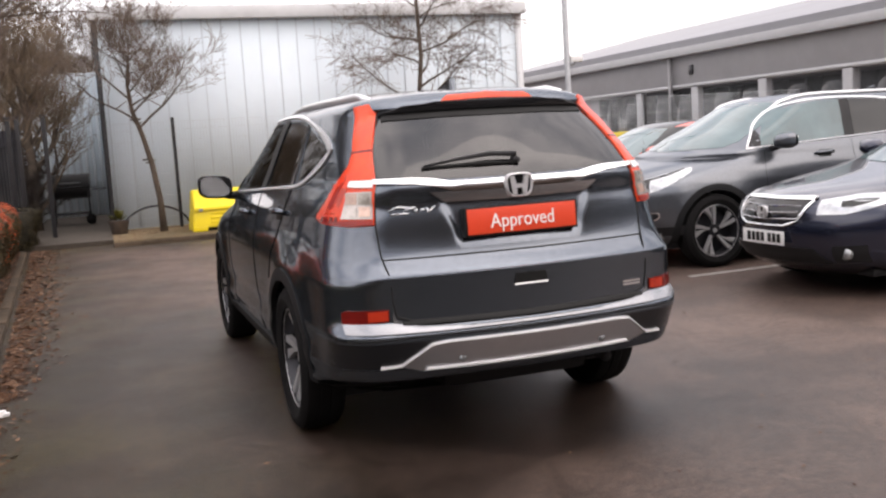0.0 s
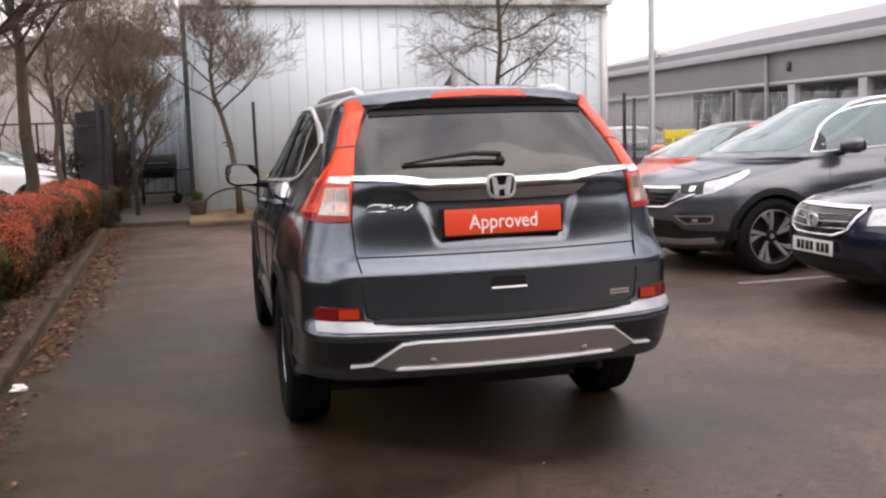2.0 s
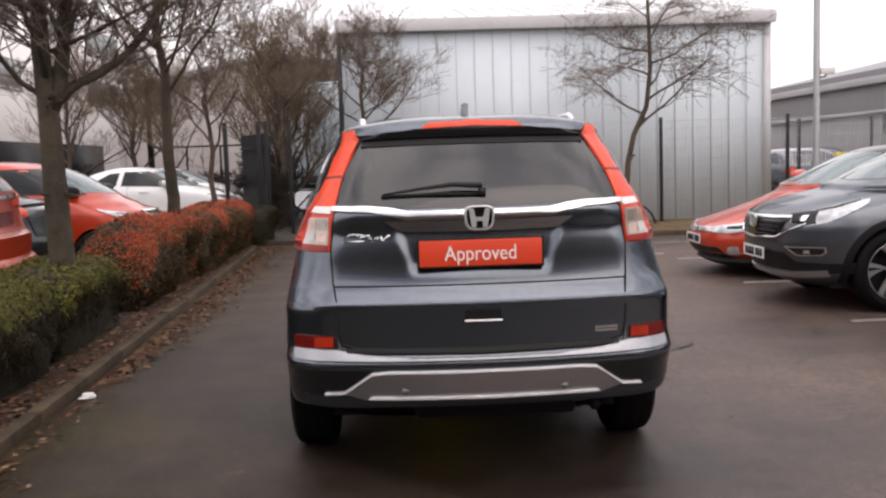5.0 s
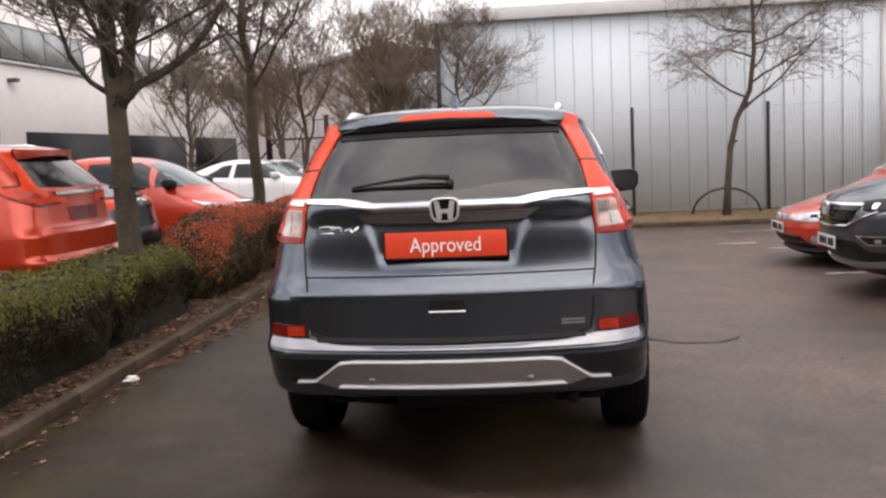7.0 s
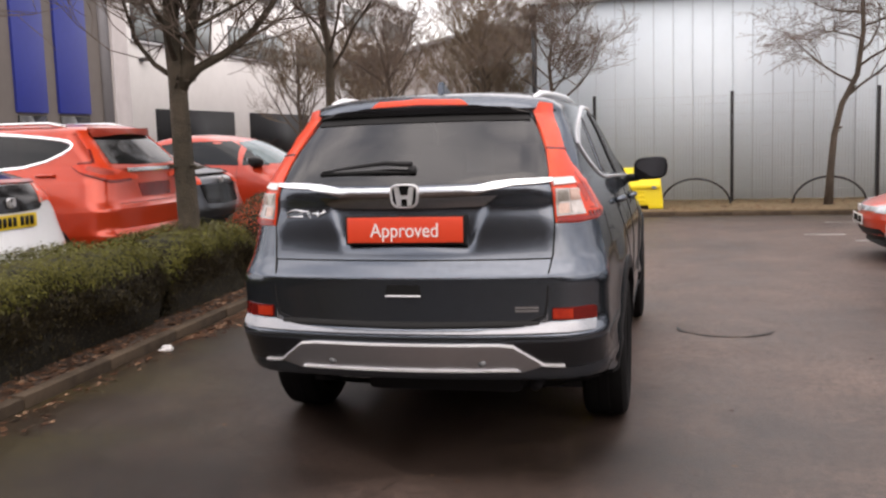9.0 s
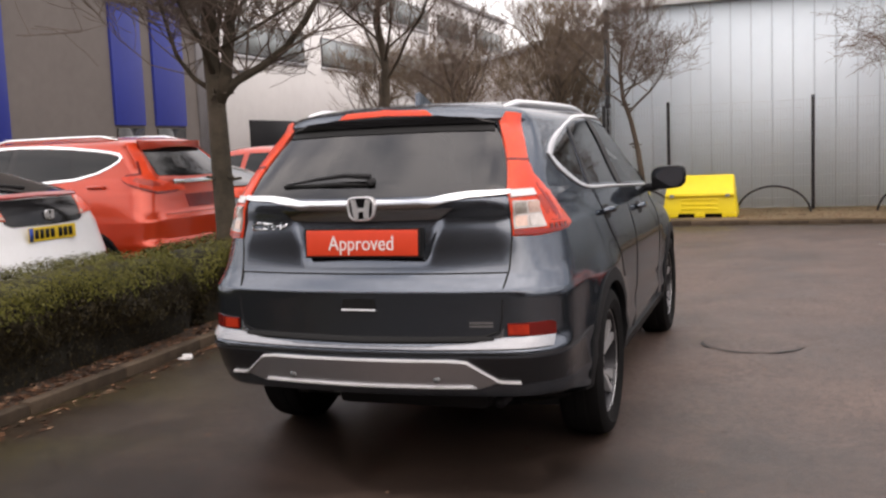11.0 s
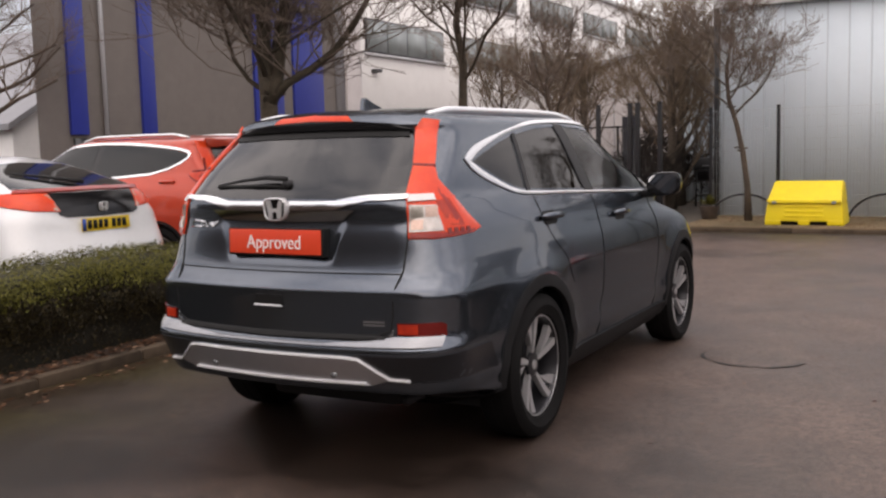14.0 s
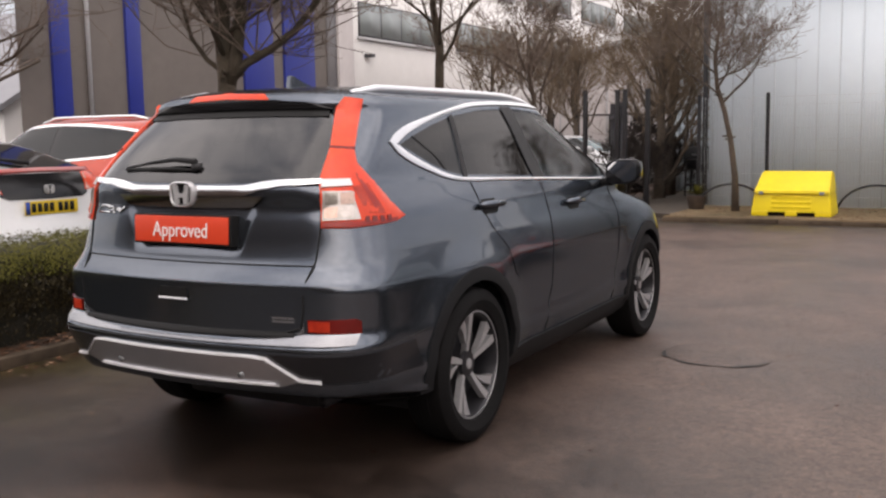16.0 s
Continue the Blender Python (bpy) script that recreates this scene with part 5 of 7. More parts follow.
# planted bed on the hedge side
bed = [(kerb_x(-12) - 0.11, -12), (kerb_x(12.9) - 0.11, 12.9), (-3.72, 12.9), (-3.40, -12)]
tagged(part("planting_bed", prism_mesh(bed, "z", -0.02, 0.055), M_SOIL), "dark soil bed strewn with fallen leaves", "planting bed", kind="structure")
# verge before the fence, with the path beside it
verge = [(-1.55, 12.70), (16.0, 12.70), (16.0, 15.35), (-1.55, 15.35)]
tagged(part("verge", prism_mesh(verge, "z", -0.02, 0.085), M_VERGE), "worn verge of leaf litter and thin grass", "verge", kind="structure")
tagged(part("path", prism_mesh([(-2.95, 13.30), (-1.55, 13.30), (-1.55, 24), (-2.95, 24)], "z", -0.02, 0.075), M_PAVING), "grey slab path through the gate", "path", kind="structure")

# shed
SHED_Y = 15.35
shed = thing("shed", "pale grey sheet-clad industrial shed with a low roof", "building", (0, 0, 0))
part("wall", boxed(-1.45, 7.10, SHED_Y, SHED_Y + 11, 0, 4.02), M_CLAD, shed)
x = -1.40
while x < 7.05:
    part("cladding_rib", boxed(x, x + 0.022, SHED_Y - 0.020, SHED_Y + 0.01, 0.02, 3.98), M_CLAD_SEAM, shed)
    x += 0.365
for y in np.arange(SHED_Y + 0.3, SHED_Y + 10.5, 0.5):
    part("side_rib", boxed(-1.478, -1.44, y, y + 0.04, 0.02, 3.98), M_CLAD_EDGE, shed)
part("fascia", boxed(-1.56, 7.20, SHED_Y - 0.16, SHED_Y + 0.02, 3.96, 4.20, bevel=0.02), M_CLAD_EDGE, shed)
part("corner_flashing", boxed(6.98, 7.125, SHED_Y - 0.035, SHED_Y + 0.2, 0.02, 3.97), M_CLAD_EDGE, shed)
bm = bmesh.new()
prism(bm, [(SHED_Y - 0.10, 4.212), (SHED_Y + 5.5, 5.25), (SHED_Y + 11.1, 4.20), (SHED_Y + 11.1, 4.03), (SHED_Y + 0.03, 4.03)], "x", -1.54, 7.18)
part("roof", bm, M_ROOF, shed)
x = -1.5
while x < 7.15:
    bm = bmesh.new()
    prism(bm, [(SHED_Y - 0.09, 4.205), (SHED_Y + 5.4, 5.225), (SHED_Y + 5.4, 5.27), (SHED_Y - 0.09, 4.245)], "x", x, x + 0.04)
    part("roof_rib", bm, M_ROOF, shed)
    x += 0.42
part("downpipe", tubed([(-1.50, SHED_Y - 0.10, 4.0), (-1.50, SHED_Y - 0.09, 0.1)], 0.05), M_FENCE, shed, "dark downpipe on the corner")

# further walls behind the trees
far = thing("rear_workshop", "pale rendered workshop behind the bare trees", "building", (0, 0, 0))
part("wall", prism_mesh([(-9.3, 0), (0.6, 0), (0.6, 4.0), (-4.4, 4.85), (-9.3, 3.75)], "y", 27, 38), M_PALE_WALL, far)
part("roof", prism_mesh([(-9.6, 3.82), (-9.6, 3.70), (-4.4, 4.86), (0.9, 3.96), (0.9, 4.08), (-4.4, 4.98)], "y", 26.7, 38.4), M_SHOW_TRIM, far)
for k in range(12):
    part("wall_seam", boxed(-9.1 + 0.8 * k, -9.06 + 0.8 * k, 26.975, 27.01, 0, 3.7), M_SHOW_TRIM, far)

side = thing("corrugated_screen", "pale corrugated metal screen at the end of the path", "screen", (0, 0, 0))
part("sheet", boxed(-3.9, -1.46, 21.5, 21.56, 0, 3.55), M_CLAD, side)
for k in range(15):
    part("corrugation", boxed(-3.86 + 0.162 * k, -3.79 + 0.162 * k, 21.46, 21.51, 0, 3.53), M_CLAD_SEAM, side)
cart = thing("barbecue_trolley", "black barrel barbecue on a wheeled trolley by the path", "barbecue", (-2.26, 18.4, 0.075))
half = [(0.27 * math.cos(math.pi * k / 14), 0.27 * math.sin(math.pi * k / 14)) for k in range(15)]
part("lid", prism_mesh([(u, 0.80 + v * 1.05) for u, v in half], "x", -0.40, 0.40), M_BLACK_PLASTIC, cart, "domed black lid")
part("bowl", prism_mesh([(u, 0.785 - v * 0.85) for u, v in reversed(half)], "x", -0.39, 0.39), M_FENCE, cart)
part("lid_handle", tubed([(-0.2, -0.26, 0.9), (-0.2, -0.31, 0.9), (0.2, -0.31, 0.9), (0.2, -0.26, 0.9)], 0.012), M_GALV, cart)
part("side_shelf", boxed(0.41, 0.72, -0.22, 0.22, 0.72, 0.75, bevel=0.01), M_FENCE, cart)
part("tray", boxed(-0.36, 0.36, -0.24, 0.24, 0.22, 0.26, bevel=0.01), M_FENCE, cart)
for x in (-0.36, 0.36):
    for y in (-0.24, 0.24):
        part("leg", tubed([(x, y, 0.0), (x * 0.95, y, 0.78)], 0.02), M_FENCE, cart)
for y in (-0.28, 0.25):
    part("wheel", tubed([(0.36, y, 0.10), (0.36, y + 0.03, 0.10)], 0.10, 18), M_TYRE, cart)
tub = thing("planter", "low terracotta-brown planter with a yellow-green plant", "planter", (-1.42, 14.35, 0.075))
bm = bmesh.new()
tube(bm, [(0, 0, 0), (0, 0, 0.05), (0, 0, 0.24), (0, 0, 0.25)], [0.13, 0.14, 0.18, 0.17], 18)
part("pot", bm, M_SOIL, tub)
bm = bmesh.new()
pr = random.Random(4)
for k in range(90):
    a, e = pr.uniform(0, 6.28), pr.uniform(0.3, 1.4)
    d = Vector((math.cos(a) * math.cos(e), math.sin(a) * math.cos(e), math.sin(e)))
    p = Vector((0, 0, 0.24)) + d * 0.05
    q = p + d * pr.uniform(0.08, 0.2)
    s = Vector((-math.sin(a), math.cos(a), 0)) * 0.018
    bm.faces.new([bm.verts.new(p - s * 0.4), bm.verts.new((p + q) / 2 - s), bm.verts.new(q), bm.verts.new((p + q) / 2 + s)])
part("leaves", bm, M_GREEN, tub)

# white office with a grey and blue hall beside it
office = thing("office_building", "white rendered office with dark ribbon windows", "building", (0, 0, 0))
part("wall", boxed(-30, -20, 30.0, 75, 0, 11.5), M_WHITE_WALL, office)
part("parapet", boxed(-30.2, -19.8, 29.95, 75.1, 11.5, 11.8), M_SHOW_TRIM, office)
for z0, z1 in ((5.75, 7.2), (9.0, 10.4)):
    for k in range(5):
        y0 = 31.5 + 8.8 * k
        w = part("window", boxed(-20.06, -19.94, y0, y0 + 6.9, z0, z1), M_FRAME_DARK, office, "dark framed window")
        for j in range(4):
            part("pane", boxed(-19.945, -19.93, y0 + 0.08 + 1.71 * j, y0 + 1.69 + 1.71 * j, z0 + 0.08, z1 - 0.08), M_OFFICE_GLASS, w)
        part("sill", boxed(-20.0, -19.86, y0 - 0.1, y0 + 7.0, z0 - 0.14, z0 - 0.01), M_SHOW_TRIM, w)
for y0, y1 in ((33.0, 40.4), (42.3, 50.4), (52.2, 60.0)):
    part("ground_window", boxed(-20.05, -19.93, y0, y1, 0.4, 3.0), M_DIM_WINDOW, office, "dark ground floor window")
part("corner_pier", boxed(-20.4, -19.90, 29.95, 31.0, 0, 11.5, bevel=0.03), M_PALE_WALL, office, "pale grey corner pier")
part("wall_lamp", boxed(-19.99, -19.6, 31.9, 32.2, 4.9, 5.05, bevel=0.03), M_FRAME_DARK, office)

hall = thing("clad_hall", "warm grey hall with royal blue vertical panels", "building", (0, 0, 0))
part("wall", prism_mesh([(-20.1, 14.9), (-20.1, 29.9), (-36, 42.0), (-36, 30.2)], "z", 0, 13), M_BRICK_GREY, hall)
for y0, y1, zz in ((15.97, 16.60, 2.2), (18.74, 19.32, 2.0), (24.2, 25.85, 2.7), (26.5, 28.4, 2.7)):
    part("blue_panel", boxed(-20.13, -20.0, y0, y1, zz, 12.6, bevel=0.02), M_BLUE, hall, "royal blue panel")
    part("panel_joint", boxed(-20.11, -19.985, y0 - 0.01, y1 + 0.01, 6.9, 7.12), M_BRICK_GREY, hall)
    part("panel_glazing", boxed(-20.12, -20.02, y0 + 0.1, y1 - 0.1, 0.3, zz - 0.1), M_WINDOW, hall)
part("rain_pipe", tubed([(-20.0, 17.25, 0), (-20.0, 17.25, 12.5)], 0.07), M_SHOW_TRIM, hall)
part("end_trim", boxed(-20.14, -20.0, 29.35, 29.9, 0, 13), M_SHOW_WALL, hall)
shop = thing("far_gabled_building", "white gabled building in the distance", "building", (0, 0, 0))
part("wall", prism_mesh([(32.2, 0), (32.2, 3.5), (44.0, 10.4), (55.8, 3.5), (55.8, 0)], "x", -62, -44), M_WHITE_WALL, shop)
for lo, hi in (((31.6, 3.25), (44.0, 10.5)), ((56.4, 3.25), (44.0, 10.5))):
    part("roof_slope", prism_mesh([lo, (lo[0], lo[1] + 0.35), (hi[0], hi[1] + 0.35), hi], "x", -62.5, -43.5), M_SHOW_FASCIA, shop)
post = thing("swan_neck_post", "black steel post with a bent swan-neck top", "post", (-7.88, 25.3, 0))
part("post_shaft", tubed([(0, 0, 0), (0, 0, 3.9), (-0.02, 0, 4.15), (-0.12, 0, 4.30), (-0.38, 0, 4.36)], [0.09, 0.075, 0.075, 0.07, 0.06], 12), M_FENCE, post)
part("post_head", tubed([(-0.36, 0, 4.37), (-0.62, 0, 4.27)], [0.09, 0.08], 10), M_FENCE, post)

bar = thing("boundary_rail", "black steel rail between posts behind the parked cars", "rail", (-7.8, 25.3, 0))
for k in range(4):
    part("rail_post", boxed(1.0 * k - 0.03, 1.0 * k + 0.03, -0.03, 0.03, 0, 2.08, bevel=0.006), M_FENCE, bar)
for z in (1.0, 2.05):
    part("rail", tubed([(-0.05, 0, z), (3.05, 0, z)], 0.028), M_FENCE, bar)

# showroom along the other side
show = thing("showroom", "long grey metal-clad showroom with shaded windows", "building", (0, 0, 0))
part("wall", boxed(14.06, 30, -16, 34, 0, 2.5), M_SHOW_WALL, show)
part("fascia", boxed(13.96, 30, -16.1, 34.1, 2.46, 3.28, bevel=0.01), M_SHOW_WALL, show, "flat grey fascia band")
part("fascia_step", boxed(13.90, 14.0, -16.1, 34.1, 2.40, 2.50), M_SHOW_TRIM, show)
part("gutter", boxed(13.72, 14.2, -16.3, 34.3, 3.28, 3.50, bevel=0.03), M_SHOW_TRIM, show)
part("roof", prism_mesh([(13.8, 3.48), (30.2, 3.48), (30.2, 3.6), (22, 5.4), (13.8, 3.7)], "y", -16.3, 34.3), M_SHOW_FASCIA, show)
for k in range(14):
    y0 = -15.5 + 2.85 * k + (17.0 - 14.2) * 0.07
    w = part("showroom_window", boxed(14.0, 14.1, y0 + 0.25, y0 + 2.6, 0.45, 2.36), M_FRAME_DARK, show, "recessed dark window")
    for j in range(2):
        part("pane", boxed(13.99, 14.0, y0 + 0.31 + 1.15 * j, y0 + 1.40 + 1.15 * j, 0.52, 2.30), M_WINDOW, w)
    part("pilaster", boxed(13.90, 14.08, y0 - 0.14, y0 + 0.16, 0, 2.44, bevel=0.01), M_SHOW_TRIM, show)
part("downpipe", tubed([(13.86, 20.0, 3.3), (13.88, 20.0, 0.1)], 0.06), M_SHOW_WALL, show)
part("wall_vent", boxed(13.90, 13.97, 19.0, 19.15, 2.75, 3.0), M_FRAME_DARK, show)

# behind the camera: dark block added out of view for the paint to reflect
back = thing("back_reflection_block", "long dark block added out of view for reflections", "building", (0, 0, 0))
part("wall", boxed(-40, 40, -26, -17, 0, 6.2), M_DARK_BACKDROP, back)
part("roof", prism_mesh([(-16.6, 6.2), (-21.5, 9.2), (-26.4, 6.2)], "x", -40.5, 40.5), M_SHOW_FASCIA, back)

# ---- fence ----
FENCE_Y = 14.80


def fence_panel(x0, x1, name="mesh_fence"):
    f = thing(name, "black-posted steel mesh fence panel on the verge", "fence", (0, 0, 0), group="fence panels")
    part("post", boxed(x0 - 0.03, x0 + 0.03, FENCE_Y - 0.03, FENCE_Y + 0.03, 0.05, 2.12, bevel=0.006), M_FENCE, f)
    bm = bmesh.new()
    x = x0 + 0.05
    while x < x1 - 0.04:
        box(bm, x - 0.0022, x + 0.0022, FENCE_Y - 0.0022, FENCE_Y + 0.0022, 0.12, 2.06)
        x += 0.055
    tagged(part("wire_mesh", bm, M_MESH_WIRE, f), kind="stuff")
    bm = bmesh.new()
    for z in (0.14, 0.30, 0.50, 0.70, 0.90, 1.10, 1.30, 1.50, 1.70, 1.90, 2.04):
        box(bm, x0 + 0.03, x1 - 0.03, FENCE_Y - 0.008, FENCE_Y - 0.003, z, z + 0.004)
    tagged(part("wire_mesh", bm, M_MESH_WIRE, f), kind="stuff")
    return f


for k in range(-1, 6):
    x0 = -0.30 + 2.52 * k
    fence_panel(max(x0, -1.50), x0 + 2.52)
for x in (-3.76, -3.11, -2.96, -2.52):
    g = thing("gate_post", "black steel gate post", "post", (x, 15.0, 0), group="gate posts")
    part("post_shaft", boxed(-0.04, 0.04, -0.04, 0.04, 0, 2.25, bevel=0.008), M_FENCE, g)
    part("post_cap", boxed(-0.05, 0.05, -0.05, 0.05, 2.25, 2.28, bevel=0.008), M_FENCE, g)
gate = thing("palisade_gate", "black palisade gate standing open beside the path", "gate", (-2.99, 15.06, 0), 121)
for k in range(11):
    part("pale", boxed(0.115 * k, 0.115 * k + 0.088, -0.012, 0.012, 0.12, 2.05, bevel=0.004), M_FENCE, gate)
for z in (0.4, 1.75):
    part("rail", boxed(-0.02, 1.26, 0.012, 0.045, z, z + 0.05, bevel=0.004), M_FENCE, gate)
for x in (7.57, 9.04, 10.6):
    g = thing("fence_post", "slim black fence post beside the shed", "post", (x, 15.0, 0), group="far fence posts")
    part("post_shaft", boxed(-0.03, 0.03, -0.03, 0.03, 0, 2.0, bevel=0.006), M_FENCE, g)
    part("post_cap", boxed(-0.035, 0.035, -0.035, 0.035, 2.0, 2.02, bevel=0.004), M_FENCE, g)
for x in (-0.78, 1.55, 3.85):
    h = thing("hoop_rail", "dark steel hoop guard on the verge", "hoop", (x, 14.25, 0.08), group="hoop guards")
    pts = [(-0.62 * math.cos(a), 0, 0.50 * math.sin(a) - 0.04) for a in (math.pi * k / 18 for k in range(19))]
    part("hoop", tubed(pts, 0.020, 8), M_FENCE, h)
    for s in (-1, 1):
        part("foot", tubed([(s * 0.62, 0, -0.06), (s * 0.62, 0, 0.012)], 0.035, 10), M_FENCE, h)

# lamp column with a camera on it
lamp = thing("lamp_column", "tall grey steel lamp column with a camera", "lamp post", (7.46, 13.94, 0))
part("column", tubed([(0, 0, 0), (0, 0, 1.2), (0, 0, 1.25), (0, 0, 8.0)], [0.085, 0.085, 0.062, 0.05], 14), M_GALV, lamp)
part("base_plate", boxed(-0.14, 0.14, -0.14, 0.14, 0.08, 0.11, bevel=0.006), M_GALV, lamp)
part("lantern", boxed(-0.7, 0.05, -0.12, 0.12, 7.98, 8.12, bevel=0.03), M_GALV, lamp)
part("camera_housing", boxed(0.06, 0.34, -0.06, 0.06, 2.80, 2.92, bevel=0.02), M_PLATE_W, lamp, "white security camera")
part("camera_arm", tubed([(0.0, 0, 2.74), (0.16, 0, 2.76), (0.2, 0, 2.82)], 0.02), M_GALV, lamp)

# grit bin
bin_ = thing("grit_bin", "bright yellow plastic grit bin with a sloping lid", "grit bin", (0.37, 13.62, 0.085))


def bin_shape(outline, half, bevel):
    """A moulded side outline carried across, narrowing upwards."""
    bm = bmesh.new()
    prism(bm, outline, "x", -half, half)
    bmesh.ops.bevel(bm, geom=bm.edges[:], offset=bevel, segments=3, affect="EDGES")
    for v in bm.verts:
        v.co.x *= 1.0 - 0.19 * v.co.z
    return bm


part("bin_tub", bin_shape([(-0.43, 0.06), (-0.43, 0.10), (-0.375, 0.37), (0.37, 0.37), (0.40, 0.06)], 0.62, 0.02), M_BIN, bin_)
for x0, x1 in ((-0.61, -0.36), (-0.09, 0.09), (0.36, 0.61)):
    part("foot", boxed(x0, x1, -0.43, 0.40, 0.0, 0.08, bevel=0.015), M_BIN, bin_)
# black block fills the open fork gap to stand for its shade
part("fork_slot_shade", boxed(-0.55, 0.55, -0.36, 0.34, 0.004, 0.07), M_INK, bin_, "black block for the shade in the fork gap")
part("bin_lid", bin_shape([(-0.425, 0.355), (-0.43, 0.395), (-0.40, 0.42), (0.06, 0.685), (0.12, 0.70), (0.34, 0.70), (0.40, 0.66), (0.41, 0.355)], 0.62, 0.018), M_BIN, bin_, "sloping yellow lid")
for k in range(3):
    y0 = -0.43 + 0.2037 * (0.045 + 0.075 * k)
    part("moulded_rib", boxed(-0.30, 0.30, y0 - 0.014, y0 + 0.04, 0.130 + 0.075 * k, 0.165 + 0.075 * k, bevel=0.010), M_BIN, bin_)
for x in (-0.46, 0.46):
    part("lid_catch", boxed(x - 0.035, x + 0.035, -0.445, -0.42, 0.345, 0.395, bevel=0.008), M_GALV, bin_, "grey metal catch")
    part("hinge", boxed(x - 0.06, x + 0.06, 0.37, 0.42, 0.62, 0.69, bevel=0.01), M_BIN, bin_)

# cover in the asphalt and bay lines
cover = thing("asphalt_patch", "round sunken asphalt patch with a cracked edge", "road patch", (0, 0, 0))
rnd = random.Random(4)
rim = [(0.335 + rnd.uniform(-0.012, 0.012), 2 * math.pi * k / 40) for k in range(40)]
bm = bmesh.new()
top = [bm.verts.new((1.5 + r * math.cos(a), 3.3 + r * math.sin(a), 0.004)) for r, a in rim]
foot = [bm.verts.new((1.5 + r * 1.06 * math.cos(a), 3.3 + r * 1.06 * math.sin(a), -0.004)) for r, a in rim]
bm.faces.new(top)
for k in range(40):
    bm.faces.new((foot[k], foot[(k + 1) % 40], top[(k + 1) % 40], top[k]))
part("patch_fill", bm, M_ASPHALT, cover)
for k0, k1 in ((20, 25), (25, 31), (31, 38)):
    bm = bmesh.new()
    for k in range(k0, k1):
        (r0, a0), (r1, a1) = rim[k], rim[(k + 1) % 40]
        w0, w1 = (0.004 + 0.022 * math.sin(math.pi * (q - k0) / (k1 - k0)) for q in (k, k + 1))
        bm.faces.new([bm.verts.new((1.5 + r * math.cos(a), 3.3 + r * math.sin(a), 0.0055)) for r, a in ((r0, a0), (r1, a1), (r1 + w1, a1), (r0 + w0, a0))])
    bmesh.ops.remove_doubles(bm, verts=bm.verts[:], dist=0.0005)
    part("edge_crack", bm, M_INK, cover)
for y in (3.82, 6.32, 8.85, 11.3, 1.3):
    ln = part("bay_line", boxed(3.35, 8.0, y - 0.045, y + 0.045, 0.0, 0.004), M_PAINT_LINE)
    tagged(ln, "worn white parking bay line", "bay line", "bay lines", "structure")
tagged(part("bay_line", boxed(2.85, 3.35, 9.55, 9.66, 0.0, 0.004), M_PAINT_LINE), "worn white parking mark", "bay line", "bay lines", "structure")


# ---- other parked cars ----
crv2, _ = build_crv((2.98 + 4.605, 5.02, 0), 90, M_PAINT_STEEL, "steel grey metallic SUV parked nose out in a bay", "parked cars", False, True)

HATCH_LEVELS = [
    (0.17, 0.74, 0.40, 4.00, 0.25, 0.45, 0.10, 0.03, 0.06, 0.15),
    (0.28, 0.86, 0.14, 4.20, 0.24, 0.45, 0.12, 0.03, 0.06, 0.2),
    (0.42, 0.885, 0.05, 4.27, 0.22, 0.45, 0.14, 0.03, 0.06, 0.24),
    (0.56, 0.890, 0.02, 4.30, 0.22, 0.45, 0.14, 0.04, 0.06, 0.26),
    (0.66, 0.892, 0.03, 4.28, 0.22, 0.45, 0.14, 0.05, 0.07, 0.28),
    (0.76, 0.890, 0.06, 4.18, 0.22, 0.45, 0.14, 0.06, 0.08, 0.30),
    (0.84, 0.885, 0.08, 3.95, 0.22, 0.45, 0.14, 0.07, 0.08, 0.30),
    (0.91, 0.875, 0.09, 3.60, 0.22, 0.45, 0.14, 0.08, 0.07, 0.30),
    (0.96, 0.860, 0.10, 3.32, 0.22, 0.42, 0.14, 0.09, 0.06, 0.28),
    (1.02, 0.835, 0.13, 3.12, 0.22, 0.40, 0.14, 0.12, 0.05, 0.26),
    (1.06, 0.815, 0.20, 3.02, 0.22, 0.40, 0.14, 0.13, 0.05, 0.26),
    (1.14, 0.775, 0.42, 2.84, 0.22, 0.38, 0.14, 0.14, 0.05, 0.26),
    (1.25, 0.715, 0.72, 2.60, 0.20, 0.36, 0.12, 0.14, 0.05, 0.26),
    (1.34, 0.66, 1.00, 2.40, 0.20, 0.36, 0.12, 0.12, 0.05, 0.24),
    (1.40, 0.59, 1.25, 2.22, 0.22, 0.34, 0.10, 0.10, 0.05, 0.2),
    (1.435, 0.46, 1.48, 2.02, 0.22, 0.22, 0.06, 0.06, 0.05, 0.12),
    (1.45, 0.10, 1.65, 1.85, 0.05, 0.05, 0.0, 0.0, 0.0, 0.0),
]
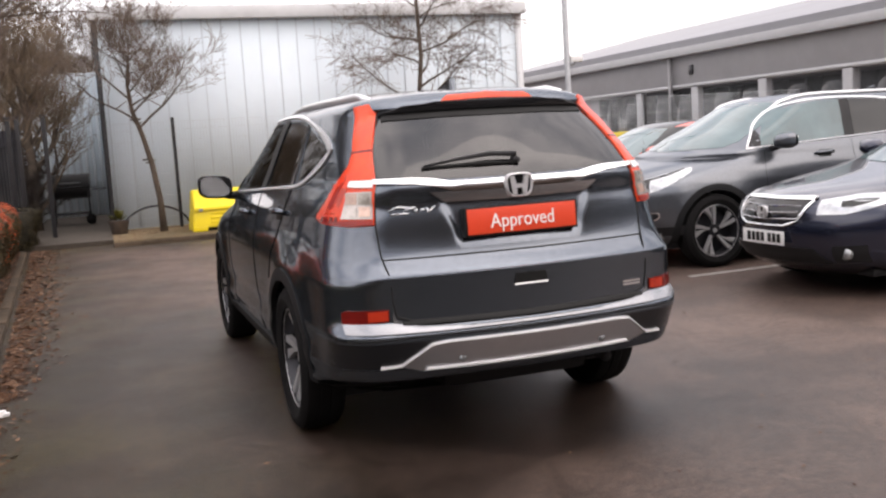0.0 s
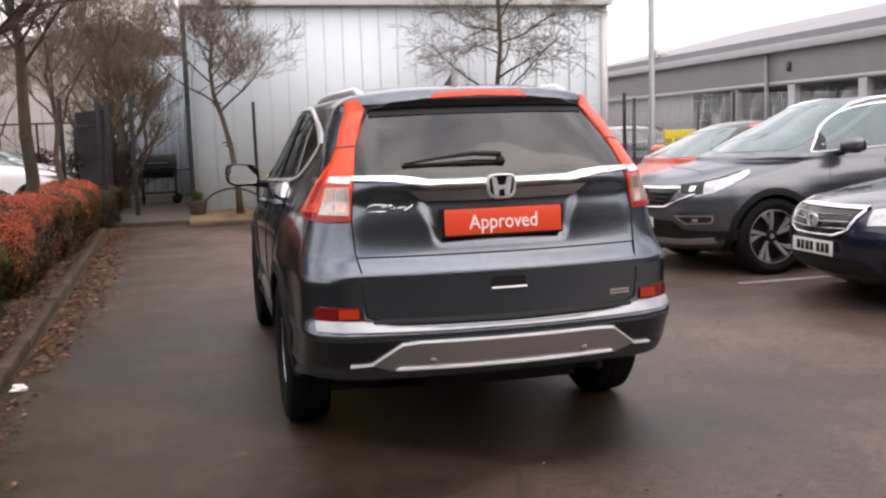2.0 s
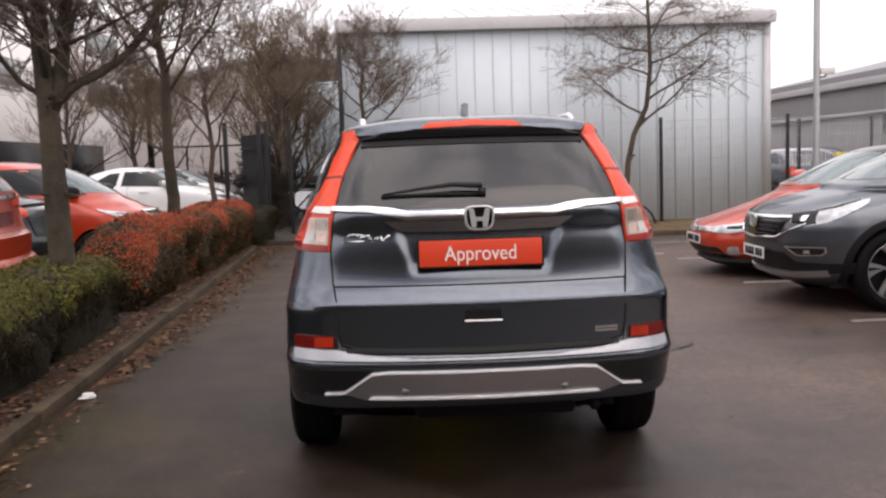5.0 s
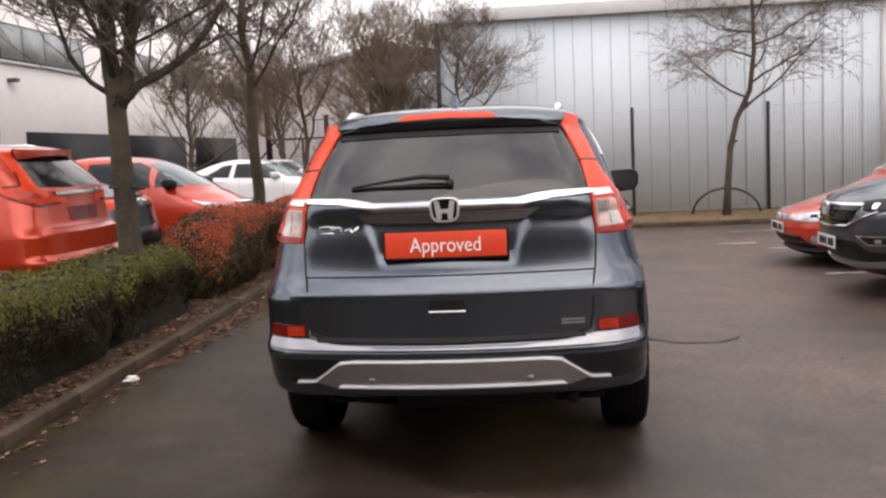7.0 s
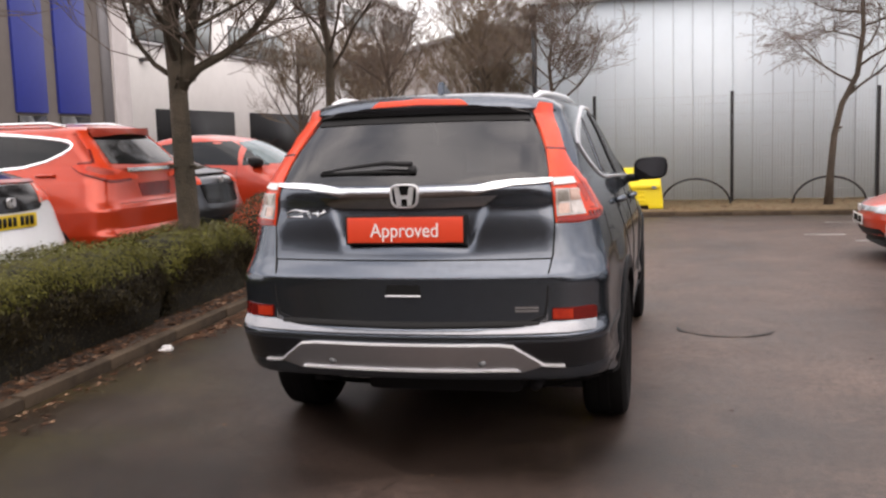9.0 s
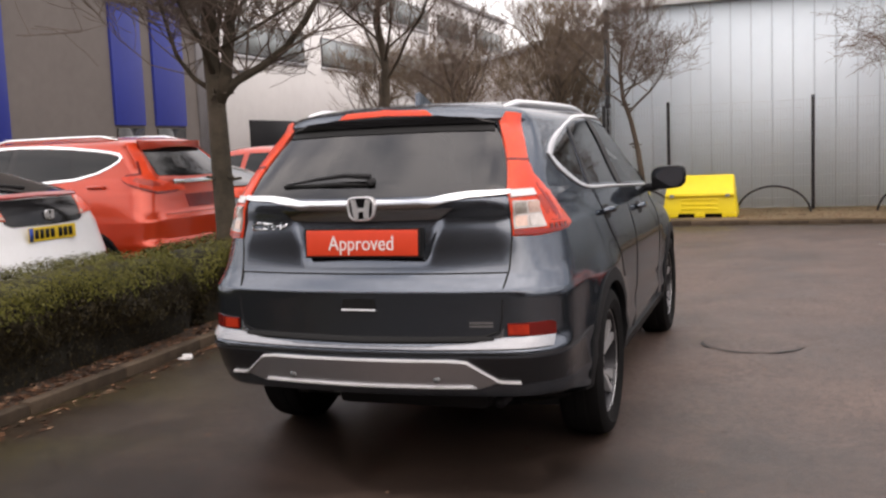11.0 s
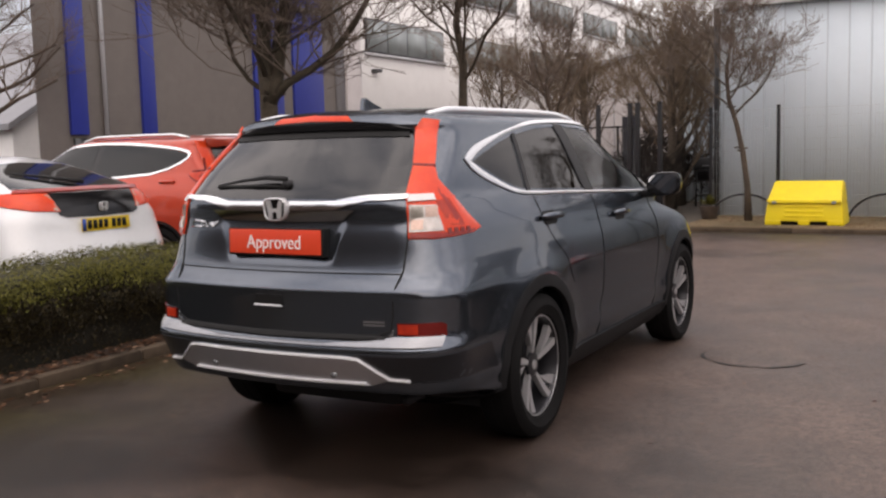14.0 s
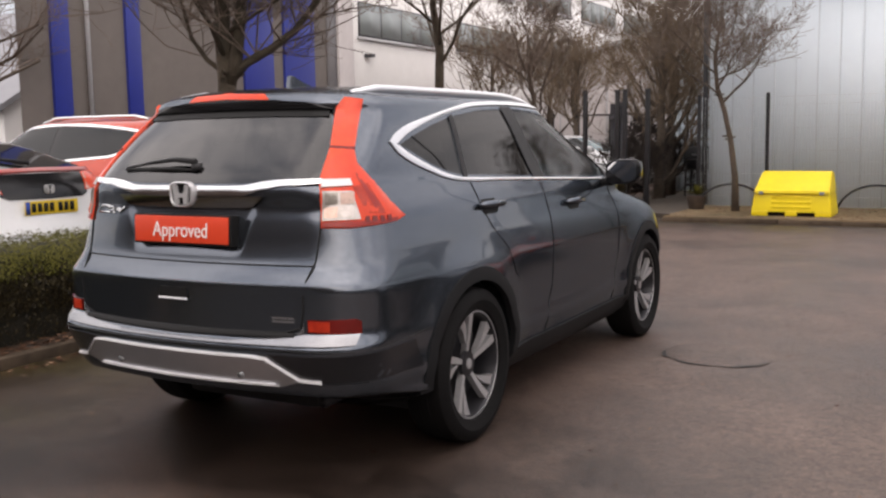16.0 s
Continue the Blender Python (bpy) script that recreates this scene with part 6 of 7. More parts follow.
SEDAN_LEVELS = [
    (0.17, 0.76, 0.40, 4.40, 0.25, 0.45, 0.10, 0.03, 0.06, 0.15),
    (0.28, 0.88, 0.14, 4.62, 0.24, 0.48, 0.12, 0.03, 0.06, 0.22),
    (0.40, 0.905, 0.05, 4.70, 0.22, 0.48, 0.14, 0.03, 0.06, 0.26),
    (0.54, 0.915, 0.02, 4.72, 0.22, 0.48, 0.14, 0.04, 0.06, 0.28),
    (0.66, 0.918, 0.03, 4.70, 0.22, 0.48, 0.14, 0.05, 0.07, 0.30),
    (0.76, 0.915, 0.05, 4.62, 0.22, 0.48, 0.14, 0.06, 0.08, 0.32),
    (0.84, 0.905, 0.06, 4.38, 0.22, 0.48, 0.14, 0.07, 0.08, 0.34),
    (0.91, 0.895, 0.07, 3.98, 0.22, 0.48, 0.14, 0.08, 0.07, 0.34),
    (0.97, 0.880, 0.10, 3.62, 0.22, 0.45, 0.14, 0.09, 0.06, 0.32),
    (1.02, 0.850, 0.45, 3.42, 0.22, 0.42, 0.14, 0.10, 0.05, 0.28),
    (1.08, 0.815, 0.72, 3.26, 0.22, 0.40, 0.14, 0.10, 0.05, 0.28),
    (1.18, 0.755, 0.98, 3.02, 0.22, 0.38, 0.14, 0.10, 0.05, 0.26),
    (1.28, 0.69, 1.22, 2.78, 0.20, 0.36, 0.12, 0.10, 0.05, 0.26),
    (1.36, 0.63, 1.48, 2.55, 0.20, 0.36, 0.10, 0.08, 0.05, 0.22),
    (1.41, 0.52, 1.75, 2.30, 0.20, 0.30, 0.08, 0.06, 0.05, 0.16),
    (1.435, 0.12, 1.95, 2.10, 0.05, 0.05, 0.0, 0.0, 0.0, 0.0),
]


def tall(levels, dz, dw=0.0, dl=0.0):
    """The same shape grown: higher above the sills, wider, longer."""
    out = []
    for r in levels:
        k = min(1.0, max(0.0, (r[0] - 0.2) / 1.2))
        out.append((r[0] + dz * k, r[1] + dw * min(1, r[1] / 0.8), r[2], r[3] + dl, *r[4:]))
    return out


def plain_car(at, rz, paint, label, levels, L, axles, tyre, side, screen, rear_glass, tail=None, head=None, name="car", grille=True, plate_z=(0.55, 0.85), rear_plate=True, rails=False, chrome=False, deck=None, tail_mat=None, mirror_mat=None):
    car = thing(name, label, "car", at, rz, "parked cars")
    spec = {"L": L, "levels": levels, "axles": axles, "tyre": tyre, "track": 0.78, "paint": paint, "belly": 0.19, "wheel": "five"}
    bvh = car_body(car, spec)
    for o in side:
        both(car, bvh, "side_window", o, M_GLASS_FAR, "dark side window", off=0.005, depth=0.012)
    if chrome:
        ys = sorted(side, key=lambda o: min(p[0] for p in o))
        lo = [(min(p[0] for p in ys[0]) - 0.02, min(p[1] for p in ys[0]) - 0.02), (max(p[0] for p in ys[-1]), min(p[1] for p in ys[-1]) - 0.02)]
        for kind in ("right", "left"):
            part("belt_chrome_trim", ribbon(bvh, kind, lo, [(a, b + 0.022) for a, b in lo], off=0.008), M_CHROME, car)
            for o in side:
                part("window_chrome_trim", ribbon(bvh, kind, o, grow(o, 0.02), off=0.007, closed=True), M_CHROME, car)
    part("windscreen", panel(bvh, "front", mirrored(screen), off=0.005, depth=0.012), M_GLASS_SCREEN, car, "windscreen with the sky's reflection in its colour")
    part("rear_window", panel(bvh, "rear", mirrored(rear_glass), off=0.005, depth=0.012), M_GLASS_FAR, car, "dark rear window")
    arch_trims(car, bvh, spec, paint if not rails else M_GREY_PLASTIC, 0.03)
    c, fc = (0.30, 0.95), (0.30, L - 1.0)
    if deck:
        part("dark_lower_tailgate", panel(bvh, "rear", mirrored(deck), off=0.010, depth=0.02), M_DARK_GLOSS, car, "gloss black lower tailgate glass")
    if tail:
        corner_lamps(car, bvh, "tail_lamp", tail, tail_mat or M_LAMP_RED, c, "red tail lamp", off=0.012, depth=0.02, puff=0.006)
    if head:
        for s in (1, -1):
            lamp = part("headlamp", panel(bvh, (s, *fc), around(head, *fc), off=0.010, depth=0.02, puff=0.004), M_LAMP_HEAD, car, "clear headlamp")
            mid = [tuple(sum(p[i] for p in head) / len(head) * 0.62 + q[i] * 0.38 for i in range(3)) for q in head]
            part("lamp_bowl", panel(bvh, (s, *fc), around(mid, *fc), off=0.014, depth=0.008), M_DARK_GLOSS, lamp)
    if grille:
        z = plate_z[0] + 0.20
        part("grille", panel(bvh, "front", mirrored([(0, z + 0.09), (0.40, z + 0.09), (0.34, z - 0.06), (0.22, z - 0.09), (0, z - 0.09)]), off=0.008, depth=0.03), M_DARK_GLOSS, car, "dark grille with bright bars")
        for k in range(3):
            zz = z - 0.055 + 0.048 * k
            part("grille_bar", ribbon(bvh, "front", [(-0.34, zz + 0.004), (0, zz - 0.006), (0.34, zz + 0.004)], [(-0.34, zz + 0.012), (0, zz + 0.003), (0.34, zz + 0.012)], off=0.012, depth=0.006), M_DARK_CHROME, car)
        top = [(-0.40, z + 0.088), (0.40, z + 0.088)]
        part("grille_frame", ribbon(bvh, "front", top, [(x, zz + 0.02) for x, zz in top], off=0.020, depth=0.03), M_CHROME, car)
        for s in (1, -1):
            e = [(s * 0.40, z + 0.09), (s * 0.34, z - 0.06), (s * 0.22, z - 0.095), (0, z - 0.097)]
            part("grille_frame", ribbon(bvh, "front", e, [(a + s * 0.018, b - 0.012) for a, b in e], off=0.020, depth=0.03), M_CHROME, car)
        yb = lay(bvh, "front", 0, z, 0)[0].y
        badge(car, pose(0, yb + 0.04, z, 0, 0, 180), 0.075)
        part("lower_intake", panel(bvh, "front", mirrored([(0, 0.40), (0.46, 0.40), (0.54, 0.28), (0, 0.27)]), off=0.006, depth=0.02), M_BLACK_PLASTIC, car)
        for s in (1, -1):
            yy = lay(bvh, "front", s * 0.64, 0.36, 0.0)[0]
            cup = part("fog_lamp", panel(bvh, "front", [(s * 0.56, 0.29), (s * 0.74, 0.30), (s * 0.75, 0.43), (s * 0.58, 0.42)], off=0.004, depth=0.01), M_BLACK_PLASTIC, car, "round fog lamp in a dark recess")
            part("fog_lens", tubed([yy - Vector((0, 0.03, 0)), yy + Vector((0, 0.010, 0))], [0.050, 0.044], 16), M_LAMP_HEAD, cup)
        yb = lay(bvh, "front", 0, plate_z[0], 0)[0].y
        number_plate(car, pose(0, yb + 0.02, plate_z[0], 0, 0, 180), M_PLATE_W)
    if rear_plate:
        yb = lay(bvh, "rear", 0.26, plate_z[1], 0)[0].y
        number_plate(car, pose(0, yb - 0.035, plate_z[1]), M_PLATE_Y, True)
    zb = max(p[1] for p in side[-1]) * 0.2 + min(p[1] for p in side[-1]) * 0.8
    ym = max(p[0] for p in side[-1]) - 0.14
    xm = lay(bvh, "right", ym, zb, 0)[0].x
    for s in (1, -1):
        mirror_unit(car, s, ym, zb, xm + 0.02, mirror_mat or paint)
    for kind in ("right", "left"):
        for o in side[:2]:
            hy, hz = sum(p[0] for p in o) / len(o), min(p[1] for p in o) - 0.10
            p = [lay(bvh, kind, hy + d, hz, o2)[0] for d, o2 in ((-0.10, 0.004), (-0.07, 0.024), (0.07, 0.024), (0.10, 0.004))]
            part("door_handle", tubed(p, 0.014, 8), paint, car)
        for gy in (axles[0] + 0.95, axles[1] - 0.62):
            line = [(gy, min(p[1] for p in side[0]) - 0.02), (gy - 0.02, 0.6), (gy - 0.06, 0.32)]
            part("door_gap", ribbon(bvh, kind, line, [(a + 0.005, b) for a, b in line], off=0.0012, depth=0.003), M_INK, car)
    if rails:
        for s in (1, -1):
            pts = [lay(bvh, "top", s * 0.52, 0.75 + 1.6 * k / 8, 0.0)[0] + Vector((0, 0, 0.035 if 0 < k < 8 else 0)) for k in range(9)]
            part("roof_rail", tubed(pts, 0.018), M_CHROME, car, "bright roof rail")
    return car, bvh


H_SIDE = [[(0.95, 1.10), (1.55, 1.07), (1.62, 1.36), (1.40, 1.34)], [(1.66, 1.065), (2.78, 1.02), (2.48, 1.28), (2.22, 1.375), (1.72, 1.375)]]
H_SCREEN = [(0, 1.385), (0.45, 1.36), (0.55, 1.24), (0.66, 1.04), (0, 1.0)]
H_REAR = [(0, 1.385), (0.40, 1.36), (0.52, 1.24), (0.60, 1.10), (0, 1.085)]
# white hatchback, tail to the hedge
BLUNT = {1.02: 0.115, 1.06: 0.135, 1.14: 0.20, 1.25: 0.58, 1.34: 0.94}
civic, civic_bvh = plain_car((-3.74, 2.56, 0), 90, M_PAINT_WHITE, "white hatchback parked tail towards the hedge", tall([(z, w, BLUNT.get(z, r), *rest) for z, w, r, *rest in HATCH_LEVELS], 0.05), 4.30, (0.86, 3.46), 0.325,
    [[(p[0], p[1] + 0.04) for p in o] for o in H_SIDE], [(x, z + 0.04) for x, z in H_SCREEN], [(0, 1.43), (0.42, 1.41), (0.57, 1.29), (0.63, 1.212), (0, 1.205)],
    tail=[(0.47, 0.13, 1.165), (0.41, 0.12, 1.015), (0.62, 0.20, 1.03), (0.80, 0.50, 1.09), (0.84, 0.80, 1.14), (0.70, 0.35, 1.175)], grille=False, plate_z=(0.5, 0.895), name="hatchback_car",
    deck=[(0, 1.165), (0.47, 1.165), (0.42, 0.990), (0.36, 0.966), (0, 0.960)])
part("spoiler_bar", ribbon(civic_bvh, "rear", [(-0.66, 1.168), (0, 1.178), (0.66, 1.168)], [(-0.64, 1.190), (0, 1.200), (0.64, 1.190)], off=0.022, depth=0.04), M_LAMP_RUBY, civic, "red tinted spoiler bar")
for s in (1, -1):
    inner = [(0.475, 0.13, 1.15), (0.42, 0.12, 1.022), (0.46, 0.13, 1.024), (0.51, 0.14, 1.15)]
    part("clear_lens", panel(civic_bvh, (s, 0.30, 0.95), around(inner, 0.30, 0.95), off=0.017, depth=0.008), M_LAMP_AMBER, civic, "pale inner tail lens")
badge(civic, pose(0, lay(civic_bvh, "rear", 0, 1.04, 0)[0].y - 0.03, 1.04), 0.058)
w = [lay(civic_bvh, "rear", x, z, o)[0] for x, z, o in ((0.0, 1.225, 0.03), (-0.2, 1.27, 0.03), (-0.42, 1.32, 0.02))]
part("rear_wiper", tubed(w, [0.018, 0.013, 0.007], 8), M_BLACK_PLASTIC, civic, "black rear wiper")
part("roof_aerial", tubed([(0, 1.55, 1.48), (0, 1.50, 1.52), (0, 1.44, 1.54)], [0.03, 0.02, 0.008], 8), M_PAINT_WHITE, civic)

# red estate-like SUV beside it
R_LEVELS = tall([(r[0], r[1] + 0.015, r[2], r[3] - 0.02, *r[4:]) for r in CRV_LEVELS], 0.03)
R_LOOP = [(0.598, 1.470), (0.612, 1.438), (0.69, 1.388), (0.84, 1.325), (1.08, 1.272), (1.95, 1.215), (2.60, 1.185), (3.04, 1.165), (2.96, 1.25), (2.84, 1.36), (2.70, 1.465), (2.56, 1.54), (2.36, 1.588), (2.1, 1.605), (1.88, 1.610), (1.5, 1.598), (1.2, 1.578), (0.92, 1.550), (0.72, 1.522), (0.63, 1.497)]
R_SIDE = [[(0.622, 1.468), (0.635, 1.446), (0.70, 1.402), (0.85, 1.340), (1.10, 1.284), (1.17, 1.558), (0.92, 1.532), (0.72, 1.505), (0.645, 1.486)], [(1.14, 1.273), (1.92, 1.23), (1.86, 1.588), (1.5, 1.58), (1.21, 1.56)], [(2.0, 1.226), (2.92, 1.185), (2.82, 1.33), (2.66, 1.45), (2.52, 1.525), (2.33, 1.57), (1.95, 1.588)]]
redsuv, red_bvh = plain_car((-3.85, 4.98, 0), 90, M_PAINT_RED2, "metallic red SUV with chrome-edged side windows, tail to the hedge", R_LEVELS, 4.585, (0.92, 3.58), 0.36, R_SIDE,
    [(x, z + 0.03) for x, z in CRV_SCREEN], [(x * 0.97, z + 0.03) for x, z in CRV_REAR_GLASS],
    tail=[(0.52, 0.52, 1.60), (0.60, 0.36, 1.40), (0.62, 0.28, 1.25), (0.40, 0.19, 1.19), (0.30, 0.18, 1.17), (0.30, 0.18, 1.125), (0.66, 0.24, 1.115), (0.78, 0.46, 1.20), (0.80, 0.52, 1.265), (0.77, 0.48, 1.295), (0.68, 0.42, 1.305), (0.655, 0.45, 1.42), (0.60, 0.60, 1.61)],
    grille=False, rear_plate=False, name="suv_car", tail_mat=M_LAMP_RED, rails=True, plate_z=(0.6, 0.8))
both(redsuv, red_bvh, "pillar_cover", grow(R_LOOP, -0.012), M_DARK_GLOSS, "gloss black window pillar", off=0.003, depth=0.006)
for kind in ("right", "left"):
    part("window_chrome_trim", ribbon(red_bvh, kind, grow(R_LOOP, -0.010), grow(R_LOOP, 0.014), off=0.008, depth=0.012, closed=True), M_CHROME, redsuv, "chrome trim round the side windows")
part("tailgate_chrome_bar", ribbon(red_bvh, "rear", [(-0.45, 1.20), (0.45, 1.20)], [(-0.45, 1.235), (0.45, 1.235)], off=0.02, depth=0.03), M_CHROME, redsuv)
part("roof_spoiler", ribbon(red_bvh, "rear", [(-0.50, 1.578), (0, 1.583), (0.50, 1.578)], [(-0.52, 1.604), (0, 1.609), (0.52, 1.604)], off=0.055, depth=0.10), M_PAINT_RED2, redsuv, "red roof spoiler")
part("rear_valance", ribbon(red_bvh, "rear", [(-0.76, 0.30), (0.76, 0.30)], [(-0.80, 0.465), (0.80, 0.465)], off=0.006, depth=0.02), M_BLACK_PLASTIC, redsuv, "black lower bumper")
# dark red panel on the surface, painting a recess by its shade
part("plate_recess", panel(red_bvh, "rear", mirrored([(0, 1.085), (0.30, 1.085), (0.27, 0.955), (0, 0.950)]), off=0.004, depth=0.008), M_LAMP_DEEP, redsuv)
for s in (1, -1):
    part("bumper_fold", panel(red_bvh, "rear", [(s * 0.36, 0.60), (s * 0.76, 0.615), (s * 0.76, 0.655), (s * 0.38, 0.635)], off=0.010, depth=0.016), M_PAINT_RED2, redsuv)
# the deep red strips paint the shadow line round each lamp
for s in (1, -1):
    for nm, o, mat in (("lamp_shade_line", [(0.40, 0.19, 1.134), (0.66, 0.24, 1.126), (0.78, 0.46, 1.208), (0.80, 0.52, 1.262), (0.79, 0.50, 1.225), (0.77, 0.45, 1.188), (0.66, 0.24, 1.106), (0.40, 0.19, 1.116)], M_LAMP_DEEP),
                       ("lamp_shade_line", [(0.655, 0.45, 1.42), (0.68, 0.42, 1.305), (0.77, 0.48, 1.297), (0.77, 0.48, 1.285), (0.67, 0.40, 1.290), (0.642, 0.43, 1.42)], M_LAMP_DEEP),
                       ("clear_lens", [(0.60, 0.26, 1.178), (0.70, 0.30, 1.190), (0.755, 0.42, 1.230), (0.74, 0.40, 1.262), (0.66, 0.28, 1.235), (0.60, 0.26, 1.210)], M_LAMP_EMBER)):
        part(nm, panel(red_bvh, (s, 0.30, 0.95), around(o, 0.30, 0.95), off=0.021, depth=0.008, step=0.04), mat, redsuv)
part("bumper_chrome_line", ribbon(red_bvh, "rear", [(-0.75, 0.47), (0.75, 0.47)], [(-0.75, 0.49), (0.75, 0.49)], off=0.01), M_CHROME, redsuv)
# thin ink line in place of the fold's shade
part("tailgate_fold", ribbon(red_bvh, "rear", [(-0.62, 0.90), (0.62, 0.90)], [(-0.62, 0.905), (0.62, 0.905)], off=0.001, depth=0.003), M_INK, redsuv)

# grey hatch, red small car, white cars further along the row
grey, g_bvh = plain_car((-4.35, 7.35, 0), 90, M_PAINT_GRAPHITE, "grey hatchback with black tail panel, behind a tree", tall(HATCH_LEVELS, 0.0), 4.30, (0.86, 3.46), 0.325, H_SIDE, H_SCREEN, H_REAR,
    tail=[(0.42, 0.12, 1.06), (0.44, 0.12, 0.96), (0.66, 0.25, 0.93), (0.82, 0.60, 0.98), (0.70, 0.35, 1.06)], grille=False, rear_plate=False, name="hatchback_car", plate_z=(0.5, 0.8), deck=[(0, 0.95), (0.46, 0.95), (0.40, 0.72), (0, 0.70)])
badge(grey, pose(0, lay(g_bvh, "rear", 0, 1.0, 0)[0].y - 0.03, 1.0), 0.06)
part("spoiler_bar", ribbon(g_bvh, "rear", [(-0.64, 1.055), (0, 1.06), (0.64, 1.055)], [(-0.62, 1.10), (0, 1.11), (0.62, 1.10)], off=0.03, depth=0.04), M_DARK_GLOSS, grey, "gloss black spoiler bar")
part("rear_bumper_insert", panel(g_bvh, "rear", mirrored([(0, 0.55), (0.62, 0.55), (0.55, 0.36), (0, 0.34)]), off=0.006, depth=0.02), M_BLACK_PLASTIC, grey)
CAB = {0.91: 3.80, 0.96: 3.67, 1.02: 3.57, 1.06: 3.50, 1.14: 3.35, 1.25: 3.13, 1.34: 2.90, 1.40: 2.65, 1.435: 2.35, 1.45: 2.15}
J = tall([(z, w, r, CAB.get(z, f), *rest) for z, w, r, f, *rest in HATCH_LEVELS], 0.14, -0.03, -0.25)
plain_car((-3.72 - 4.05, 10.0, 0), -90, M_PAINT_RED, "bright red compact car parked nose to the hedge", J, 4.05, (0.80, 3.30), 0.31, [[(0.95, 1.19), (1.62, 1.16), (1.66, 1.47), (1.40, 1.45)], [(1.70, 1.155), (2.70, 1.12), (2.62, 1.40), (2.45, 1.48), (1.76, 1.48)], [(2.76, 1.12), (3.12, 1.11), (2.72, 1.37)]], [(x * 0.95, z + 0.10) for x, z in H_SCREEN], [(x * 0.95, z + 0.08) for x, z in H_REAR],
    head=[(0.48, 3.88, 0.80), (0.50, 3.88, 0.70), (0.68, 3.75, 0.74), (0.80, 3.35, 0.88), (0.80, 3.30, 0.91), (0.64, 3.65, 0.85)], tail=[(0.64, 0.3, 1.1), (0.64, 0.3, 0.85), (0.80, 0.5, 0.9), (0.78, 0.5, 1.05)], name="compact_car", rear_plate=False, mirror_mat=M_BLACK_PLASTIC)
W_HEAD = [(0.48, 4.15, 0.76), (0.50, 4.15, 0.66), (0.68, 4.05, 0.70), (0.82, 3.60, 0.82), (0.82, 3.52, 0.85), (0.64, 3.9, 0.80)]
for y0, lab, lev in ((18.3, "white hatchback parked beyond the hedge", tall(HATCH_LEVELS, 0.04)), (20.9, "pale silver hatchback parked beyond the hedge", tall(HATCH_LEVELS, 0.0))):
    plain_car((-3.9 - 4.30, y0, 0), -90, M_PAINT_WHITE, lab, lev, 4.30, (0.86, 3.46), 0.325, H_SIDE, H_SCREEN, H_REAR, head=W_HEAD, tail=[(0.64, 0.3, 1.0), (0.64, 0.3, 0.8), (0.80, 0.5, 0.85), (0.78, 0.5, 0.98)], name="hatchback_car", rear_plate=False)

# right-hand row
S_SIDE = [[(1.30, 1.08), (1.95, 1.06), (1.98, 1.34), (1.78, 1.32)], [(2.02, 1.055), (3.02, 1.02), (2.72, 1.25), (2.48, 1.345), (2.05, 1.345)]]
plain_car((3.28 + 4.72, 2.50, 0), 88, M_PAINT_NAVY, "navy blue saloon parked nose out with a chrome-barred grille", SEDAN_LEVELS, 4.72, (1.05, 3.75), 0.33, S_SIDE, [(0, 1.37), (0.46, 1.35), (0.56, 1.22), (0.68, 1.02), (0, 0.99)], [(0, 1.36), (0.40, 1.34), (0.58, 1.12), (0, 1.09)],
    head=[(0.46, 4.58, 0.76), (0.48, 4.60, 0.655), (0.66, 4.50, 0.66), (0.84, 4.10, 0.76), (0.84, 4.0, 0.80), (0.66, 4.36, 0.80)], tail=[(0.64, 0.3, 0.9), (0.64, 0.3, 0.75), (0.84, 0.5, 0.8), (0.82, 0.5, 0.92)], name="saloon_car", plate_z=(0.47, 0.7))
WEDGE = [(z, w, r, {0.28: 4.20, 0.42: 4.24, 0.56: 4.20, 0.66: 3.98, 0.76: 3.66, 0.84: 3.42, 0.91: 3.26, 0.96: 3.15}.get(z, f), *rest) for z, w, r, f, *rest in HATCH_LEVELS]
wedge, wedge_bvh = plain_car((3.10 + 4.25, 7.32, 0), 90, M_PAINT_RED, "bright red hatchback parked nose out in a bay", WEDGE, 4.30, (0.86, 3.46), 0.325, H_SIDE, H_SCREEN, H_REAR,
    head=[(0.40, 4.14, 0.580), (0.42, 4.16, 0.510), (0.68, 4.00, 0.515), (0.84, 3.60, 0.60), (0.84, 3.52, 0.635), (0.64, 3.86, 0.62)], tail=[(0.64, 0.3, 1.0), (0.64, 0.3, 0.8), (0.80, 0.5, 0.85), (0.78, 0.5, 0.98)], name="hatchback_car", grille=False, rear_plate=False)
part("light_bar", ribbon(wedge_bvh, "front", [(-0.42, 0.522), (0, 0.516), (0.42, 0.522)], [(-0.42, 0.570), (0, 0.564), (0.42, 0.570)], off=0.008), M_LAMP_HEAD, wedge, "clear bar between the headlamps")
part("roof_panel", panel(wedge_bvh, "top", [(-0.50, 1.45), (0.50, 1.45), (0.46, 2.32), (-0.46, 2.32)], off=0.004, depth=0.01), M_DARK_GLOSS, wedge, "black glass roof panel")
part("lower_intake", panel(wedge_bvh, "front", mirrored([(0, 0.35), (0.50, 0.35), (0.60, 0.24), (0, 0.22)]), off=0.006, depth=0.02), M_BLACK_PLASTIC, wedge)
part("front_lip", ribbon(wedge_bvh, "front", [(-0.80, 0.18), (0, 0.17), (0.80, 0.18)], [(-0.80, 0.235), (0, 0.22), (0.80, 0.235)], off=0.05, depth=0.06), M_BLACK_PLASTIC, wedge)
number_plate(wedge, pose(0, lay(wedge_bvh, "front", 0, 0.43, 0)[0].y + 0.02, 0.43, 0, 0, 180), M_PLATE_W)
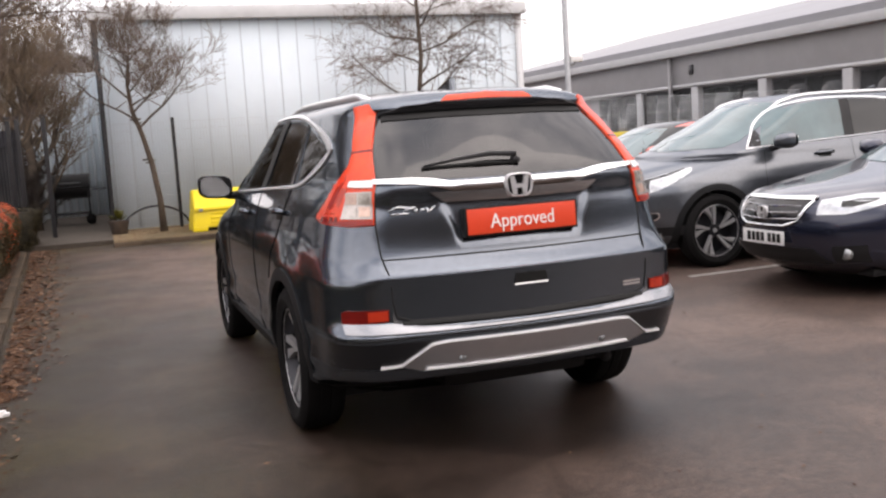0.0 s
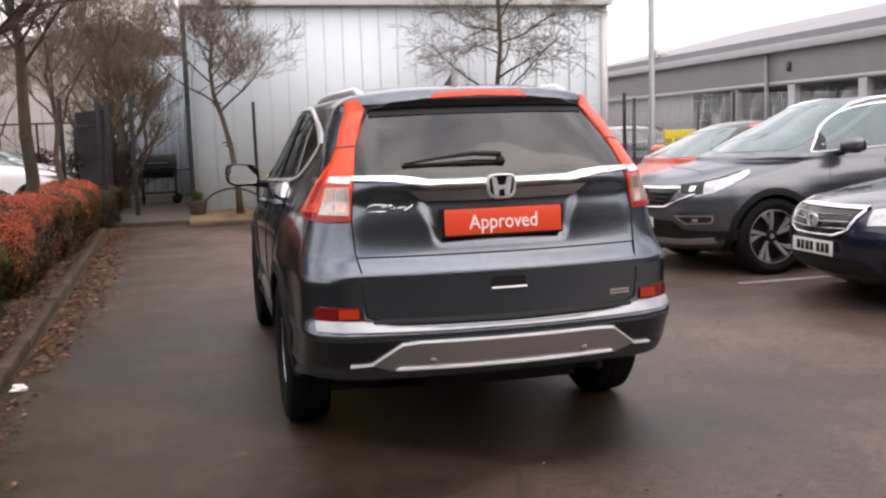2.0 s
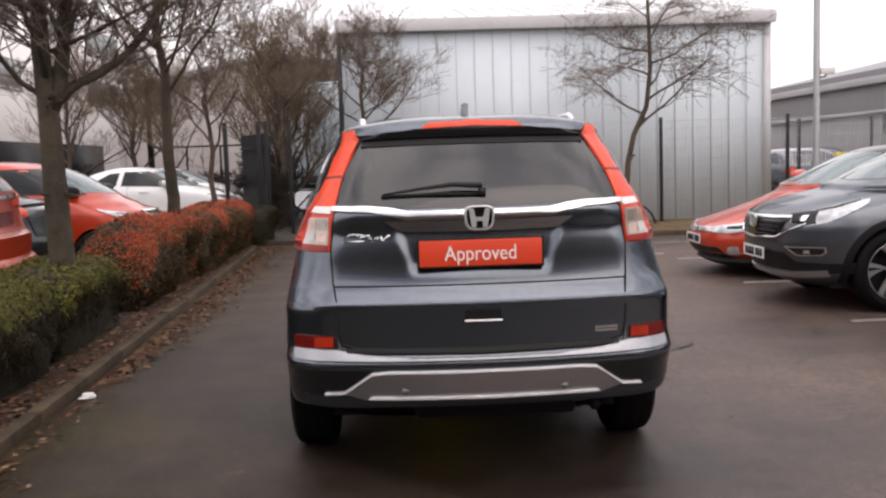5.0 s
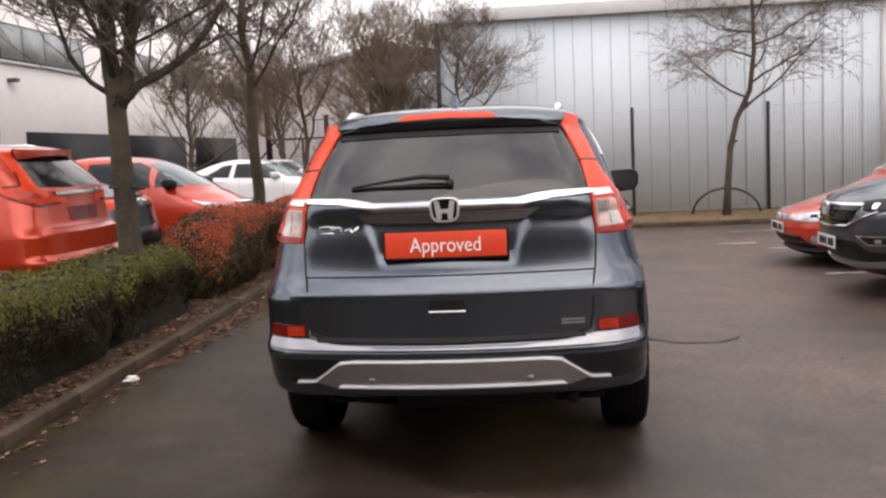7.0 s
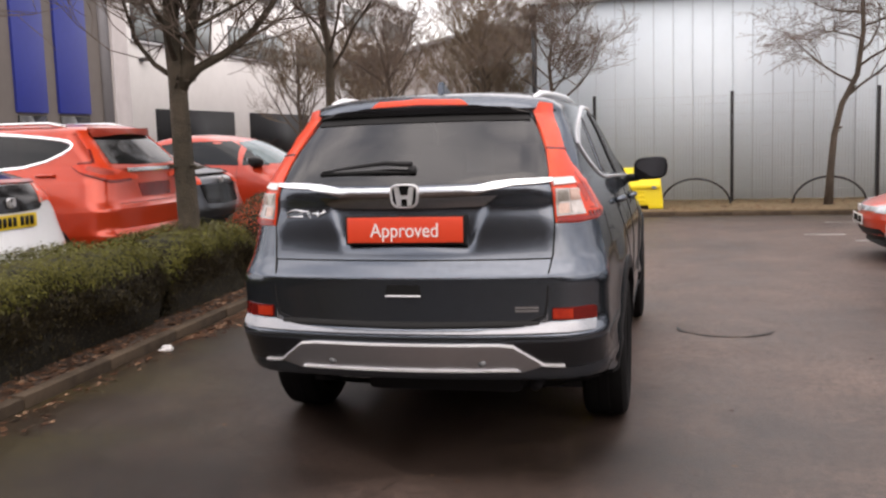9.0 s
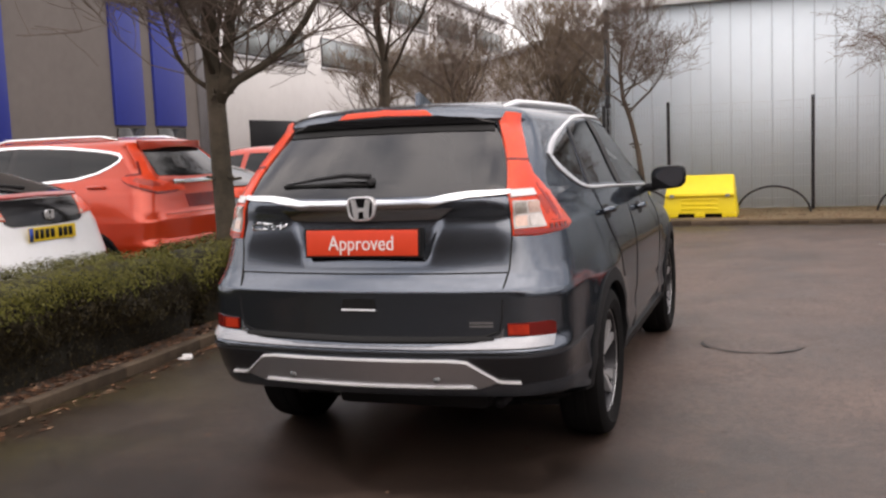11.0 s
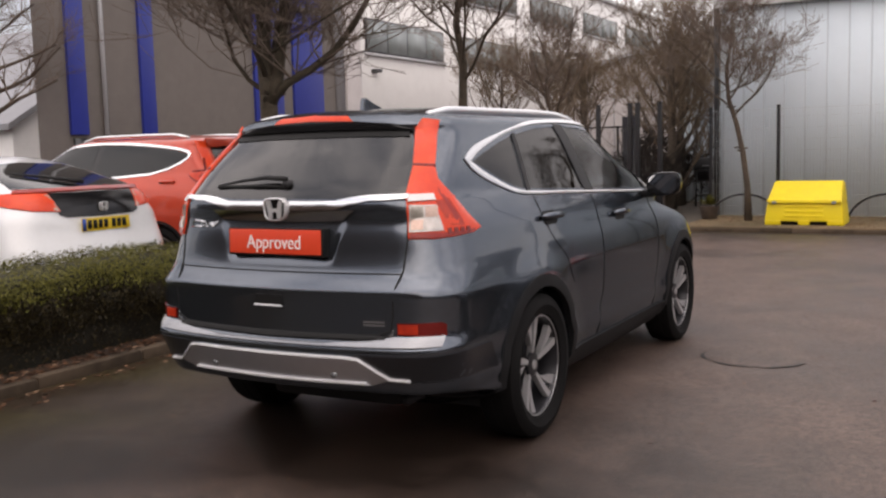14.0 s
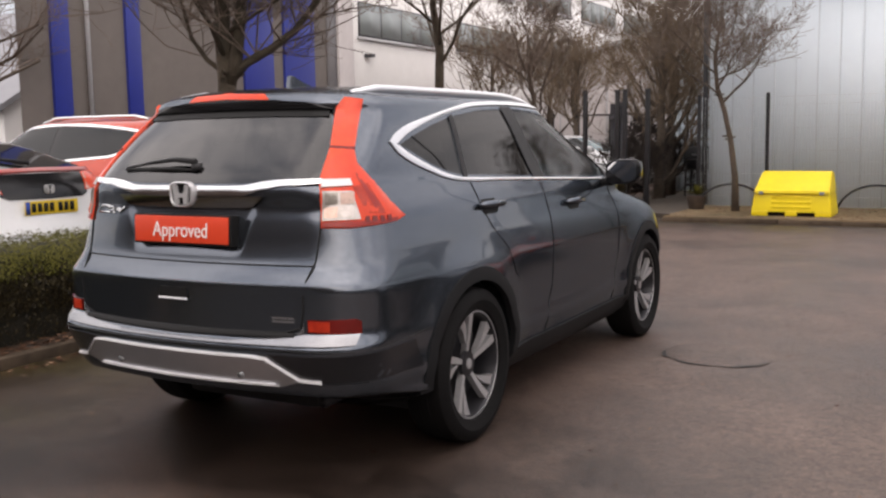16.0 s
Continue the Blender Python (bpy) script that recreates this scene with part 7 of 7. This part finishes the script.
badge(wedge, pose(0, lay(wedge_bvh, "front", 0, 0.545, 0)[0].y + 0.035, 0.545, 0, 0, 180), 0.06)
for s in (1, -1):
    part("fog_lamp", panel(wedge_bvh, "front", [(s * 0.58, 0.27), (s * 0.70, 0.28), (s * 0.70, 0.37), (s * 0.62, 0.36)], off=0.006, depth=0.01), M_LAMP_HEAD, wedge)
# cars glimpsed beyond the fence
for x, y, p, lab in ((9.3, 17.5, M_PAINT_NAVY, "dark car parked beyond the fence"), (11.0, 20.5, M_PAINT_STEEL, "grey car parked beyond the fence")):
    plain_car((x, y, 0), 0, p, lab, HATCH_LEVELS, 4.30, (0.86, 3.46), 0.325, H_SIDE, H_SCREEN, H_REAR, tail=[(0.64, 0.3, 1.0), (0.64, 0.3, 0.8), (0.80, 0.5, 0.85), (0.78, 0.5, 0.98)], name="hatchback_car", grille=False, rear_plate=False)
sk = thing("site_barrier", "yellow site barrier beyond the fence", "barrier", (9.6, 16.2, 0))
part("barrier_board", boxed(-0.75, 0.75, -0.05, 0.05, 1.12, 1.32, bevel=0.02), M_BIN, sk)
for xx in (-0.6, 0.6):
    part("barrier_leg", boxed(xx - 0.04, xx + 0.04, -0.2, 0.2, 0, 1.14, bevel=0.01), M_BIN, sk)
for x, y, p in ((-17.0, 12.3, M_PAINT_RED), (-18.5, 9.6, M_PAINT_NAVY)):
    plain_car((x, y, 0), 90, p, "car parked far across the car park", HATCH_LEVELS, 4.30, (0.86, 3.46), 0.325, H_SIDE, H_SCREEN, H_REAR, tail=[(0.64, 0.3, 1.0), (0.64, 0.3, 0.8), (0.80, 0.5, 0.85), (0.78, 0.5, 0.98)], name="hatchback_car", grille=False, rear_plate=False)


# ---- trees ----
def tree(name, at, label, height, girth, fork, seed, spread=1.0, lean=(0, 0), twigs=5, bark=None, droop=0.0, limbs=6, trunk_pts=None, twig_mat=None, deep=4, fine_r=0.0030, rise=0.0, boughs=(), limb_r=0.38):
    rnd = random.Random(seed)
    t = thing(name, label, "tree", at, group="bare trees")
    wood, fine = bmesh.new(), bmesh.new()
    if trunk_pts:
        pts = [Vector(p) for p in trunk_pts]
    else:
        n = 7
        pts = [Vector((lean[0] * (i / n) ** 1.4 * height * 0.5 + rnd.uniform(-0.02, 0.02) * i, lean[1] * (i / n) * height * 0.5, height * 0.62 * i / n)) for i in range(n + 1)]
    rad = [girth * (1.25 if i == 0 else 1.0 - 0.62 * i / len(pts)) for i in range(len(pts))]
    tube(wood, pts, rad, 10)

    def at_height(z):
        for a, b in zip(pts, pts[1:]):
            if a.z <= z <= b.z:
                return a.lerp(b, (z - a.z) / max(1e-6, b.z - a.z))
        return pts[-1].copy()

    def grow_branch(p, d, length, r, depth):
        steps = 5 if depth < 2 else 4 if depth < 3 else 3
        line, q = [p.copy()], p.copy()
        for i in range(steps):
            d = (d + Vector((rnd.uniform(-0.32, 0.32), rnd.uniform(-0.32, 0.32), rnd.uniform(-0.14, 0.28) + rise - droop * depth * 0.1))).normalized()
            q = q + d * (length / steps)
            line.append(q.copy())
        radii = [max(fine_r, r * (1 - 0.62 * i / steps)) for i in range(steps + 1)]
        tube(wood if depth < 2 else fine, line, radii, 6 if depth < 2 else 3, cap=False)
        if depth >= deep:
            return
        count = twigs if depth < 3 else max(2, twigs - 1)
        for k in range(count):
            s = rnd.uniform(0.25, 1.0)
            i = min(steps - 1, int(s * steps))
            base = line[i].lerp(line[i + 1], s * steps - i)
            side = Vector((rnd.uniform(-1, 1), rnd.uniform(-1, 1), rnd.uniform(-0.25, 0.65))).normalized()
            grow_branch(base, (d * 0.65 + side * 0.85).normalized(), length * rnd.uniform(0.42, 0.66), max(0.0028, radii[i] * 0.52), depth + 1)

    top = pts[-1].z
    for k in range(limbs):
        z = fork + (top - fork) * (k / max(1, limbs - 1)) ** 0.9
        a = k * 2.4 + rnd.uniform(-0.4, 0.4)
        d = Vector((math.cos(a) * spread, math.sin(a) * spread, rnd.uniform(0.35, 0.8))).normalized()
        frac = (z - fork) / max(0.01, top - fork)
        grow_branch(at_height(z), d, height * rnd.uniform(0.30, 0.40) * (1 - 0.45 * frac), girth * limb_r * (1 - 0.45 * frac), 1)
    for line, r0, r1, n in boughs:
        q = [Vector(p) for p in line]
        tube(wood, q, [r0 + (r1 - r0) * i / (len(q) - 1) for i in range(len(q))], 9)
        for k in range(n):
            i = rnd.randrange(1, len(q) - 1)
            p = q[i].lerp(q[i + 1], rnd.random())
            d = (q[i + 1] - q[i]).normalized() * 0.5 + Vector((rnd.uniform(-1, 1), rnd.uniform(-1, 1), rnd.uniform(-0.2, 0.6)))
            grow_branch(p, d.normalized(), rnd.uniform(0.7, 1.5), r1 * 0.55, 2)
    if trunk_pts:
        for z, n in ((1.25, 4), (1.95, 5)):
            for k in range(n):
                a = rnd.uniform(0, 6.28)
                p = at_height(z + rnd.uniform(-0.06, 0.06))
                d = Vector((math.cos(a), math.sin(a), rnd.uniform(-0.1, 0.4)))
                tube(wood, [p, p + d * (girth + rnd.uniform(0.03, 0.09))], [0.022, 0.012], 6)
    part("trunk", wood, bark or M_BARK, t, angle=60)
    part("crown", fine, twig_mat or M_TWIG, t, "crown of fine bare twigs", angle=80)
    return t


tree("tree", (-3.12, 4.02, 0.02), "large bare tree with a forked trunk behind the hedge", 6.8, 0.112, 2.35, 3, 1.15, limbs=9, twigs=8, bark=M_BARK_MOSS, limb_r=0.15,
     trunk_pts=[(0, 0, 0), (0.0, 0, 0.7), (-0.02, 0, 1.4), (-0.03, 0, 2.0), (-0.06, 0.0, 2.4), (-0.07, 0.05, 3.2), (-0.12, 0.1, 4.4)],
     boughs=[([(-0.01, 0, 1.92), (0.07, 0.02, 2.12), (0.12, 0.05, 2.5), (0.17, 0.1, 3.1), (0.30, 0.2, 4.0)], 0.072, 0.030, 26),
             ([(0.02, 0, 1.95), (0.15, 0.07, 2.10), (0.36, 0.17, 2.22), (0.56, 0.27, 2.38), (0.73, 0.36, 2.62), (0.90, 0.46, 2.95), (1.2, 0.6, 3.3)], 0.046, 0.020, 22),
             ([(-0.06, 0, 2.02), (-0.22, -0.04, 2.14), (-0.36, -0.08, 2.34), (-0.44, -0.1, 2.65), (-0.55, -0.15, 3.2)], 0.026, 0.012, 22),
             ([(-0.04, 0, 2.1), (-0.13, 0.2, 2.35), (-0.25, 0.5, 2.8), (-0.3, 0.8, 3.3)], 0.030, 0.014, 20),
             ([(-0.02, 0, 2.1), (0.0, -0.2, 2.4), (-0.05, -0.5, 2.8), (0.1, -0.8, 3.3)], 0.030, 0.014, 20)])
tree("tree", (-3.21, 8.15, 0.02), "slim bare tree with ivy-stained trunk in the hedge bed", 5.8, 0.090, 2.3, 11, 0.9, limbs=12, twigs=8, bark=M_BARK_MOSS, limb_r=0.26)
tree("tree", (-3.35, 11.6, 0.02), "thin bare sapling at the end of the hedge", 4.6, 0.055, 1.6, 7, 0.7, limbs=10, twigs=6)
tree("tree", (-0.72, 14.05, 0.08), "small leaning bare tree before the shed", 4.2, 0.058, 1.85, 21, 1.0, limbs=12, twigs=7,
     trunk_pts=[(0.05, 0, 0), (0.03, 0, 0.6), (-0.05, 0, 1.2), (-0.16, 0, 1.7), (-0.30, 0, 2.15), (-0.34, 0, 2.6), (-0.28, 0, 3.1)])
tree("tree", (3.80, 13.70, 0.08), "small bare tree with drooping boughs before the shed", 4.4, 0.064, 1.8, 33, 1.2, limbs=14, twigs=7, droop=0.55,
     trunk_pts=[(-0.05, 0, 0), (-0.02, 0, 0.6), (0.03, 0, 1.2), (0.14, 0, 1.7), (0.38, 0, 2.2), (0.46, 0, 2.9), (0.44, 0, 3.6), (0.40, 0, 4.6)])
THICKET = [(-2.95, 17.3, 5.4, 41), (-3.3, 19.4, 6.0, 43), (-6.4, 21.4, 4.8, 49), (-7.6, 22.5, 5.4, 51), (-9.2, 22.0, 5.6, 53), (-2.2, 22.6, 5.6, 63)]
for x, y, h, sd in THICKET:
    near = x > -6
    tree("tree", (x, y, 0), "dense bare shrubby tree behind the gate" if near else "thin bare tree behind the parked cars", h, 0.12 if x > -3.5 else 0.085, 0.35 if near else 1.2, sd, 0.62, limbs=19 if near else 16, twigs=6, bark=M_BARK, twig_mat=M_THICKET, fine_r=0.0042 if near else 0.0036, rise=0.08)
tree("tree", (-21.0, 13.6, 0), "spreading bare tree across the car park", 9.0, 0.20, 2.4, 61, 1.3, limbs=14, twigs=6, droop=0.3)
for x, y, h, sd in ((-3.35, 16.4, 2.1, 73), (-3.35, 17.6, 2.2, 71), (-3.25, 19.6, 2.0, 75), (-5.4, 22.4, 1.7, 83), (-7.4, 23.6, 1.8, 85), (-9.6, 24.2, 1.9, 87), (-11.8, 25.4, 2.0, 89)):
    b = tree("bramble_bush", (x, y, 0), "dense dark bramble bush behind the gate" if x > -4 else "dense dark bramble bush behind the parked cars", h, 0.04, 0.05, sd, 1.1 if x > -4 else 1.7, limbs=22, twigs=5, bark=M_BRAMBLE, twig_mat=M_BRAMBLE, fine_r=0.005)
    tagged(b, category="bush", group="bramble bushes")


# ---- hedges ----
M_BERRY = leaf_material("red_berries", [(0, (0.26, 0.036, 0.014)), (0.5, (0.46, 0.072, 0.026)), (1, (0.60, 0.14, 0.05))], 0.4)


def hedge(name, label, y0, y1, height, depth, mat, seed, count, off=0.30, lumps=0.08, leaf=0.026, taper=0.36, foot=0.84):
    rnd = random.Random(seed)
    h = thing(name, label, "hedge", (kerb_x((y0 + y1) / 2) - off - depth / 2, (y0 + y1) / 2, 0.04))
    L = y1 - y0

    def surface(u, v):
        """u along the hedge, v round its section from front foot over the top to back foot."""
        y = -L / 2 + L * u
        end = min(1.0, min(u, 1 - u) * L / taper)
        hh = height * (0.40 + 0.60 * math.sqrt(max(0, 1 - (1 - end) ** 2)))
        lum = 1 + lumps * noise.noise(Vector((y * 1.6 + seed, v * 3.0, 0.0))) * 2.2 + 0.075 * noise.noise(Vector((y * 6.5, v * 12.0, seed * 5.3)))
        dd = depth / 2 * (0.70 + 0.30 * math.sqrt(max(0, 1 - (1 - end) ** 2)))
        if v < 0.38:
            s = v / 0.38
            x, z = dd * (foot + (1 - foot) * math.sin(s * 1.6)), hh * s * 0.78
        elif v < 0.62:
            a = (v - 0.38) / 0.24 * math.pi
            c, d = math.cos(a), math.sin(a)
            x, z = dd * 0.97 * math.copysign(abs(c) ** 0.66, c), hh * (0.78 + 0.22 * d ** 0.75)
        else:
            s = (1 - v) / 0.38
            x, z = -dd * (0.84 + 0.16 * math.sin(s * 2.2)), hh * s * 0.78
        return Vector((x * lum, y, z * (0.95 + 0.05 * lum) * (1 + 0.09 * noise.noise(Vector((y * 1.15, x * 0.8, seed * 3.1))) + 0.06 * noise.noise(Vector((y * 6.0, x * 6.0, seed * 2.3)))) + 0.02 * noise.noise(Vector((y * 3, x * 3, seed))))) + Vector((-0.038 * y, 0, 0))

    core = bmesh.new()
    nu, nv = int(L / 0.10), 26
    g = [[core.verts.new(surface(i / nu, j / nv) * 1.0 - Vector((0, 0, 0.02))) for j in range(nv + 1)] for i in range(nu + 1)]
    for row in g:
        for v in row:
            v.co.x *= 0.93
            v.co.z *= 0.96
    for i in range(nu):
        for j in range(nv):
            core.faces.new((g[i][j], g[i + 1][j], g[i + 1][j + 1], g[i][j + 1]))
    core.faces.new(g[0])
    core.faces.new(g[-1][::-1])
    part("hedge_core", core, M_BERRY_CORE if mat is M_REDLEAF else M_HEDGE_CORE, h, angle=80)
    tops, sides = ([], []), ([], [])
    for k in range(count):
        u, v = rnd.random(), rnd.random() ** 0.85 * 0.80
        # few leaves at the foot, so the shade-dark core shows
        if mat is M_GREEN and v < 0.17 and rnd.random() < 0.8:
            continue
        if rnd.random() < (0.03 if L > 6 else 0.09):
            u = rnd.choice((0.0, 1.0)) + rnd.uniform(-0.004, 0.004)
            u = min(1, max(0, u))
        p = surface(u, v)
        if u in (0, 1):
            p = Vector((p.x * rnd.random(), p.y, p.z * rnd.random()))
        p += Vector((rnd.gauss(0, 0.024), rnd.gauss(0, 0.024), rnd.gauss(0, 0.020)))
        e = 0.02
        face = (surface(min(1, u + e), v) - surface(max(0, u - e), v)).cross(surface(u, v + e) - surface(u, v - e))
        face = face.normalized() if face.length > 1e-9 else Vector((0, 0, 1))
        if face.x * p.x + face.z * 0.3 < 0:
            face = -face
        n = (face + Vector((rnd.gauss(0, 0.22), rnd.gauss(0, 0.22), rnd.gauss(0, 0.22)))).normalized()
        a = n.orthogonal().normalized()
        a.rotate(Matrix.Rotation(rnd.uniform(0, 6.28), 3, n))
        b = n.cross(a)
        s = leaf * rnd.uniform(0.6, 1.3)
        # tops take the lighter set, flanks the darker: light and shade painted by position
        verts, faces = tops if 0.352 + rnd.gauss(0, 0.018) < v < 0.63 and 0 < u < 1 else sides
        i = len(verts)
        verts += [p - a * s, p + b * s * 0.45 + n * s * 0.12, p + a * s, p - b * s * 0.45 + n * s * 0.12]
        faces.append((i, i + 1, i + 2, i + 3))
    if mat is M_REDLEAF:
        bv, bf = [], []
        for k in range(count // 40):
            u, v = rnd.random(), rnd.gauss(0.47, 0.07) if rnd.random() < 0.75 else rnd.uniform(0.12, 0.42)
            if noise.noise(Vector((u * L * 1.5, v * 5.0, seed * 1.7))) < (-0.12 if v > 0.37 else 0.16):
                continue
            for j in range(rnd.randint(6, 18)):
                p = surface(min(1, max(0, u + rnd.gauss(0, 0.05) / L)), min(0.78, max(0.06, v + rnd.gauss(0, 0.018))))
                p += Vector((rnd.gauss(0, 0.02), rnd.gauss(0, 0.02), rnd.gauss(0.010, 0.02)))
                s = rnd.uniform(0.006, 0.012)
                i = len(bv)
                bv += [p + Vector(q) * s for q in ((1, 0, 0), (-1, 0, 0), (0, 1, 0), (0, -1, 0), (0, 0, 1), (0, 0, -1))]
                bf += [(i + a, i + b, i + c) for a, b, c in ((0, 2, 4), (2, 1, 4), (1, 3, 4), (3, 0, 4), (2, 0, 5), (1, 2, 5), (3, 1, 5), (0, 3, 5))]
        bme = bpy.data.meshes.new("berries")
        bme.from_pydata(bv, [], bf)
        bme.materials.append(M_BERRY)
        bob = new("berry_layer", bme)
        bob.parent = h
        tagged(bob, "clusters of bright red berries", kind="stuff")
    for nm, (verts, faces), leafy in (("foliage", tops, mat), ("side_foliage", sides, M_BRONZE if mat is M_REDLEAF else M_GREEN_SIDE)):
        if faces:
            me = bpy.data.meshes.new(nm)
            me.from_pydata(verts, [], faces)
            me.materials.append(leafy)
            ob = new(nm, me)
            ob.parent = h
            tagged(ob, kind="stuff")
    return h


hedge("box_hedge", "low clipped green hedge along the kerb", -6.0, 3.10, 0.66, 0.84, M_GREEN, 5, 150000, leaf=0.0145)
hedge("box_hedge", "low rounded green hedge beside the tree", 3.14, 4.90, 0.65, 0.82, M_GREEN, 9, 31000, lumps=0.20, leaf=0.0145)
hedge("berry_hedge", "loose hedge covered in red berries and leaves", 5.5, 8.7, 0.80, 0.80, M_REDLEAF, 15, 52000, off=0.24, lumps=0.16, leaf=0.020, taper=0.9, foot=0.66)
hedge("berry_hedge", "loose hedge covered in red berries and leaves", 8.3, 13.3, 0.75, 0.86, M_REDLEAF, 19, 64000, off=0.12, lumps=0.14, leaf=0.022, foot=0.72)
low = hedge("dark_shrub", "low dark evergreen shrub at the hedge end", 13.3, 14.3, 0.66, 0.60, M_GREEN_SIDE, 23, 9000, off=-0.16, lumps=0.25, leaf=0.022, taper=0.5)
tagged(low, category="shrub")

# fallen leaves
rnd = random.Random(77)
verts, faces = [], []


def fallen(x, y, z, s):
    a = rnd.uniform(0, 6.28)
    c, d = math.cos(a) * s, math.sin(a) * s
    i = len(verts)
    t = rnd.uniform(0.0, 0.35) * s
    verts.extend([(x - c, y - d, z + 0.003), (x - d * 0.5, y + c * 0.5, z + 0.003 + t), (x + c, y + d, z + 0.004 + t * 0.6), (x + d * 0.5, y - c * 0.5, z + 0.003)])
    faces.append((i, i + 1, i + 2, i + 3))


for k in range(5200):
    y = rnd.uniform(-4, 12.6)
    fallen(kerb_x(y) - 0.10 - abs(rnd.gauss(0, 0.22)), y, 0.058, rnd.uniform(0.015, 0.035))
for k in range(1100):
    y = rnd.uniform(-3.0, 12.6)
    fallen(kerb_x(y) + 0.02 + abs(rnd.gauss(0, 0.11)), y, 0.0, rnd.uniform(0.012, 0.03))
for k in range(4200):
    y = rnd.uniform(2.5, 13.2)
    fallen(kerb_x(y) + 0.03 + abs(rnd.gauss(0, 0.20)) * (0.35 + 0.65 * min(1, (y - 2.5) / 3)), y, 0.0, rnd.uniform(0.014, 0.036))
for k in range(2600):
    fallen(rnd.uniform(-1.5, 9), rnd.uniform(12.75, 14.9), 0.088, rnd.uniform(0.015, 0.035))
for k in range(260):
    fallen(rnd.uniform(-2.3, 3.2), rnd.uniform(-1.5, 12.4), 0.0, rnd.uniform(0.008, 0.018))
me = bpy.data.meshes.new("leaf_litter")
me.from_pydata(verts, [], faces)
me.materials.append(M_DEADLEAF)
tagged(new("leaf_litter", me), "brown fallen leaves along the kerb and verge", "leaves", kind="stuff")
bm = bmesh.new()
for i, (dx, dy) in enumerate(((0, 0), (0.05, 0.02), (0.02, 0.05))):
    box(bm, dx * 0.7 - 0.034, dx * 0.7 + 0.03, dy * 0.7 - 0.02, dy * 0.7 + 0.02, 0.0, 0.012 + 0.01 * i, bevel=0.006)
litter = part("paper_litter", bm, M_LITTER)
litter.location = (-2.38, 2.16, 0.0)
tagged(litter, "crumpled scrap of white paper by the kerb", "litter")

# ---- kerbs ----
bm0 = bmesh.new()
box(bm0, -0.046, 0.046, -0.4545, 0.4545, -0.05, 0.070, bevel=0.014)
kerb_me = bpy.data.meshes.new("kerb_stone")
finish(bm0, kerb_me)
kerb_me.materials.append(M_KERB)


def kerb_row(name, label, start, way, count):
    root = thing(name, label, "kerb", start, kind="structure")
    ang = math.degrees(math.atan2(-way[0], way[1]))
    for k in range(count):
        s = new("kerb_stone", kerb_me)
        s.parent = root
        s.matrix_local = pose(way[0] * 0.915 * k + rnd.uniform(-0.004, 0.004), way[1] * 0.915 * k, rnd.uniform(-0.006, 0.006), rnd.uniform(-0.4, 0.4), 0, ang + rnd.uniform(-0.3, 0.3))


d = Vector((-0.038, 1.0)).normalized()
kerb_row("kerb", "weathered concrete kerb beside the hedge", (kerb_x(-8) - 0.062, -8, 0), d, 23)
kerb_row("kerb", "weathered concrete kerb before the verge", (-1.1, 12.66, 0), (1, 0), 19)
